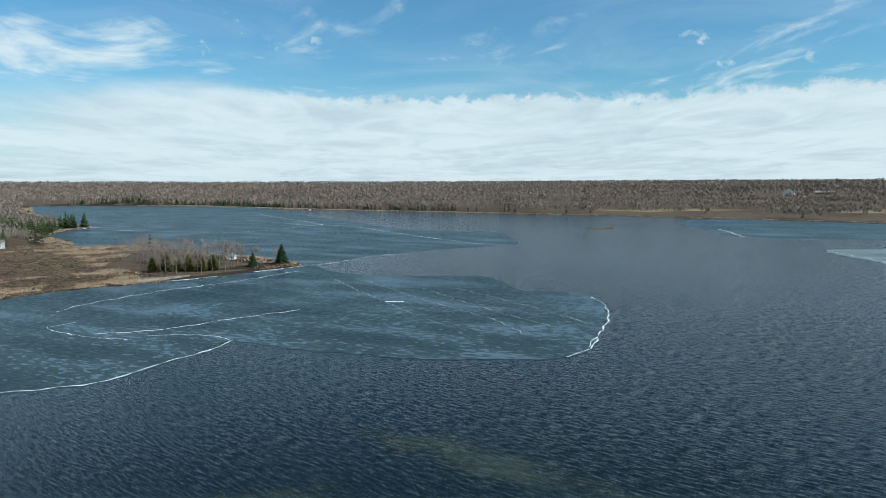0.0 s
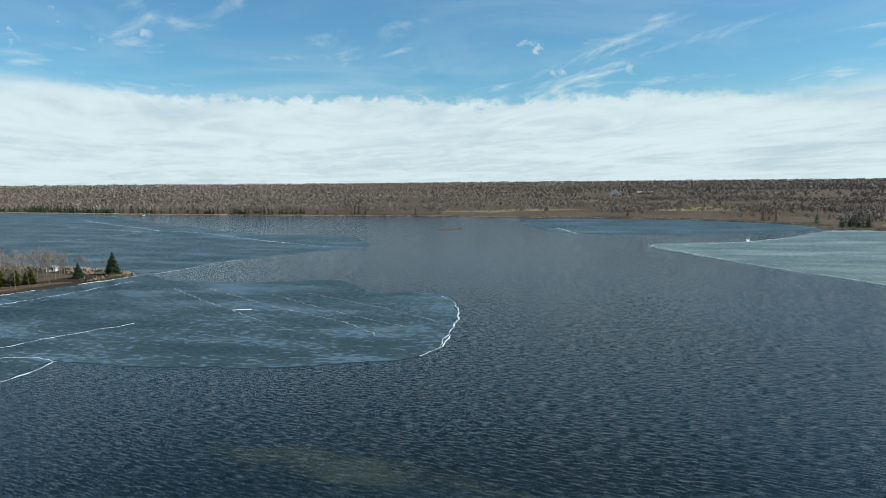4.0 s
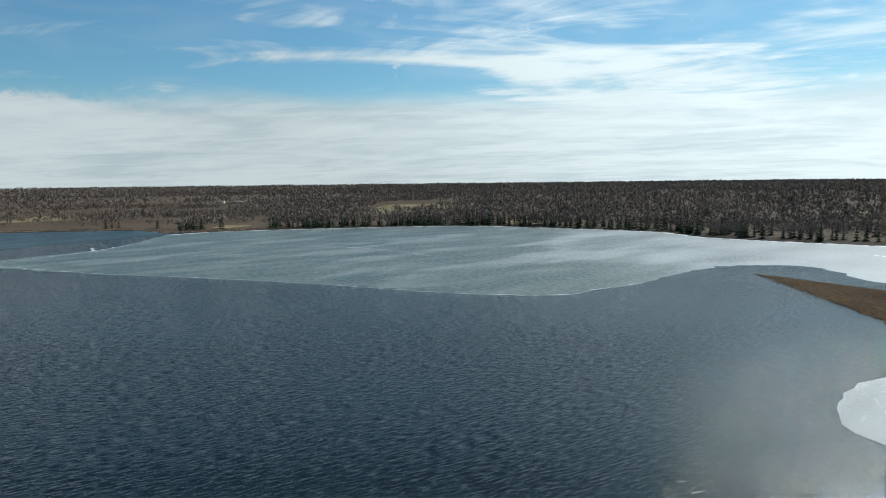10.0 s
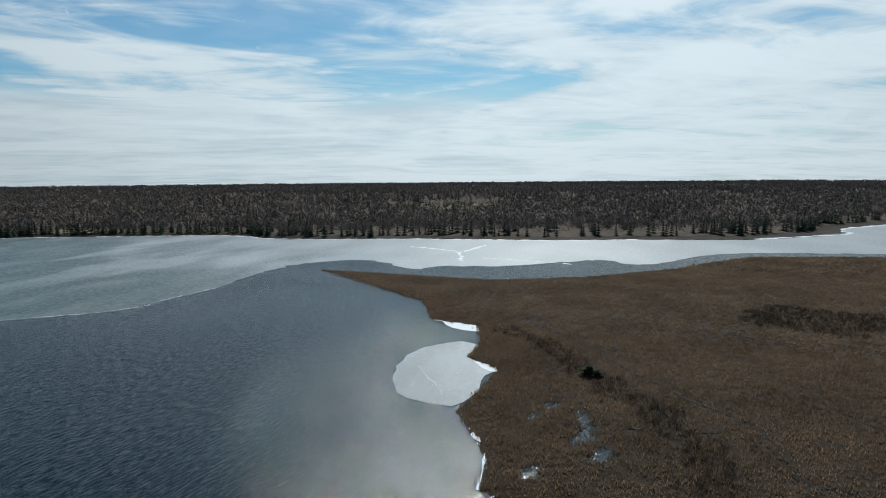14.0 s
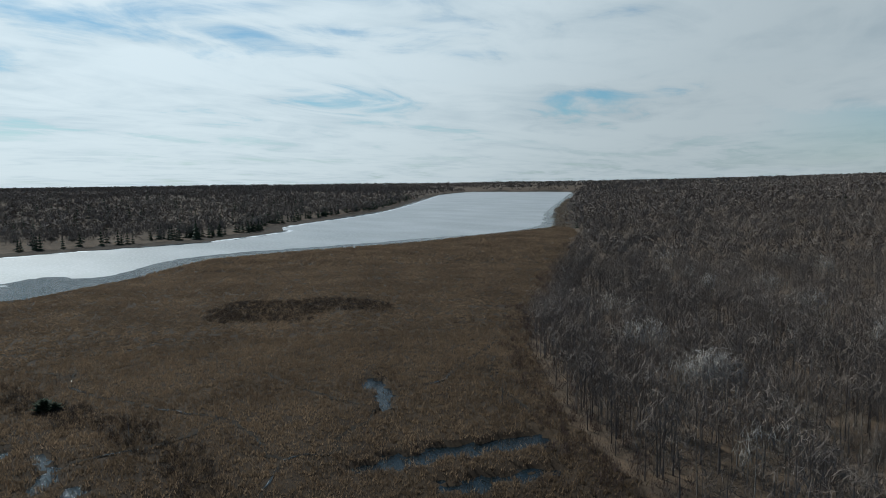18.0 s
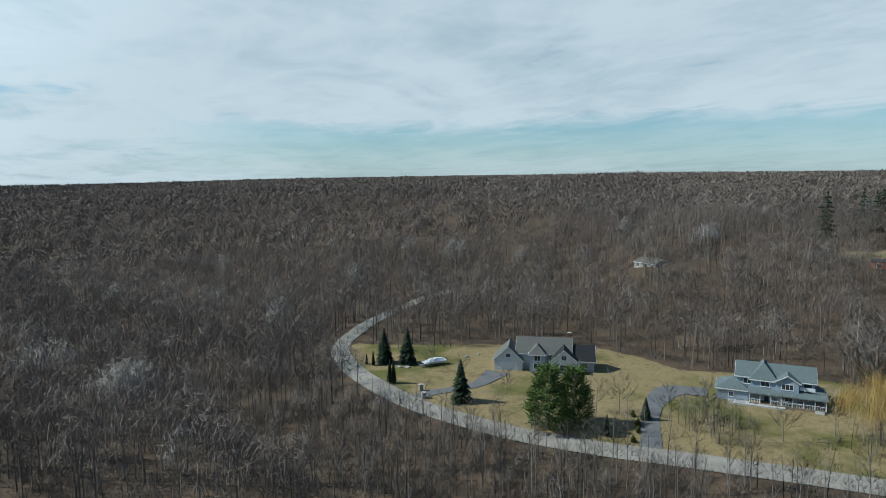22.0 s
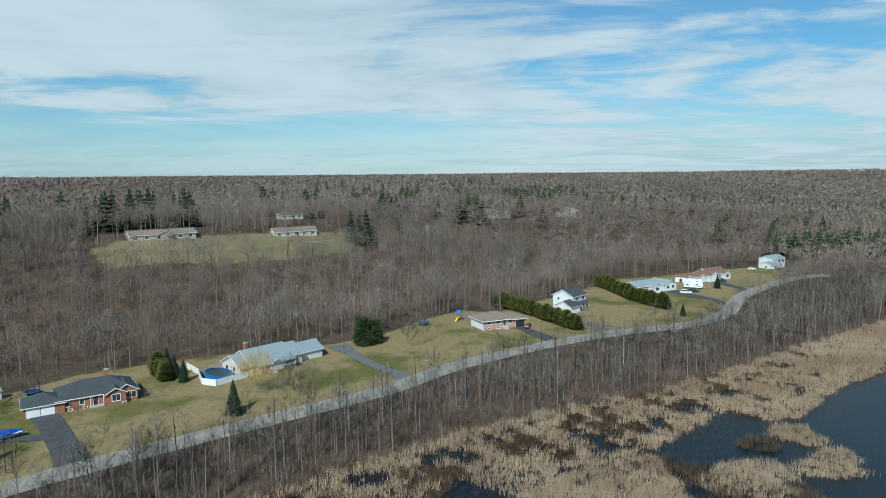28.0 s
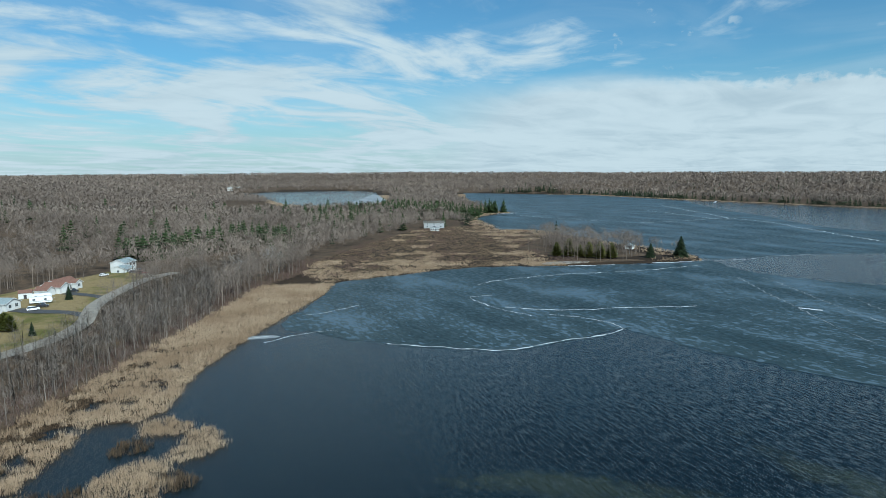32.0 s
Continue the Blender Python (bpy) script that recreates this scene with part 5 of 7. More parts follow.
def brickwork(name, a, b, mortar):
    s = Shade(name, 0.85, 0, 0.3)
    br = s.nt.nodes.new("ShaderNodeTexBrick")
    br.inputs["Scale"].default_value, br.inputs["Mortar Size"].default_value = 4.4, 0.012
    for k, v in (("Color1", a), ("Color2", b), ("Mortar", mortar)):
        br.inputs[k].default_value = (*v, 1)
    m = s.nt.nodes.new("ShaderNodeCombineXYZ")
    sp = s.nt.nodes.new("ShaderNodeSeparateXYZ")
    s.link(s.place, sp.inputs[0])
    s.link(s.calc("ADD", sp.outputs[0], sp.outputs[1]), m.inputs[0])
    s.link(sp.outputs[2], m.inputs[1])
    s.link(m.outputs[0], br.inputs["Vector"])
    s.colour(s.mix(s.ramp(s.noise(0.8, 4), 0.3, 0.7, 0.0, 0.4), br.outputs["Color"], a))
    return s.m


BLUE_SIDING = siding("blue_grey_siding", (0.26, 0.31, 0.37), (0.31, 0.36, 0.42))
WHITE_SIDING = siding("white_siding", (0.56, 0.56, 0.55), (0.63, 0.63, 0.62))
CREAM_SIDING = siding("cream_siding", (0.46, 0.42, 0.35), (0.53, 0.49, 0.41))
BEIGE_SIDING = siding("beige_siding", (0.35, 0.31, 0.26), (0.41, 0.37, 0.31))
GREY_SIDING = siding("grey_siding", (0.3, 0.31, 0.32), (0.36, 0.37, 0.38))
RED_BRICK = brickwork("red_brick", (0.24, 0.085, 0.05), (0.31, 0.12, 0.075), (0.32, 0.27, 0.23))
PINK_BRICK = brickwork("pink_brick", (0.38, 0.2, 0.155), (0.46, 0.26, 0.2), (0.4, 0.34, 0.3))
SLATE_ROOF = shingles("slate_green_shingles", (0.095, 0.115, 0.115), (0.14, 0.165, 0.16))
DARK_ROOF = shingles("dark_grey_shingles", (0.045, 0.05, 0.055), (0.075, 0.08, 0.085))
BLACK_ROOF = shingles("black_shingles", (0.016, 0.016, 0.018), (0.03, 0.03, 0.032))
LIGHT_ROOF = shingles("pale_blue_grey_shingles", (0.2, 0.24, 0.25), (0.27, 0.31, 0.32))
BROWN_ROOF = shingles("brown_shingles", (0.17, 0.135, 0.10), (0.235, 0.19, 0.15))
RUST_ROOF = shingles("rust_brown_shingles", (0.15, 0.08, 0.06), (0.21, 0.12, 0.09))
TAUPE_ROOF = shingles("taupe_shingles", (0.10, 0.095, 0.085), (0.15, 0.14, 0.125))
TRIM = plain("white_trim", (0.6, 0.6, 0.59), (0.68, 0.68, 0.67), 1.0, 0.5)
DOOR_WHITE = siding("white_door_panels", (0.68, 0.68, 0.67), (0.75, 0.75, 0.74), 0.53)
DARK_DOOR = plain("dark_door", (0.03, 0.03, 0.035), (0.06, 0.05, 0.05), 1.0, 0.5)
WOOD = plain("weathered_wood", (0.16, 0.12, 0.085), (0.27, 0.21, 0.15), 1.5, 0.85, 0.1)
GLASS = Shade("window_glass", 0.05, 0, 0.6).colour((0.03, 0.04, 0.05)).m
METAL = plain("grey_metal", (0.3, 0.3, 0.31), (0.42, 0.42, 0.43), 2.0, 0.4, metal=0.7)
BLACK = plain("black_rubber", (0.012, 0.012, 0.013), (0.03, 0.03, 0.03), 3.0, 0.8)


def part(name, bm, material, parent, label=""):
    """Links the bmesh as one mesh under a thing or a part."""
    bmesh.ops.recalc_face_normals(bm, faces=bm.faces)
    me = bpy.data.meshes.new(name)
    bm.to_mesh(me), bm.free()
    me.materials.append(material)
    ob = new(name, me)
    ob.parent = parent
    return tagged(ob, label)


def solid(corners_low, corners_high):
    """A bmesh prism between two rings of corners."""
    bm = bmesh.new()
    a, b = [bm.verts.new(c) for c in corners_low], [bm.verts.new(c) for c in corners_high]
    bm.faces.new(a), bm.faces.new(b)
    for i in range(len(a)):
        j = (i + 1) % len(a)
        bm.faces.new((a[i], a[j], b[j], b[i]))
    return bm


def box(x0, y0, z0, x1, y1, z1, bevel=0.0):
    bm = solid([(x0, y0, z0), (x1, y0, z0), (x1, y1, z0), (x0, y1, z0)], [(x0, y0, z1), (x1, y0, z1), (x1, y1, z1), (x0, y1, z1)])
    if bevel:
        bmesh.ops.bevel(bm, geom=bm.edges, offset=bevel, segments=1, affect="EDGES")
    return bm


def thing(name, label, category, m, group=""):
    ob = tagged(new(name), label, category, group)
    ob.matrix_basis = m
    return ob


def between(left, right, sink=0.0):
    """A house's pose from the foot of its front's two ends, and the front's length."""
    (x0, y0), (x1, y1) = left, right
    z = min(float(height(x0, y0)), float(height(x1, y1))) - sink
    return pose(x0, y0, z, 0, 0, math.degrees(math.atan2(y1 - y0, x1 - x0))), math.hypot(x1 - x0, y1 - y0)


def roof_slab(rings, thick=0.14):
    """Sloping faces thickened downward. rings: corner lists, one a face."""
    bm = bmesh.new()
    for ring in rings:
        top = [bm.verts.new(c) for c in ring]
        low = [bm.verts.new((c[0], c[1], c[2] - thick)) for c in ring]
        bm.faces.new(top), bm.faces.new(low[::-1])
        for i in range(len(top)):
            j = (i + 1) % len(top)
            bm.faces.new((top[i], low[i], low[j], top[j]))
    return bm


def block(house, x0, y0, x1, y1, h, walls, roof, style="gable_x", pitch=0.45, over=0.4, base=0.0, trim=True, z0=-0.6):
    """A wing of a house: walls with gables, and the roof. style: gable_x (the ridge along x), gable_y, hip."""
    long_x = style.endswith("_x") or (style == "hip" and x1 - x0 >= y1 - y0)
    half = (y1 - y0) / 2 if long_x else (x1 - x0) / 2
    top = h + half * pitch
    mx, my = (x0 + x1) / 2, (y0 + y1) / 2
    bm = bmesh.new()
    low = [bm.verts.new(c) for c in ((x0, y0, z0), (x1, y0, z0), (x1, y1, z0), (x0, y1, z0))]
    high = [bm.verts.new(c) for c in ((x0, y0, h), (x1, y0, h), (x1, y1, h), (x0, y1, h))]
    for i in range(4):
        j = (i + 1) % 4
        bm.faces.new((low[i], low[j], high[j], high[i]))
    if style == "gable_x":
        r = [bm.verts.new((x0, my, top)), bm.verts.new((x1, my, top))]
        bm.faces.new((high[3], high[0], r[0])), bm.faces.new((high[1], high[2], r[1]))
    elif style == "gable_y":
        r = [bm.verts.new((mx, y0, top)), bm.verts.new((mx, y1, top))]
        bm.faces.new((high[0], high[1], r[0])), bm.faces.new((high[2], high[3], r[1]))
    part("wall", bm, walls, house)
    o, e, t = over, h - over * pitch + 0.1, top + 0.1
    X0, X1, Y0, Y1 = x0 - o, x1 + o, y0 - o, y1 + o
    if style == "gable_x":
        rings = [[(X0, Y0, e), (X1, Y0, e), (X1, my, t), (X0, my, t)], [(X1, Y1, e), (X0, Y1, e), (X0, my, t), (X1, my, t)]]
    elif style == "gable_y":
        rings = [[(X0, Y1, e), (X0, Y0, e), (mx, Y0, t), (mx, Y1, t)], [(X1, Y0, e), (X1, Y1, e), (mx, Y1, t), (mx, Y0, t)]]
    elif long_x:
        a, b = (x0 + half, my, t), (x1 - half, my, t)
        rings = [[(X0, Y0, e), (X1, Y0, e), b, a], [(X1, Y1, e), (X0, Y1, e), a, b], [(X0, Y1, e), (X0, Y0, e), a], [(X1, Y0, e), (X1, Y1, e), b]]
    else:
        a, b = (mx, y0 + half, t), (mx, y1 - half, t)
        rings = [[(X0, Y0, e), (X1, Y0, e), a], [(X1, Y1, e), (X0, Y1, e), b], [(X0, Y1, e), (X0, Y0, e), a, b], [(X1, Y0, e), (X1, Y1, e), b, a]]
    roof_ob = part("roof", roof_slab(rings), roof, house)
    if trim:
        # white boards under the eaves and along the gables
        edges = []
        if style == "gable_x":
            edges = [((X0, Y0, e), (X1, Y0, e))] + [((x, Y0, e), (x, my, t)) for x in (X0, X1)] + [((x, Y1, e), (x, my, t)) for x in (X0, X1)]
        elif style == "gable_y":
            edges = [((X0, Y0, e), (X0, Y1, e)), ((X1, Y0, e), (X1, Y1, e))] + [((X0, y, e), (mx, y, t)) for y in (Y0, Y1)] + [((X1, y, e), (mx, y, t)) for y in (Y0, Y1)]
        else:
            edges = [((X0, Y0, e), (X1, Y0, e)), ((X0, Y0, e), (X0, Y1, e)), ((X1, Y0, e), (X1, Y1, e))]
        for p, q in edges:
            bm = bmesh.new()
            p, q = Vector(p), Vector(q)
            out = (q - p).cross(Vector((0, 0, 1))).normalized() * 0.05
            ring = [p - out, p + out, q + out, q - out]
            lo, hi = [bm.verts.new(c + Vector((0, 0, -0.24))) for c in ring], [bm.verts.new(c + Vector((0, 0, -0.02))) for c in ring]
            for k in range(4):
                bm.faces.new((lo[k], lo[(k + 1) % 4], hi[(k + 1) % 4], hi[k]))
            bm.faces.new(lo), bm.faces.new(hi)
            part("fascia", bm, TRIM, roof_ob, "white fascia board")
    return roof_ob


def face_pose(side, at_x, at_y):
    """Local axes on a wall: along, out. side: front, back, left, right."""
    return {"front": ((1, 0), (0, -1)), "back": ((-1, 0), (0, 1)), "left": ((0, -1), (-1, 0)), "right": ((0, 1), (1, 0))}[side]


def panel(u0, z0, u1, z1, o, d0, d1, along, out):
    """A box on a wall: u along it, d out of it."""
    def p(u, d, z):
        return (o[0] + along[0] * u + out[0] * d, o[1] + along[1] * u + out[1] * d, z)
    return solid([p(u0, d0, z0), p(u1, d0, z0), p(u1, d1, z0), p(u0, d1, z0)], [p(u0, d0, z1), p(u1, d0, z1), p(u1, d1, z1), p(u0, d1, z1)])


def window(house, x, y, z, w, h, side="front", panes=2):
    """A window on a wall: frame, sill and panes; (x, y, z) is the middle of its foot."""
    along, out = face_pose(side, x, y)
    o = (x, y)
    bm = panel(-w / 2 - 0.1, z - 0.1, w / 2 + 0.1, z + h + 0.1, o, -0.05, 0.05, along, out)
    win = part("window", bm, TRIM, house, "white framed window")
    step = w / panes
    for k in range(panes):
        a = -w / 2 + k * step + 0.04
        part("pane", panel(a, z + 0.03, a + step - 0.08, z + h - 0.03, o, 0.0, 0.062, along, out), GLASS, win)
    part("sill", panel(-w / 2 - 0.14, z - 0.16, w / 2 + 0.14, z - 0.09, o, 0, 0.1, along, out), TRIM, win)
    return win


def door(house, x, y, z=0.0, w=0.95, h=2.1, side="front", material=None, name="door", label=""):
    along, out = face_pose(side, x, y)
    d = part(name, panel(-w / 2, z, w / 2, z + h, (x, y), -0.03, 0.06, along, out), material or DARK_DOOR, house, label)
    part("door_frame", panel(-w / 2 - 0.12, z, w / 2 + 0.12, z + h + 0.12, (x, y), -0.05, 0.03, along, out), TRIM, d)
    if w < 1.5:
        part("handle", panel(w / 2 - 0.15, z + 0.95, w / 2 - 0.08, z + 1.1, (x, y), 0.05, 0.1, along, out), METAL, d)
    return d


def porch(house, x0, x1, y0, y1, floor, eave, roof_mat, posts, rise=0.5, rail=True, gap=None):
    """A roofed porch in front of a wall at y1: deck, posts, rails with balusters, lean-to roof."""
    part("deck", box(x0, y0, -0.5, x1, y1, floor), WOOD, house, "grey wooden porch deck")
    part("porch_roof", roof_slab([[(x0 - 0.3, y0 - 0.3, eave), (x1 + 0.3, y0 - 0.3, eave), (x1 + 0.3, y1, eave + rise), (x0 - 0.3, y1, eave + rise)]]), roof_mat, house)
    part("beam", box(x0, y0 - 0.02, eave - 0.3, x1, y0 + 0.14, eave - 0.06), TRIM, house)
    xs = [x0 + 0.1 + (x1 - x0 - 0.2) * k / (posts - 1) for k in range(posts)]
    for x in xs:
        part("post", box(x - 0.08, y0, floor, x + 0.08, y0 + 0.16, eave - 0.2), TRIM, house)
    if rail:
        for k, (a, b) in enumerate(zip(xs, xs[1:])):
            if gap == k:
                continue
            bm = box(a, y0 + 0.04, floor + 0.85, b, y0 + 0.12, floor + 0.95)
            r = part("railing", bm, TRIM, house, "white railing")
            bm = bmesh.new()
            n = max(2, int((b - a) / 0.28))
            for i in range(n):
                x = a + (b - a) * (i + 0.5) / n
                bmesh.ops.create_cube(bm, size=1, matrix=Matrix.Translation((x, y0 + 0.08, floor + 0.48)) @ Matrix.Diagonal((0.06, 0.05, 0.8, 1)))
            part("balusters", bm, TRIM, r)


def steps(house, x0, x1, y, floor, n=3):
    for k in range(n):
        part("step", box(x0, y - 0.3 * (k + 1), -0.3, x1, y - 0.3 * k, floor * (n - k) / (n + 1)), CONCRETE, house)


def chimney(house, x, y, z0, z1, material):
    c = part("chimney", box(x - 0.45, y - 0.35, z0, x + 0.45, y + 0.35, z1), material, house)
    part("cap", box(x - 0.55, y - 0.45, z1, x + 0.55, y + 0.45, z1 + 0.12), CONCRETE, c)


# the blue-grey two-storey house with a porch
m, n = between((-105.2, -122.3), (-120.5, -107.8))
h = thing("house", "blue-grey two-storey house with slate roof and white-railed porch", "house", m)
block(h, -0.5, 0.5, 6.3, 8, 2.9, BLUE_SIDING, SLATE_ROOF, "hip", 0.55)
block(h, 3.6, 2.6, 19.6, 10.6, 5.7, BLUE_SIDING, SLATE_ROOF, "gable_x", 0.6)
block(h, 6.6, 1.6, 11.9, 10.4, 5.7, BLUE_SIDING, SLATE_ROOF, "hip", 1.12)
block(h, 11.8, 0.9, 16.4, 6.5, 5.7, BLUE_SIDING, SLATE_ROOF, "gable_y", 0.62)
porch(h, 6.4, 21.8, -0.9, 2.6, 0.55, 2.9, SLATE_ROOF, 8, 0.8, True, 1)
part("porch_roof", roof_slab([[(22.1, -1.2, 2.9), (22.1, 8.6, 2.9), (19.6, 8.6, 3.7), (19.6, 2.4, 3.7)]]), SLATE_ROOF, h)
part("deck", box(19.6, 2.6, -0.5, 21.8, 8.4, 0.55), WOOD, h)
for y in (2.6, 5.5, 8.2):
    part("post", box(21.6, y, 0.5, 21.76, y + 0.16, 2.8), TRIM, h)
steps(h, 8.6, 10.4, -0.9, 0.55)
steps(h, 19.6, 21.4, -0.9, 0.55)
window(h, 2.6, 0.5, 1.0, 0.9, 1.1)
window(h, 5.9, 2.6, 3.9, 1.7, 1.2)
window(h, 9.6, 1.6, 3.9, 1.7, 1.2)
window(h, 14.1, 0.9, 3.9, 2.3, 1.2, "front", 3)
window(h, 14.1, 0.9, 1.3, 2.4, 1.3, "front", 3)
window(h, 17.6, 2.6, 1.3, 1.6, 1.3)
door(h, 18.2, 2.6, 3.5, 1.5, 2.0, "front", GLASS, "balcony_door", "glazed balcony door")
door(h, 10.0, 1.6, 0.55)
door(h, -0.5, 4.5, 0, 4.8, 2.2, "left", DOOR_WHITE, "garage_door", "white garage door")
window(h, 19.6, 6.5, 3.9, 1.2, 1.2, "right")
part("balcony_rail", box(16.6, 1.3, 3.9, 19.6, 1.4, 4.7), TRIM, h)
tagged(new("flagstone_path", sheet("flagstone_path", [(-108, -122), (-106, -119), (-110, -115), (-114, -111.5), (-115, -112.5), (-111, -117), (-109.5, -121)], 3.55, CONCRETE, 0.1, 1.0, 3, 0.4)), "pale curved concrete front path", "path", kind="structure")

# the red-brick ranch house
m, n = between((-144.0, -83.5), (-155.5, -63.5))
h = thing("house", "red-brick ranch house with dark hipped roof and double garage", "house", m)
block(h, 0, 0, 8, 8, 2.6, RED_BRICK, DARK_ROOF, "hip", 0.42)
block(h, 6.5, 0.3, 22.8, 10.5, 2.9, RED_BRICK, DARK_ROOF, "hip", 0.5)
block(h, 16.2, -1.2, 20.4, 5, 2.9, RED_BRICK, DARK_ROOF, "gable_y", 0.55)
block(h, 18.4, -0.3, 23.0, 6, 2.9, RED_BRICK, DARK_ROOF, "gable_y", 0.62)
for x in (1.9, 4.7):
    door(h, x, 0, 0.05, 2.45, 2.1, "front", DOOR_WHITE, "garage_door", "white panelled garage door")
window(h, 8.4, 0.3, 1.1, 0.9, 1.2, "front", 1)
window(h, 11.4, 0.3, 1.1, 0.9, 1.2, "front", 1)
window(h, 18.3, -1.2, 1.0, 1.7, 1.5)
window(h, 20.9, -0.3, 1.0, 0.8, 1.5, "front", 1)
window(h, 22.2, -0.3, 1.0, 0.9, 1.4, "front", 1)
for x in (9.0, 12.0, 20.0):
    window(h, x, -1.2 if x > 15 else 0.3, 0.1, 0.8, 0.35, "front", 1)
door(h, 14.2, 0.3, 0.4)
part("entry_recess", box(12.9, -0.6, -0.4, 15.9, 0.3, 0.4), CONCRETE, h, "concrete entry step")
for x in (13.0, 15.7):
    part("post", box(x, -0.55, 0.4, x + 0.14, -0.41, 2.7), TRIM, h)
chimney(h, 17.5, 8.2, 3.5, 6.3, RED_BRICK)

# the long white house with a pale roof
m, n = between((-170.0, -43.0), (-189.0, -22.5))
h = thing("house", "long cream house with pale blue-grey roof and white front porch", "house", m)
block(h, 0, 0, 3.2, 9.5, 2.8, CREAM_SIDING, LIGHT_ROOF, "gable_x", 0.5)
block(h, 3.0, -0.6, 15.5, 10.0, 3.0, CREAM_SIDING, LIGHT_ROOF, "gable_x", 0.55)
block(h, 15.3, 0.0, 19.2, 9.5, 2.9, CREAM_SIDING, LIGHT_ROOF, "gable_x", 0.53)
block(h, 19.0, 1.2, 27.0, 9.0, 2.6, WHITE_SIDING, LIGHT_ROOF, "gable_x", 0.5)
block(h, 8.2, -2.3, 11.4, 3, 2.75, WHITE_SIDING, LIGHT_ROOF, "gable_y", 0.5)
porch(h, 4.0, 15.5, -2.4, -0.6, 0.5, 2.6, LIGHT_ROOF, 7, 0.5, True, 2)
steps(h, 7.8, 9.4, -2.4, 0.5)
window(h, 5.6, -0.6, 1.1, 1.6, 1.3)
window(h, 12.0, -0.6, 1.1, 1.6, 1.3)
window(h, 14.2, -0.6, 1.1, 1.2, 1.3)
door(h, 9.3, -0.6, 0.5)
window(h, 17.2, 0, 1.0, 1.4, 1.3)
window(h, 0, 6.8, 1.1, 1.2, 1.2, "left")
window(h, 0, 3.0, 1.1, 1.2, 1.2, "left")
door(h, 27.0, 5.0, 0, 4.8, 2.2, "right", DOOR_WHITE, "garage_door", "white garage door")
chimney(h, 6, 7.5, 4.5, 6.9, RED_BRICK)

# the house with steep dark roofs behind the pine
m, n = between((-65.0, -158.5), (-86.5, -147.5))
h = thing("house", "pale grey house with steep dark roofs and gabled garage", "house", m)
block(h, -1.5, 2.5, 6.0, 11, 3.0, WHITE_SIDING, TAUPE_ROOF, "gable_y", 0.95)
block(h, 4.5, 4.5, 19.0, 12.5, 4.6, GREY_SIDING, TAUPE_ROOF, "gable_x", 0.85)
block(h, 8.0, 2.2, 12.0, 8, 5.0, BLUE_SIDING, TAUPE_ROOF, "hip", 0.95)
block(h, 13.6, 0.6, 20.5, 9.5, 3.6, WHITE_SIDING, BLACK_ROOF, "gable_y", 0.85)
block(h, 17.0, 3.5, 25.0, 11.5, 3.2, GREY_SIDING, BLACK_ROOF, "gable_x", 0.8)
door(h, 2.2, 2.5, 0, 4.9, 2.2, "front", DOOR_WHITE, "garage_door", "pale garage door")
window(h, 2.2, 2.5, 3.6, 1.2, 1.0)
window(h, 10.0, 2.2, 3.0, 1.6, 1.5)
window(h, 10.0, 2.2, 0.8, 1.8, 1.5)
door(h, 12.9, 4.5, 0.3)
window(h, 17.0, 0.6, 1.0, 2.0, 1.5)
window(h, 17.0, 0.6, 3.8, 1.2, 1.2)
window(h, 22.5, 3.5, 1.1, 1.6, 1.2)
chimney(h, 18.5, 10.5, 4.0, 8.9, RED_BRICK)

# the pink-brick bungalow
m, n = between((-215.2, 26.7), (-220.6, 41.4))
h = thing("house", "pink-brick raised bungalow with brown hipped roof and carport", "house", m)
block(h, 0, 0, 12.2, 9.6, 3.4, PINK_BRICK, BROWN_ROOF, "hip", 0.38, 0.7)
block(h, 11.6, -0.4, 16.2, 8.6, 3.2, PINK_BRICK, BROWN_ROOF, "hip", 0.35, 0.7)
part("end_wall", box(-0.06, 0.05, -0.5, 0.0, 9.55, 3.3), WHITE_SIDING, h, "white boarded end wall")
window(h, 2.2, 0, 1.9, 1.6, 1.1)
window(h, 5.6, 0, 1.9, 1.6, 1.1)
window(h, 2.2, 0, 0.2, 1.0, 0.5, "front", 1)
window(h, 5.6, 0, 0.2, 1.0, 0.5, "front", 1)
window(h, 10.2, 0, 1.6, 1.4, 1.3)
door(h, 8.0, 0, 1.2)
# a black panel on the wall stands for the shade inside the carport
door(h, 14.0, -0.4, 0, 3.4, 2.3, "front", BLACK, "carport_shade", "black panel for the shade in an open carport")
for k in range(5):
    part("step", box(7.3, -0.35 * (k + 1), -0.4, 8.9, -0.35 * k, 1.2 * (5 - k) / 5), CONCRETE, h)

# the white two-storey house with a garage wing
m, n = between((-237.5, 62.5), (-247.5, 73.0))
h = thing("house", "white two-storey house with grey roof and garage wing", "house", m)
block(h, 0, 0, 6.4, 7.4, 2.7, WHITE_SIDING, DARK_ROOF, "gable_x", 0.5)
block(h, 5.2, 2.4, 14.5, 11.5, 5.6, WHITE_SIDING, DARK_ROOF, "gable_x", 0.5)
porch(h, 6.6, 14.0, 0.6, 2.4, 0.4, 2.7, DARK_ROOF, 4, 0.6, False)
for x in (1.7, 4.6):
    door(h, x, 0, 0, 2.4, 2.1, "front", DOOR_WHITE, "garage_door", "white garage door")
window(h, 8, 2.4, 3.7, 1.4, 1.2)
window(h, 12.2, 2.4, 3.7, 1.4, 1.2)
window(h, 12.2, 2.4, 1.0, 1.5, 1.3)
window(h, 5.2, 9.0, 3.7, 0.9, 1.1, "left", 1)
door(h, 9.4, 2.4, 0.4)

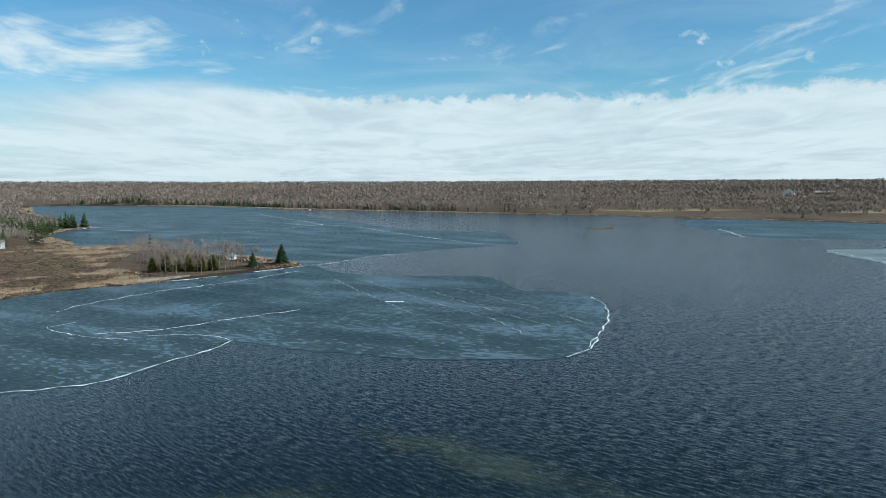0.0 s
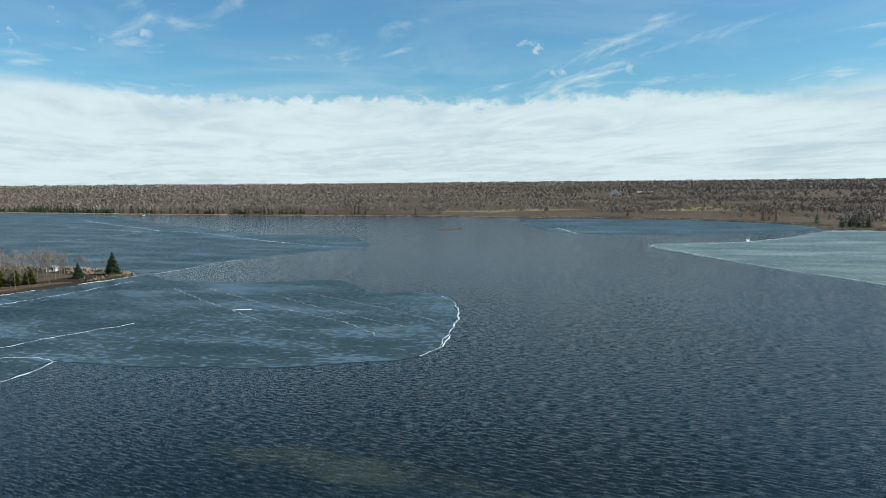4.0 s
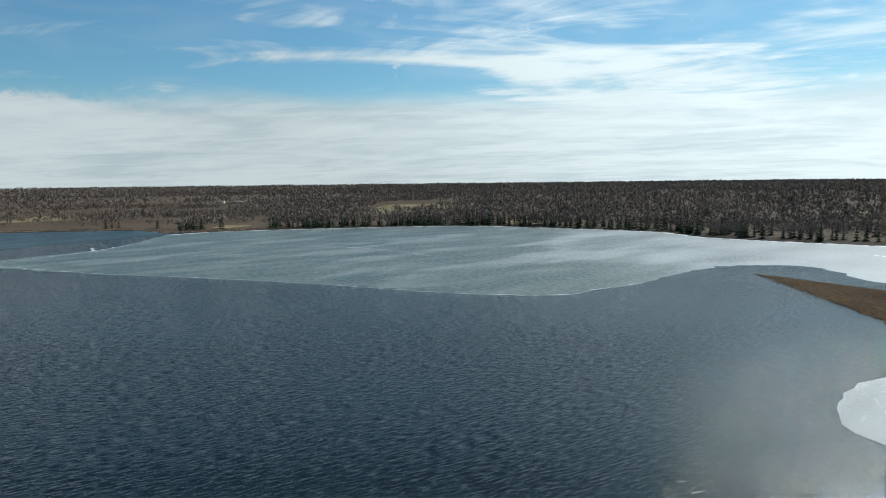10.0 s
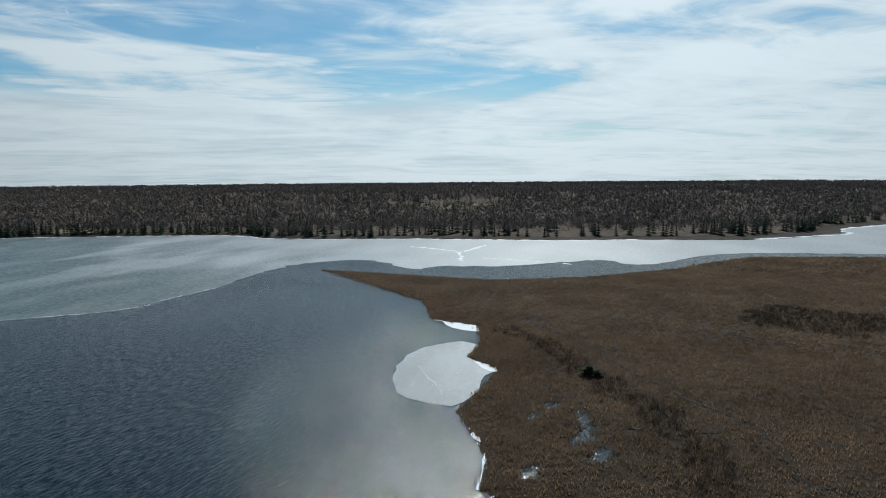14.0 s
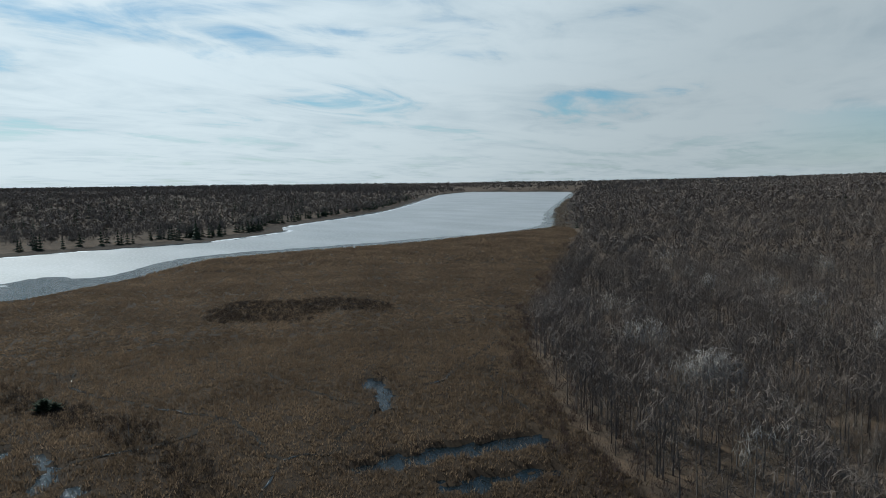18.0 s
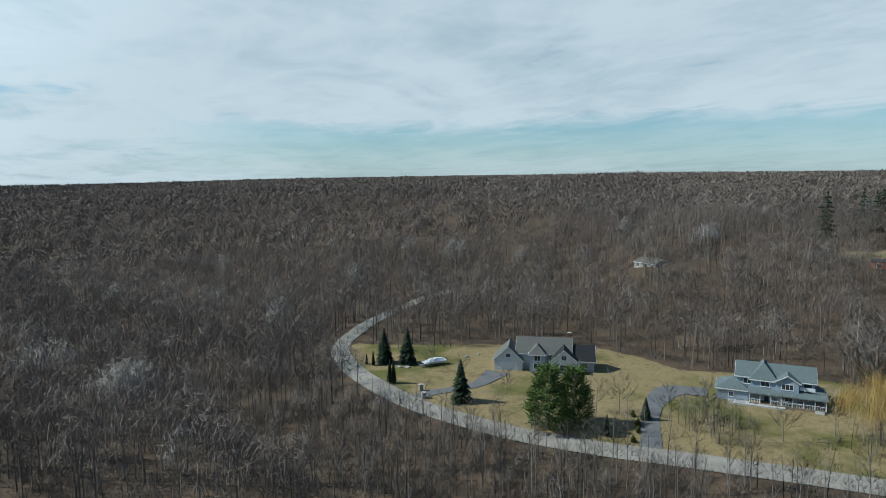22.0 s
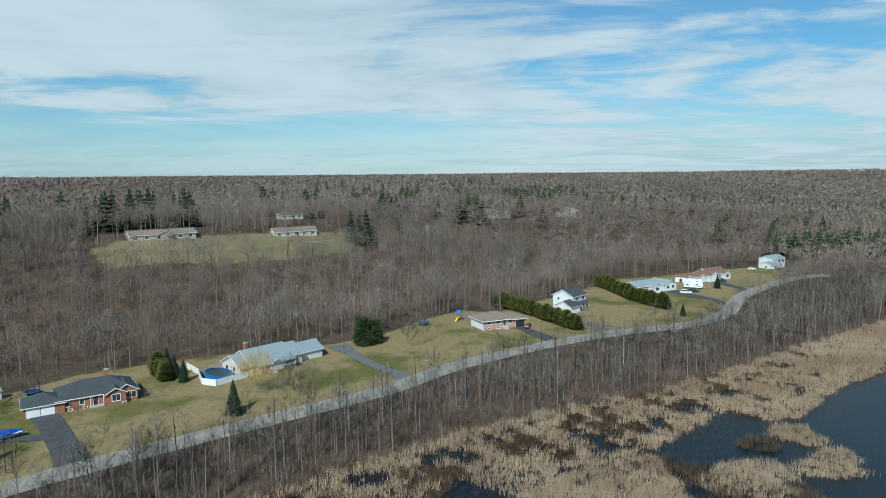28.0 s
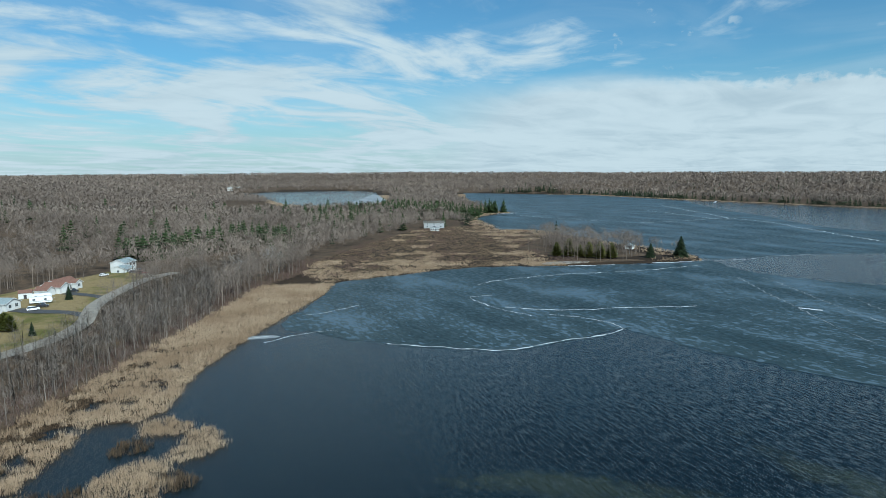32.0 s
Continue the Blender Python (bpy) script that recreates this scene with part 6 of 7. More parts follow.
# the pale bungalow with a blue-grey roof
m, n = between((-275.0, 108.5), (-283.0, 123.5))
h = thing("house", "pale blue-grey bungalow with light roof beside the cedar hedge", "house", m)
block(h, -6, 3.5, 9.5, 12.5, 3.0, BLUE_SIDING, LIGHT_ROOF, "gable_x", 0.4)
block(h, 0.5, 0.6, 6, 6, 3.0, WHITE_SIDING, LIGHT_ROOF, "gable_y", 0.45)
block(h, 8.8, 1.4, 16.8, 10.5, 3.0, WHITE_SIDING, LIGHT_ROOF, "gable_y", 0.42)
window(h, 3.2, 0.6, 1.0, 2.0, 1.4, "front", 3)
window(h, 11, 1.4, 1.0, 1.5, 1.3)
window(h, 14.5, 1.4, 1.0, 1.5, 1.3)
door(h, 7.4, 3.5, 0.3)
steps(h, 6.6, 8.2, 3.5, 0.4)

# the house with rust-brown roofs
m, n = between((-299.5, 142.5), (-310.5, 162.5))
h = thing("house", "white bungalow with rust-brown gabled roofs", "house", m)
block(h, -1.5, 1.8, 4.0, 7.5, 2.7, WHITE_SIDING, RUST_ROOF, "gable_y", 0.5)
block(h, 5, 0, 12, 9, 3.0, WHITE_SIDING, RUST_ROOF, "gable_y", 0.5)
block(h, 9, 2.6, 22.5, 12, 3.0, WHITE_SIDING, RUST_ROOF, "gable_x", 0.5)
block(h, 17, 0.8, 22.0, 6, 3.0, WHITE_SIDING, RUST_ROOF, "gable_y", 0.5)
door(h, 8.5, 0, 0, 4.6, 2.2, "front", DOOR_WHITE, "garage_door", "white garage door")
window(h, 14.5, 2.6, 1.0, 1.8, 1.3)
window(h, 19.5, 0.8, 1.0, 2.0, 1.4, "front", 3)
door(h, 16.2, 2.6, 0.3)

# the white house at the bend
m, n = between((-338.0, 199.0), (-345.5, 212.0))
h = thing("house", "white split-level house with pale grey roof", "house", m)
block(h, 0, 0, 8.5, 8.0, 3.0, WHITE_SIDING, LIGHT_ROOF, "gable_x", 0.4)
block(h, 5.5, 3.0, 17.0, 11.5, 5.6, WHITE_SIDING, LIGHT_ROOF, "gable_x", 0.4)
window(h, 2.5, 0, 1.0, 1.5, 1.2)
door(h, 6.4, 0, 0, 2.5, 2.1, "front", DOOR_WHITE, "garage_door", "white garage door")
window(h, 11, 3, 3.6, 1.6, 1.2)
window(h, 14.8, 3, 3.6, 1.6, 1.2)
window(h, 0, 4.0, 1.0, 1.2, 1.2, "left")
part("deck", box(17.0, 5, 2.2, 20.0, 10, 2.4), WOOD, h, "wooden deck on posts")
for y in (5.1, 9.8):
    part("post", box(19.8, y, -0.5, 19.95, y + 0.15, 3.3), WOOD, h)


# ---- houses farther off ----
def far_house(left, right, deep, tall, walls, roof, label, style="gable_x", wins=4, pitch=0.42, wing=None):
    m, n = between(left, right)
    h = thing("house", label, "house", m, "houses farther off")
    block(h, 0, 0, n, deep, tall, walls, roof, style, pitch)
    if wing:
        block(h, n * wing[0], -1.6, n * wing[1], deep * 0.6, tall, walls, roof, "gable_y", 0.45)
    for k in range(wins):
        x = n * (k + 0.5) / wins
        y = -1.6 if wing and wing[0] * n < x < wing[1] * n else 0
        window(h, x, y, 1.0, 1.5, 1.3)
        if tall > 4.5:
            window(h, x, y, 3.7, 1.3, 1.2)
    door(h, n * 0.5 + 1.0, 0, 0.2)
    return h


far_house((-297, -120.5), (-312.3, -96.3), 9, 3.0, BEIGE_SIDING, BROWN_ROOF, "long beige ranch house with brown roof on the hill", wins=6, wing=(0.4, 0.62))
far_house((-333.5, -64), (-344, -44.5), 9, 2.9, CREAM_SIDING, BROWN_ROOF, "cream ranch house with brown roof on the hill", wins=5)
far_house((-160.5, -240), (-163, -229), 8, 2.9, BEIGE_SIDING, TAUPE_ROOF, "beige house half hidden in the bare woods", wins=3)
far_house((-486, 64), (-494, 82), 10, 5.4, BEIGE_SIDING, BROWN_ROOF, "beige two-storey house among the trees", wins=4)
far_house((-531, 134), (-541, 149), 10, 5.4, CREAM_SIDING, BROWN_ROOF, "tan two-storey house with brown gable", "gable_y", 3)
far_house((-270, -196), (-277.5, -176), 8, 2.8, BEIGE_SIDING, BROWN_ROOF, "tan cottage among the hilltop spruces", wins=4)
far_house((-411, -75), (-418, -62), 8, 2.8, WHITE_SIDING, TAUPE_ROOF, "small white house behind the hill", wins=3)
far_house((-846, 484), (-858, 500), 9, 5.4, WHITE_SIDING, RUST_ROOF, "white house among far trees", wins=3)
far_house((-880, -16), (-884, 4), 9, 3.0, WHITE_SIDING, TAUPE_ROOF, "white house on the far hill", wins=4)
far_house((-1012, 148), (-1018, 170), 10, 5.2, WHITE_SIDING, BROWN_ROOF, "large white house on the far hill", wins=4)
far_house((-350, 509), (-343, 513.5), 5, 2.4, WHITE_SIDING, LIGHT_ROOF, "white mobile home at the edge of the marsh", wins=4, pitch=0.2)
far_house((-372, 530), (-356, 542), 9, 5.2, GREY_SIDING, TAUPE_ROOF, "grey house among bare shoreline trees", wins=3)
far_house((-147, 457), (-141.5, 457), 5, 2.6, WHITE_SIDING, LIGHT_ROOF, "small white cottage on the wooded point", "gable_y", 1)
far_house((780, 1472), (800, 1460), 12, 6.5, WHITE_SIDING, TAUPE_ROOF, "white farmhouse across the lake", "gable_y", 2, 0.9)
far_house((858, 1478), (892, 1462), 14, 5.0, RED_BRICK, LIGHT_ROOF, "long red barn across the lake", "gable_x", 3)
far_house((1096, 996), (1104, 978), 10, 4.0, WHITE_SIDING, BROWN_ROOF, "white farmhouse behind the far field", wins=2)
far_house((1120, 962), (1132, 940), 10, 3.4, WHITE_SIDING, LIGHT_ROOF, "low white house behind the far field", wins=3)
far_house((826, 297), (834, 284), 12, 6.0, GREY_SIDING, BLACK_ROOF, "dark gabled boathouse with pale front by the ice", "gable_y", 2, 0.95)
for k, (fx, fy) in enumerate(((-1760, 1400), (-1730, 1375), (-1700, 1352), (-1800, 1440), (-1660, 1320), (-1840, 1500), (-1620, 1290))):
    far_house((fx, fy), (fx + 11, fy + 12), 10, 4.6, WHITE_SIDING if k % 3 else CREAM_SIDING, (TAUPE_ROOF, BROWN_ROOF, LIGHT_ROOF)[k % 3], "small white lake house on the distant shore", "gable_y" if k % 2 else "gable_x", 2)

# ---- drives and yards ----
def drive(line, width, material, label):
    structure("driveway", ribbon("driveway", line, width, 0.13, material, 2.0, 0.03), label)


drive([(-37, -146), (-43, -148.5), (-49, -149.0), (-56, -151), (-65, -159)], (4.0, 3.4, 3.4, 4.5, 7.5), WORN_ASPHALT, "grey asphalt drive to the gabled garage")
drive([(-72, -101), (-77, -108), (-83, -117), (-90, -125), (-99, -131), (-106, -127)], (4.5, 3.8, 3.8, 4.5, 7.0, 6.0), WORN_ASPHALT, "pale grey asphalt drive widening beside the house")
drive([(-117, -59), (-128, -67), (-138, -74), (-146.5, -80.5)], (7.5, 5.4, 5.2, 5.6), ASPHALT, "dark asphalt drive to the double garage")
drive([(-133, -72), (-133, -77), (-132.5, -82)], (3.0, 3.5, 3.0), ASPHALT, "short dark asphalt boat stand")
drive([(-165, 1.5), (-172, -4), (-182, -11), (-192, -16), (-201, -21)], (6.0, 3.6, 3.4, 4.2, 7.0), WORN_ASPHALT, "grey asphalt drive beside the long house")
drive([(-198, 48), (-207, 44), (-219, 39.5)], (6.0, 4.4, 4.6), ASPHALT, "dark asphalt drive to the carport")
drive([(-205, 70), (-217, 66), (-229, 62), (-238, 65)], (5.0, 3.6, 4.0, 6.0), WORN_ASPHALT, "grey drive to the white garage")
drive([(-244, 129), (-256, 128), (-270, 122), (-281, 119)], (6.0, 5.0, 7.0, 6.0), ASPHALT, "dark asphalt drive with parked cars")
drive([(-276, 153), (-286, 152), (-301, 149)], (5.0, 4.5, 6.0), ASPHALT, "dark asphalt drive to the rust-roofed house")
drive([(-316, 202), (-326, 203), (-338, 203)], (5.0, 4.5, 5.0), GRAVEL, "gravel drive to the white house")
structure("boat_ramp", sheet("boat_ramp", [(-166, 360), (-158, 372), (-146, 381), (-144, 377), (-153, 366), (-161, 356)], 0.75, GRAVEL, 0.4, 2.0, 4, 0.6), "grey gravel landing at the water's edge", "landing")


# ---- vehicles ----
def paint(name, c, rough=0.3):
    s = Shade(name, rough, 0.0, 0.5)
    s.colour(s.mix(s.ramp(s.noise(1.5, 4), 0.35, 0.7, 0.0, 0.3), c, tuple(v * 0.7 + 0.02 for v in c)))
    return s.m


CAR_WHITE, CAR_RED, CAR_BLACK, CAR_GREY = paint("white_car_paint", (0.75, 0.75, 0.76)), paint("red_car_paint", (0.22, 0.02, 0.03)), paint("black_car_paint", (0.02, 0.02, 0.024)), paint("grey_car_paint", (0.2, 0.21, 0.22))
LAMP_RED, LAMP_CLEAR = paint("red_lamp", (0.3, 0.02, 0.02), 0.2), paint("clear_lamp", (0.6, 0.6, 0.6), 0.15)


def disc(bm, x, y, z, r, w, n=14):
    """A wheel-shaped disc across y."""
    rings = []
    for dy, k in ((-w / 2, 0.9), (-w / 2 + 0.04, 1.0), (w / 2 - 0.04, 1.0), (w / 2, 0.9)):
        rings.append([bm.verts.new((x + r * k * math.cos(2 * math.pi * i / n), y + dy, z + r * k * math.sin(2 * math.pi * i / n))) for i in range(n)])
    for a, b in zip(rings, rings[1:]):
        for i in range(n):
            bm.faces.new((a[i], a[(i + 1) % n], b[(i + 1) % n], b[i]))
    bm.faces.new(rings[0]), bm.faces.new(rings[-1][::-1])


def wheel(parent, x, y, r=0.33):
    bm = bmesh.new()
    disc(bm, x, y, r, r, 0.22)
    t = part("wheel", bm, BLACK, parent)
    bm = bmesh.new()
    disc(bm, x, y + (0.02 if y > 0 else -0.02), r, r * 0.6, 0.22, 10)
    part("rim", bm, METAL, t)


def loft(profile, w_low, w_high):
    """A car shell: a side profile (x, z) drawn in toward the top."""
    zs = [z for _, z in profile]
    lo, hi = min(zs), max(zs)
    bm = bmesh.new()
    sides = []
    for s in (-1, 1):
        sides.append([bm.verts.new((x, s * (w_low + (w_high - w_low) * (z - lo) / (hi - lo)) / 2, z)) for x, z in profile])
    bm.faces.new(sides[0]), bm.faces.new(sides[1][::-1])
    for i in range(len(profile)):
        j = (i + 1) % len(profile)
        bm.faces.new((sides[0][i], sides[0][j], sides[1][j], sides[1][i]))
    return bm


def car(x, y, turn, mat, label, kind="suv"):
    c = thing("car", label, "car", pose(x, y, float(height(x, y)) + 0.17, 0, 0, turn), "parked cars")
    tall = 1.68 if kind == "suv" else 1.45
    part("body", loft([(-2.25, 0.3), (-2.3, 0.75), (-2.2, 0.98), (1.1, 1.0), (2.1, 0.86), (2.25, 0.62), (2.2, 0.3)], 1.82, 1.7), mat, c)
    if kind == "truck":
        cab = part("cab", loft([(-0.4, 0.98), (-0.3, 1.7), (0.7, 1.75), (1.3, 1.0)], 1.68, 1.4), GLASS, c)
        part("cab_roof", box(-0.3, -0.68, 1.7, 0.7, 0.68, 1.79, 0.03), mat, cab)
        part("bed", box(-2.2, -0.72, 0.97, -0.6, 0.72, 1.02), BLACK, c)
    else:
        cab = part("cabin", loft([(-2.1, 0.97), (-1.85, tall - 0.08), (0.2, tall - 0.06), (1.15, 0.99)], 1.66, 1.34), GLASS, c)
        part("cabin_roof", box(-1.8, -0.66, tall - 0.12, 0.22, 0.66, tall, 0.04), mat, cab)
    for wx in (-1.4, 1.4):
        for wy in (-0.82, 0.82):
            wheel(c, wx, wy)
    for s in (-1, 1):
        part("headlight", box(2.1, s * 0.7 - 0.16, 0.62, 2.26, s * 0.7 + 0.16, 0.76), LAMP_CLEAR, c)
        part("tail_light", box(-2.33, s * 0.74 - 0.1, 0.72, -2.24, s * 0.74 + 0.1, 0.92), LAMP_RED, c)
    part("bumper", box(-2.36, -0.8, 0.3, -2.2, 0.8, 0.5, 0.03), BLACK, c)
    return c


car(-273, 122.2, 70, CAR_WHITE, "white crossover parked on the dark drive")
car(-277, 127.5, 60, CAR_BLACK, "black pickup parked on the dark drive", "truck")
car(-217.8, 42.2, 160, CAR_RED, "dark red saloon parked beside the carport", "saloon")
car(-301, 152, 60, CAR_BLACK, "black pickup parked by the rust-roofed house", "truck")
car(-306, 143, 60, CAR_RED, "dark red car parked beside the camper", "saloon")
car(-333, 201, 60, CAR_BLACK, "black car parked by the white house", "saloon")
car(-328, 203, 60, CAR_RED, "red car parked by the white house", "saloon")
car(-336, 186, 100, CAR_WHITE, "white car parked on the grass", "saloon")


def camper(x, y, turn, long, label):
    c = thing("camper", label, "camper", pose(x, y, float(height(x, y)) + 0.1, 0, 0, turn), "white campers")
    h = long / 2
    part("body", loft([(-h, 0.6), (-h, 2.9), (h - 0.5, 3.0), (h, 2.4), (h + 0.1, 1.2), (h - 0.3, 0.6)], 2.4, 2.3), CAR_WHITE, c)
    part("stripe", box(-h + 0.1, -1.215, 1.1, h - 0.3, 1.215, 1.3), CAR_GREY, c)
    for s in (-1, 1):
        for k in (-0.3, 0.2):
            part("side_window", box(long * k - 0.5, s * 1.2 - 0.03, 1.6, long * k + 0.5, s * 1.2 + 0.03, 2.2), GLASS, c)
    for wx in (-0.5, 0.35):
        for wy in (-1.05, 1.05):
            wheel(c, wx, wy, 0.36)
    part("hitch", box(h, -0.06, 0.5, h + 1.2, 0.06, 0.6), METAL, c)


camper(-285.5, 131, 62, 8.0, "white travel trailer parked beside the bungalow")
camper(-293, 135, 62, 7.0, "second white travel trailer with a covered roof")

# ---- boats under covers ----
TARP = plain("blue_tarpaulin", (0.008, 0.06, 0.34), (0.015, 0.1, 0.5), 1.2, 0.45, 0.3, fine=3.0)
SHRINK = plain("white_boat_cover", (0.6, 0.6, 0.62), (0.78, 0.78, 0.8), 1.2, 0.4, 0.3, fine=3.0)


def boat(x, y, turn, long, cover, label):
    b = thing("covered_boat", label, "boat", pose(x, y, float(height(x, y)) + 0.15, 0, 0, turn))
    bm = bmesh.new()
    rings = []
    for s in np.linspace(0, 1, 11):
        w = 1.15 * min(1.0, (1 - s) * 2.6 + 0.03) ** 0.7
        top = 1.45 + 0.55 * math.sin(math.pi * min(1, s * 1.15)) ** 0.8
        prof = [(-w, 0.95), (-w * 1.02, 1.15), (-w * 0.55, top - 0.12), (0, top), (w * 0.55, top - 0.12), (w * 1.02, 1.15), (w, 0.95)]
        rings.append([bm.verts.new((long * (s - 0.5), py, pz)) for py, pz in prof])
    for a, c in zip(rings, rings[1:]):
        for i in range(6):
            bm.faces.new((a[i], a[i + 1], c[i + 1], c[i]))
    bm.faces.new(rings[0]), bm.faces.new(rings[-1][::-1])
    part("cover", bm, cover, b)
    part("hull", loft([(-long / 2, 0.5), (-long / 2, 1.0), (long / 2, 1.05), (long * 0.35, 0.55)], 1.5, 2.1), SHRINK, b)
    part("trailer_frame", box(-long / 2, -0.5, 0.38, long / 2 + 0.9, 0.5, 0.5), METAL, b)
    for wy in (-0.95, 0.95):
        wheel(b, -0.6, wy, 0.3)
    part("motor", box(-long / 2 - 0.5, -0.2, 0.5, -long / 2, 0.2, 1.4, 0.06), BLACK, b)


boat(-132.5, -81, 135, 6.4, TARP, "boat under a bright blue tarpaulin on its trailer")
boat(-50.5, -171, 10, 7.0, SHRINK, "boat under a crumpled white cover on the lawn")

# ---- pool and white fence ----
POOL_BLUE = plain("pool_liner", (0.02, 0.12, 0.35), (0.03, 0.17, 0.45), 1.0, 0.35)
POOL_COVER = plain("dark_pool_cover", (0.012, 0.025, 0.03), (0.03, 0.045, 0.05), 0.8, 0.3)
px, py = -171.5, -49.0
pool = thing("swimming_pool", "oval above-ground pool with blue rim and dark winter cover", "pool", at(px, py, 1.0, 40))
for nm, r0, r1, z0, z1, mat in (("wall", 1.0, 1.0, 0.0, 1.25, POOL_BLUE), ("rim", 0.95, 1.06, 1.25, 1.32, POOL_BLUE)):
    bm = bmesh.new()
    ring = [[bm.verts.new((5.2 * r * math.cos(t), 3.0 * r * math.sin(t), z)) for t in np.linspace(0, 2 * math.pi, 40, endpoint=False)] for r, z in ((r0, z0), (r1, z0), (r1, z1), (r0, z1))]
    for a, b in zip(ring, ring[1:] + ring[:1]):
        for i in range(40):
            bm.faces.new((a[i], a[(i + 1) % 40], b[(i + 1) % 40], b[i]))
    bmesh.ops.remove_doubles(bm, verts=bm.verts, dist=1e-4)
    part(nm, bm, mat, pool)
bm = bmesh.new()
bm.faces.new([bm.verts.new((4.94 * math.cos(t), 2.85 * math.sin(t), 1.12)) for t in np.linspace(0, 2 * math.pi, 40, endpoint=False)])
part("cover", bm, POOL_COVER, pool, "sagging dark cover with meltwater")


def fence(points, tall, label):
    """A solid white fence: posts and panels."""
    f = tagged(new("white_fence"), label, "fence")
    for (x0, y0), (x1, y1) in zip(points, points[1:]):
        n = max(1, round(math.hypot(x1 - x0, y1 - y0) / 2.4))
        turn = math.degrees(math.atan2(y1 - y0, x1 - x0))
        for k in range(n):
            s = k / n
            x, y = x0 + (x1 - x0) * s, y0 + (y1 - y0) * s
            step = math.hypot(x1 - x0, y1 - y0) / n
            for nm, bx in (("post", (-0.07, -0.07, -0.2, 0.07, 0.07, tall + 0.12)), ("panel", (0.07, -0.025, 0.05, step - 0.07, 0.025, tall)), ("rail", (0.07, -0.04, tall - 0.1, step - 0.07, 0.04, tall - 0.02))):
                ob = part(nm, box(*bx), TRIM, f)
                ob.matrix_basis = pose(x, y, float(height(x, y)), 0, 0, turn)


fence([(-180.5, -60.0), (-174, -55), (-165.5, -51.5), (-163.5, -47.5), (-170.5, -41.0)], 1.7, "solid white vinyl fence round the pool")
part_deck = thing("pool_deck", "brown wooden deck beside the pool", "deck", at(-178.5, -50, 1.0, 40))
part("boards", box(-3, -2.4, 0, 3, 2.4, 1.1), WOOD, part_deck)
part("rail", box(-3, 2.3, 1.9, 3, 2.4, 2.0), WOOD, part_deck)
for k in range(5):
    part("post", box(-3 + 1.47 * k, 2.3, 1.1, -2.9 + 1.47 * k, 2.4, 1.95), WOOD, part_deck)

# ---- yard trees ----
yard_spruce = tree_thing("spruce_tree", SPRUCE, "dark spruce standing on the lawn", "tree", BARK, NEEDLES, pose(0, 0, 0), "spruces in the yards")
repeat(yard_spruce, [(-38, -178, 0.85), (-44, -175, 0.88), (-48, -140.5, 0.85), (-172, -60.5, 0.55), (-175.5, -63.5, 0.62), (-168.5, -57, 0.5), (-143.5, -38, 0.66),
                     (-230, 102, 0.4), (-81.5, -116.5, 0.42), (-112.6, -76.8, 0.62), (-120.2, -78.5, 0.6), (-285, 142, 0.55)], 1, 1, 21)
COLUMN = conifer(12, 5.5, 0.75, 22, 8, 0.15, 0.6)
column = tree_thing("columnar_cedar", COLUMN, "narrow dark columnar cedar by the lawn", "tree", BARK, NEEDLES, pose(0, 0, 0), "columnar cedars")
repeat(column, [(-35.5, -160, 1.15), (-36.3, -159.3, 1.1), (-33, -178.5, 0.6), (-34.5, -176.5, 0.8), (-69, -111.5, 0.85), (-224.5, 106.5, 0.5), (-179.5, -33.5, 0.55), (-188.0, -26.6, 0.45), (-186.8, -28.0, 0.45), (-189.3, -25.2, 0.45)], 1, 1, 22)
def clumped_pine(seed, tall, spread, clumps):
    """A full-crowned pine: tufts of needles in an uneven ovoid round the trunk."""
    r = np.random.default_rng(seed)
    tv, tf, v, f = [], [], [], []
    stem(tv, tf, [np.array([0, 0, tall * s]) for s in (0, 0.5, 0.95)], [0.26, 0.16, 0.04], 6)
    for _ in range(clumps):
        s = 0.07 + 0.91 * r.random()
        wide = spread * (1.12 - s) ** 0.55 * (0.55 + 0.5 * r.random()) * min(1, 0.55 + 3 * s)
        t = r.uniform(0, 2 * math.pi)
        c = np.array([math.cos(t) * wide, math.sin(t) * wide, tall * s])
        blade(v, f, np.array([0, 0, tall * (s - 0.06)]), c, 0.06, r)
        for _ in range(26):
            a = c + r.normal(0, 0.42, 3)
            d = r.normal(0, 1, 3) + np.array([math.cos(t), math.sin(t), 0.5])
            blade(v, f, a, a + d * (0.5 + 0.35 * r.random()) * 0.8, 0.13, r)
    return (np.array(tv), np.array(tf)), (np.array(v), np.array(f))


pine = tree_thing("white_pine", clumped_pine(31, 13.5, 4.6, 170), "broad bright green pine beside the drive", "tree", BARK, PINE, pose(0, 0, 0), "green pines")
repeat(pine, [(-59.5, -118.5, 1.0), (-66.0, -119.5, 0.9)], 1, 1, 23)
bushy = tree_thing("spruce_tree", clumped_pine(33, 8.6, 3.0, 120), "broad dark green spruce beside the drive", "tree", BARK, PINE_DARK, pose(0, 0, 0), "broad spruces")
repeat(bushy, [(-200.5, -12.5, 1.0), (-203, -9.5, 0.85)], 1, 1, 30)
cone = tree_thing("clipped_shrub", conifer(14, 1.6, 0.7, 8, 8, 0.12, 0.5), "small rounded olive evergreen shrub", "shrub", BARK, CEDAR, pose(0, 0, 0), "clipped yard shrubs")
repeat(cone, [(-78, -114, 1.1), (-72.5, -107.5, 1.0), (-76, -111, 0.9), (-80, -119, 1.0), (-180.5, -37.0, 1.6), (-177.5, -39.0, 1.2)], 1, 1, 24)
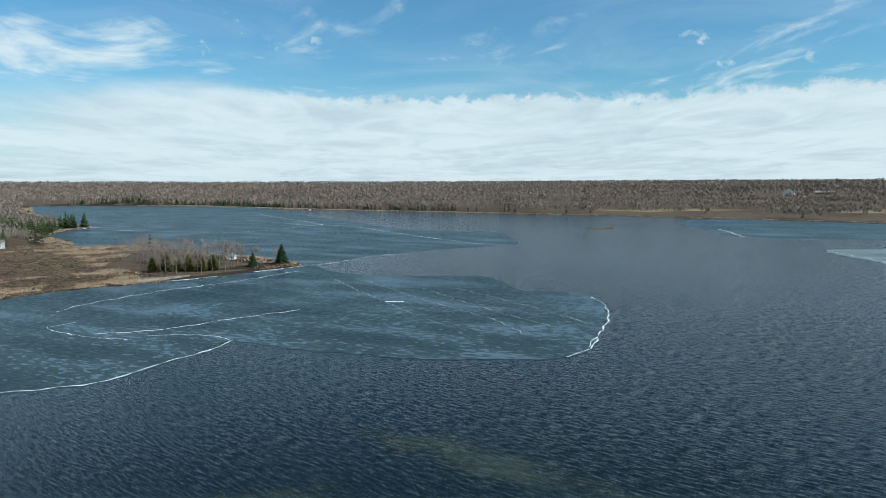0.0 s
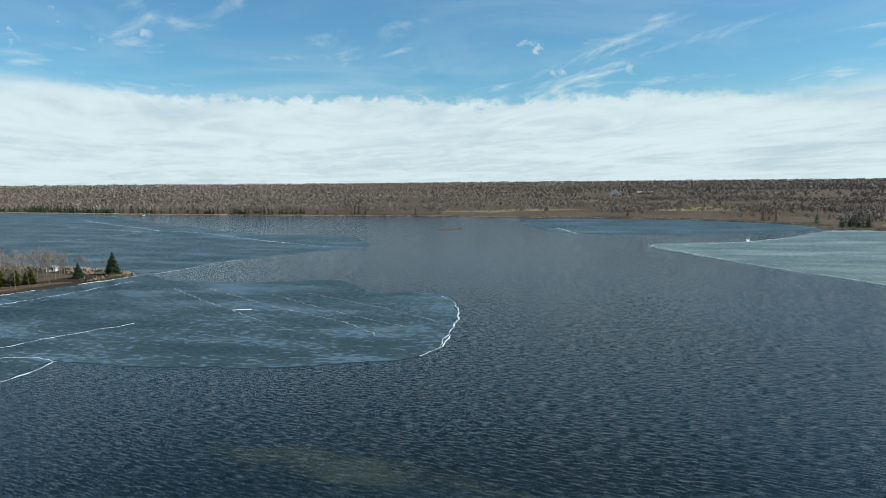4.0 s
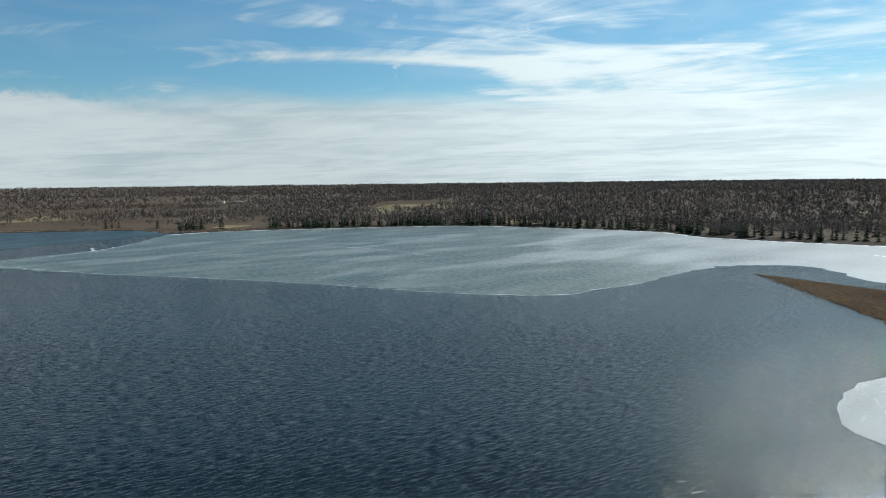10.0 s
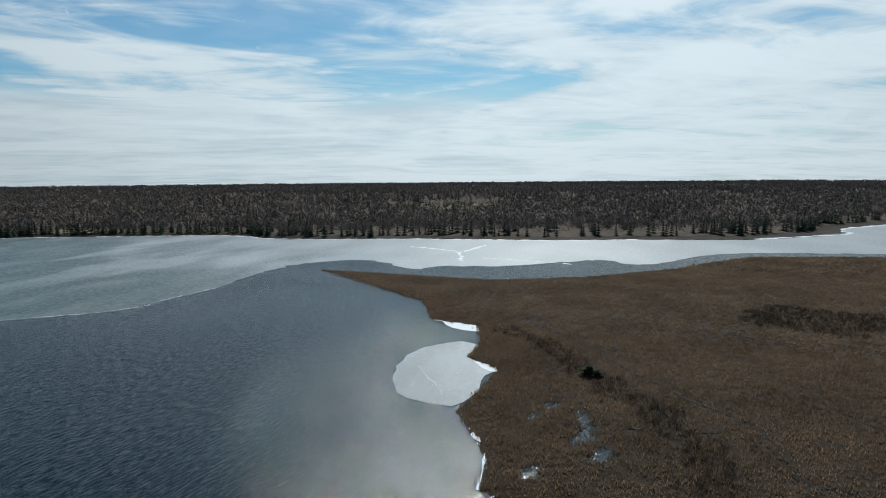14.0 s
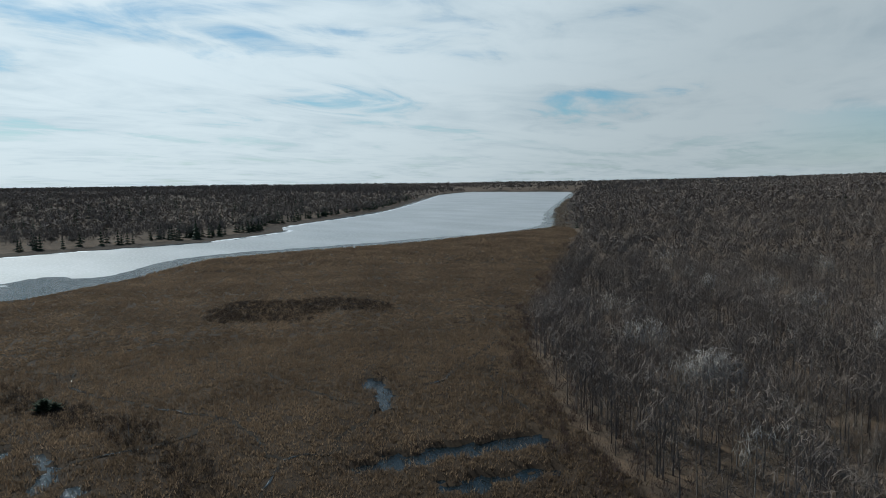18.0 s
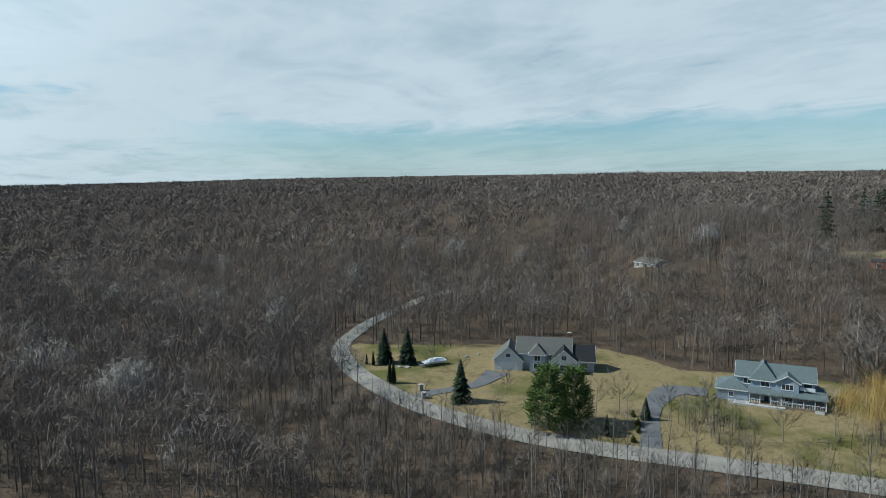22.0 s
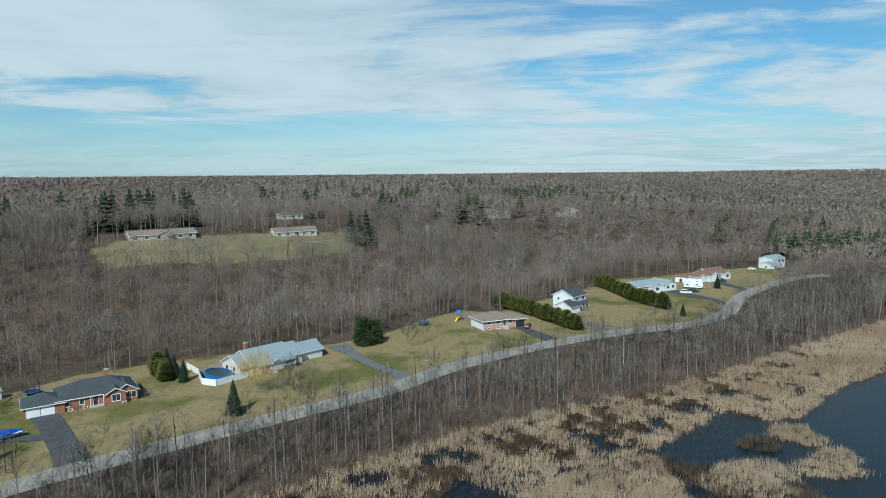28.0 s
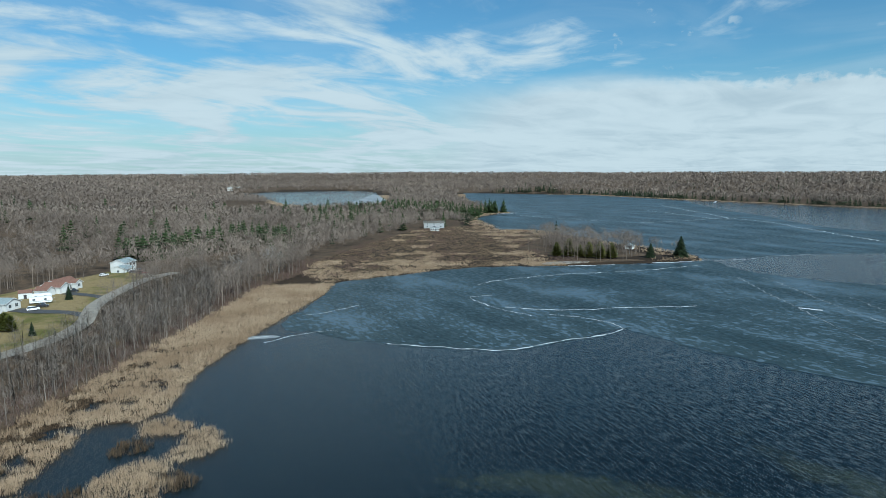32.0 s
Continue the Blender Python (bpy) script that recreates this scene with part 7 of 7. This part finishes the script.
hedge = tree_thing("hedge_cedar", conifer(15, 4.4, 1.9, 16, 12, 0.3, 0.3, 0.26, 0.4), "dense olive-green cedar in a tall hedge", "hedge", BARK, CEDAR, pose(0, 0, 0), "cedar hedges")
spots = []
for (x0, y0), (x1, y1), n in (((-262, 38), (-238, 48), 16), ((-238, 48), (-213, 58), 15), ((-300, 92), (-262, 95), 18), ((-262, 95), (-243, 101), 10), ((-176, -66), (-170, -62), 4)):
    spots += [(x0 + (x1 - x0) * k / (n - 1) + rng.uniform(-0.4, 0.4), y0 + (y1 - y0) * k / (n - 1) + rng.uniform(-0.4, 0.4)) for k in range(n)]
repeat(hedge, spots, 1.05, 1.45, 25)


def willow(seed, tall, spread, arms, strands):
    """A weeping willow: rising limbs, and sprays of long thin twigs that hang from their ends."""
    r = np.random.default_rng(seed)
    trunk, crown = bare_tree(seed, tall * 0.85, spread * 0.8, arms, 0, 0.05, 6, 0.2)
    v, f = [], []
    sprays = 70
    for _ in range(sprays):
        d = r.normal(0, 1, 3)
        d[2] = abs(d[2]) * 1.1 - 0.1
        d /= np.linalg.norm(d)
        c = d * np.array([spread, spread, tall * 0.5]) * (0.45 + 0.55 * r.random() ** 0.6) + np.array([0, 0, tall * 0.5])
        blade(v, f, np.array([c[0] * 0.25, c[1] * 0.25, tall * (0.2 + 0.35 * r.random())]), c, 0.04, r)
        for _ in range(strands // sprays):
            a = c + r.normal(0, 0.11, 3) * spread
            drop = (0.1 + 0.3 * r.random()) * a[2]
            out = d[:2] * 0.5 + r.normal(0, 0.5, 2)
            blade(v, f, a, a + np.array([out[0], out[1], -drop]), 0.022, r)
    return trunk, crown, (np.array(v), np.array(f))


for k, (wx, wy, tall_w, wide_w) in enumerate(((-116.5, -91, 14.0, 7.4), (-158.0, -36.5, 11.0, 5.2))):
    tr, cr, tw = willow(50 + k, tall_w, wide_w, 12, 4200 if k == 0 else 1500)
    w = tree_thing("willow_tree", (tr, cr), "weeping willow with golden-yellow leafless twigs", "tree", BARK, BARK, at(wx, wy), "golden willows")
    ob = new("drooping_crown", mesh_of("drooping_crown", *tw, WILLOW))
    ob.parent = w
yard_bare = tree_thing("bare_tree", bare_tree(61, 9, 3.2, 16, 10, 0.03, 6, 0.18), "leafless grey ornamental tree on the lawn", "tree", BARK, PALE_TWIG, pose(0, 0, 0), "bare yard trees")
repeat(yard_bare, [(-59, -139, 0.75), (-78, -121, 0.95), (-84, -112, 0.9), (-74, -124, 0.8), (-96, -113, 0.55), (-146, -73, 0.35), (-176, -30, 0.45), (-164, -30, 0.7), (-196, 2, 0.9), (-200, 6, 1.0), (-204, 1, 0.8),
                   (-112, -97, 1.0), (-118, -92, 0.9), (-92, -110, 1.0), (-88, -104, 0.8), (-100, -98, 0.9), (-108, -80, 0.8), (-150, -25, 0.7), (-170, 8, 0.8), (-185, 28, 0.7), (-222, 88, 0.7), (-226, 95, 0.8),
                   (-136, -103, 2.1), (-131, -106, 2.0), (-141, -100, 1.9), (-127, -100, 1.7), (-48, -166, 0.7), (-55, -160, 0.6), (-45, -190, 1.0), (-130, -60, 0.45), (-152, -60, 0.35)], 1, 1, 26)
hill_bare = tree_thing("bare_tree", soft_tree(63, 11, 4.6, 10, 130, 0.05, 0.5, 5, 0.25), "broad leafless tree on the hill lawn", "tree", BARK, CROWN, pose(0, 0, 0), "bare trees on the hill lawns")
repeat(hill_bare, [(-276, -124), (-281, -112), (-284, -101), (-290, -92), (-296, -80), (-302, -74), (-311, -62), (-318, -50), (-322, -40), (-331, -28), (-300, -104), (-318, -82), (-336, -60), (-346, -40), (-228, -186), (-238, -176), (-279, -188)], 0.8, 1.2, 31)
birch = tree_thing("birch_tree", bare_tree(66, 12, 2.2, 15, 9, 0.026, 5, 0.25), "white-barked leafless birch beside the road", "tree", BIRCH, PALE_TWIG, pose(0, 0, 0), "white birches")
repeat(birch, [(-97, -62, 0.9), (-112, -47, 1.0), (-114, -44, 1.05), (-92, -73, 0.8), (-135, -12, 0.95), (-150, 12, 0.9), (-165, 40, 0.9), (-120, -33, 0.9), (-100, -57, 0.9), (-178, 62, 0.9), (-42, -226, 1.1), (-47, -232, 1.1), (-52, -238, 1.0),
               (-38, -222, 1.0), (-60, -246, 1.1), (-92, -196, 1.3), (-96, -200, 1.2), (10, -190, 1.2), (4, -200, 1.2), (-8, -205, 1.3), (18, -215, 1.2), (-140, -5, 0.9), (-205, 105, 1.0), (-220, 140, 1.0)], 1, 1, 27)

# ---- small things in the yards ----
slide_y = plain("yellow_plastic", (0.55, 0.36, 0.02), (0.65, 0.45, 0.05), 2.0, 0.4)
play = thing("play_set", "blue and white swing set with a yellow slide", "play set", at(-232.5, 20, 1.1, 60))
for sx in (-0.7, 0.7):
    for sy in (-0.7, 0.7):
        part("post", box(sx - 0.06, sy - 0.06, 0, sx + 0.06, sy + 0.06, 2.6), WOOD, play)
part("platform", box(-0.8, -0.8, 1.2, 0.8, 0.8, 1.3), WOOD, play)
part("canopy", roof_slab([[(-0.9, -0.9, 2.6), (0.9, -0.9, 2.6), (0.9, 0, 3.3), (-0.9, 0, 3.3)], [(0.9, 0.9, 2.6), (-0.9, 0.9, 2.6), (-0.9, 0, 3.3), (0.9, 0, 3.3)]], 0.05), POOL_BLUE, play, "blue canopy")
part("slide", roof_slab([[(-0.3, -0.8, 1.25), (0.3, -0.8, 1.25), (0.3, -3.0, 0.15), (-0.3, -3.0, 0.15)]], 0.08), slide_y, play, "yellow slide")
part("beam", box(0.8, -0.06, 2.2, 4.2, 0.06, 2.35), POOL_BLUE, play)
for sx in (1.8, 3.0):
    part("swing", box(sx - 0.25, -0.12, 0.5, sx + 0.25, 0.12, 0.56), BLACK, play)
    for d in (-0.22, 0.22):
        part("rope", box(sx + d - 0.015, -0.015, 0.5, sx + d + 0.015, 0.015, 2.25), METAL, play)
for d in (-0.9, 0.9):
    part("leg", solid([(4.15, d - 0.05, 0), (4.25, d - 0.05, 0), (4.25, d + 0.05, 0), (4.15, d + 0.05, 0)], [(4.1, -0.05, 2.3), (4.2, -0.05, 2.3), (4.2, 0.05, 2.3), (4.1, 0.05, 2.3)]), POOL_BLUE, play)


def ring_bed(x, y, r, label):
    t = thing("trampoline", label, "trampoline", at(x, y))
    bm = bmesh.new()
    bm.faces.new([bm.verts.new((r * 0.85 * math.cos(a), r * 0.85 * math.sin(a), 0.86)) for a in np.linspace(0, 6.2832, 28, endpoint=False)])
    part("mat", bm, BLACK, t)
    bm = bmesh.new()
    ring = [[bm.verts.new((r * k * math.cos(a), r * k * math.sin(a), z)) for a in np.linspace(0, 6.2832, 28, endpoint=False)] for k, z in ((0.84, 0.9), (1.0, 0.9), (1.0, 0.78), (0.84, 0.84))]
    for a, b in zip(ring, ring[1:] + ring[:1]):
        for i in range(28):
            bm.faces.new((a[i], a[(i + 1) % 28], b[(i + 1) % 28], b[i]))
    part("pad", bm, POOL_BLUE, t, "blue padded rim")
    for k in range(6):
        a = k * 1.047
        part("leg", box(r * 0.95 * math.cos(a) - 0.04, r * 0.95 * math.sin(a) - 0.04, 0, r * 0.95 * math.cos(a) + 0.04, r * 0.95 * math.sin(a) + 0.04, 0.8), METAL, t)
    return t


ring_bed(-226.4, 7, 2.1, "round trampoline with a blue rim on the grass")
netted = ring_bed(-162.0, -91.5, 2.0, "netted trampoline behind the brick house")
for k in range(8):
    a = k * 0.785
    part("net_pole", box(1.95 * math.cos(a) - 0.04, 1.95 * math.sin(a) - 0.04, 0.8, 1.95 * math.cos(a) + 0.04, 1.95 * math.sin(a) + 0.04, 2.7), BLACK, netted)
ring_bed(-352, 214, 2.2, "trampoline with blue net by the white house")


def shed(x, y, turn, w, d, tall, wall, roof, label):
    s = thing("shed", label, "shed", at(x, y, 1.0, turn))
    block(s, -w / 2, -d / 2, w / 2, d / 2, tall, wall, roof, "gable_x", 0.4, 0.2, trim=False, z0=-0.3)
    door(s, 0, -d / 2, 0, 1.2, 1.8)


shed(-159, -99, 135, 3.4, 2.6, 2.1, WHITE_SIDING, LIGHT_ROOF, "small pale garden shed at the wood's edge")
shed(-229, -184, 130, 5, 4, 2.4, RED_BRICK, DARK_ROOF, "red shed on the wooded hill")
shed(-266, 42, 150, 3, 3, 2.2, BEIGE_SIDING, BROWN_ROOF, "little tan shed at the wood's edge")
shed(-305, 134, 60, 5, 5, 2.6, WHITE_SIDING, RUST_ROOF, "white garage shed by the campers")
# an added yellow digger at the wood's edge, in place of a small shed and a stack
dig = thing("digger", "yellow and black digger standing in for a shed and stack", "digger", at(-152, -97, 0.8, 100))
worn = plain("worn_yellow_paint", (0.2, 0.14, 0.05), (0.36, 0.25, 0.08), 1.5, 0.7)
part("body", box(-1.4, -0.7, 0.7, 1.3, 0.7, 1.5, 0.08), worn, dig)
cab = part("cab", box(-0.6, -0.6, 1.5, 0.5, 0.6, 2.6, 0.06), GLASS, dig)
part("cab_roof", box(-0.7, -0.7, 2.6, 0.6, 0.7, 2.7), worn, cab)
for wx, wr in ((-0.9, 0.65), (1.0, 0.45)):
    for wy in (-0.85, 0.85):
        wheel(dig, wx, wy, wr)
part("loader_arm", roof_slab([[(1.2, -0.6, 1.2), (2.4, -0.6, 0.6), (2.4, 0.6, 0.6), (1.2, 0.6, 1.2)]], 0.15), worn, dig)
part("bucket", box(2.2, -0.9, 0.1, 2.9, 0.9, 0.7, 0.05), METAL, dig)
part("boom", roof_slab([[(-1.4, -0.12, 1.2), (-2.6, -0.12, 2.6), (-2.6, 0.12, 2.6), (-1.4, 0.12, 1.2)]], 0.2), worn, dig)
# a pair of stone gate posts, a mail box, poles
STONE = plain("field_stone", (0.2, 0.19, 0.18), (0.36, 0.34, 0.31), 1.5, 0.9, 0.4, fine=5.0)
for x, y in ((-40.5, -145.8), (-41.3, -151.2)):
    g = thing("gate_post", "square stone gate post beside the drive", "gate post", at(x, y), "gate posts")
    part("pillar", box(-0.45, -0.45, -0.2, 0.45, 0.45, 1.5), STONE, g)
    part("cap", box(-0.55, -0.55, 1.5, 0.55, 0.55, 1.62), CONCRETE, g)


def boulder(seed, r):
    bm = bmesh.new()
    bmesh.ops.create_icosphere(bm, subdivisions=2, radius=r)
    for v in bm.verts:
        k = 1 + 0.28 * noise.noise(v.co * 1.3 / r + Vector((seed, 0, 0)))
        v.co = Vector((v.co.x * k * 1.2, v.co.y * k, v.co.z * k * 0.6))
    return bm


for k, (x, y, r) in enumerate(((-35.5, -147.5, 0.9), (-34.8, -146.5, 0.7), (-36.5, -146.8, 0.6), (-43, -171, 0.7), (-41, -172, 0.6), (-62, -176, 0.6), (-66, -177, 0.5), (-181, 6, 0.4), (-99, 429, 0.8), (-104, 427, 0.7))):
    b = boulder(k, r)
    me = bpy.data.meshes.new("boulder")
    b.to_mesh(me), b.free()
    me.materials.append(STONE)
    tagged(new("boulder", me), "grey field boulder on the grass", "rock", "boulders").matrix_basis = at(x, y, 1.0, 40 * k, r * 0.2)


def mailbox(x, y, turn):
    b = thing("mailbox", "small roadside mailbox on a wooden post", "mailbox", at(x, y, 1.0, turn), "mailboxes")
    part("post", box(-0.05, -0.05, -0.1, 0.05, 0.05, 1.05), WOOD, b)
    part("box", box(-0.12, -0.28, 1.05, 0.12, 0.28, 1.3, 0.04), METAL, b)


for x, y, t in ((-112, -62.5, 45), (-160, -0.5, 50), (-196, 50.5, 60), (-202, 73, 70), (-247, 131.5, 120), (-69, -102.5, 40)):
    mailbox(x, y, t)
lamp = thing("yard_lamp", "slim black lamp post beside the front lawn", "lamp post", at(-190.5, -17.8))
part("pole", box(-0.04, -0.04, 0, 0.04, 0.04, 2.2), BLACK, lamp)
part("lantern", box(-0.14, -0.14, 2.2, 0.14, 0.14, 2.6, 0.03), GLASS, lamp)
# snow bank and things behind the hill ranch
crack([(-323, -48), (-327, -41), (-332, -33)], 2.2, "low white wall of old snow on the hill lawn", 77, 23.9)
# dead standing trunks in the marsh
snag = tree_thing("dead_tree", bare_tree(72, 8, 0.9, 7, 3, 0.02, 5, 0.5), "slim dead tree standing in the marsh", "tree", BARK, BARK, pose(0, 0, 0), "dead marsh trees")
repeat(snag, [(128, -79, 0.9), (240, -80, 0.7), (175, -90, 0.6), (205, -205, 1.0), (228, -210, 0.8), (150, -225, 0.8), (110, -170, 0.9), (95, -150, 0.8), (268, -92, 0.8), (215, -180, 0.7), (70, -140, 0.9), (120, -215, 0.9)], 1, 1, 28)
bush_green = tree_thing("juniper", conifer(17, 3.0, 2.3, 12, 9, 0.55, 0.35, 0.25, 0.5), "dark juniper bush standing in the marsh thicket", "shrub", BARK, NEEDLES, pose(0, 0, 0), "junipers")
repeat(bush_green, [(163, -79.5, 1.0), (161, -81, 0.7)], 1, 1, 29)
# beds of shrubs round the houses
x = np.concatenate([np.array([-146, -158, -157, -124, -110, -213, -219, -190, -176, -55, -52, -46]) + rng.normal(0, 1.2, 12) for _ in range(5)])
y = np.concatenate([np.array([-74, -63, -60, -106, -118, 30, 36, -24, -36, -168, -172, -186]) + rng.normal(0, 1.2, 12) for _ in range(5)])
stuff("garden_shrubs", joined("garden_shrubs", SHRUBS, stand(rng, x, y, 4, 0.35, 0.7), SHRUB, rng), "low leafless red-brown shrubs round the houses", "shrubs")
x, y = scatter(rng, 110, 330, 16, lambda x, y: (signed(LOTS, x, y) > -3) & (signed(LOTS, x, y) < 5) & (away(ROAD, x, y, False) > 4.5) & (away(ROAD, x, y, False) < 9))
stuff("verge_shrubs", joined("verge_shrubs", SHRUBS, stand(rng, x, y, 4, 0.3, 0.7), SHRUB, rng), "dry weeds and low shrubs along the road verge", "shrubs")

# brush in the front yards
x, y = scatter(rng, 110, 260, 7, lambda x, y: (signed(LOTS, x, y) > 1) & (away(ROAD, x, y, False) > 5) & (((np.hypot(x + 112, y + 82) < 13) & (np.hypot(x + 112, y + 82) > 3)) | (np.hypot(x + 92, y + 106) < 9) | (np.hypot(x + 160, y + 28) < 8) | (np.hypot(x + 72, y + 108) < 5)))
stuff("yard_brush", joined("yard_brush", THIN_KINDS + SHRUBS, stand(rng, x, y, 8, 0.35, 0.75), TWIG, rng), "leafless brush and saplings in the front yards", "brush")
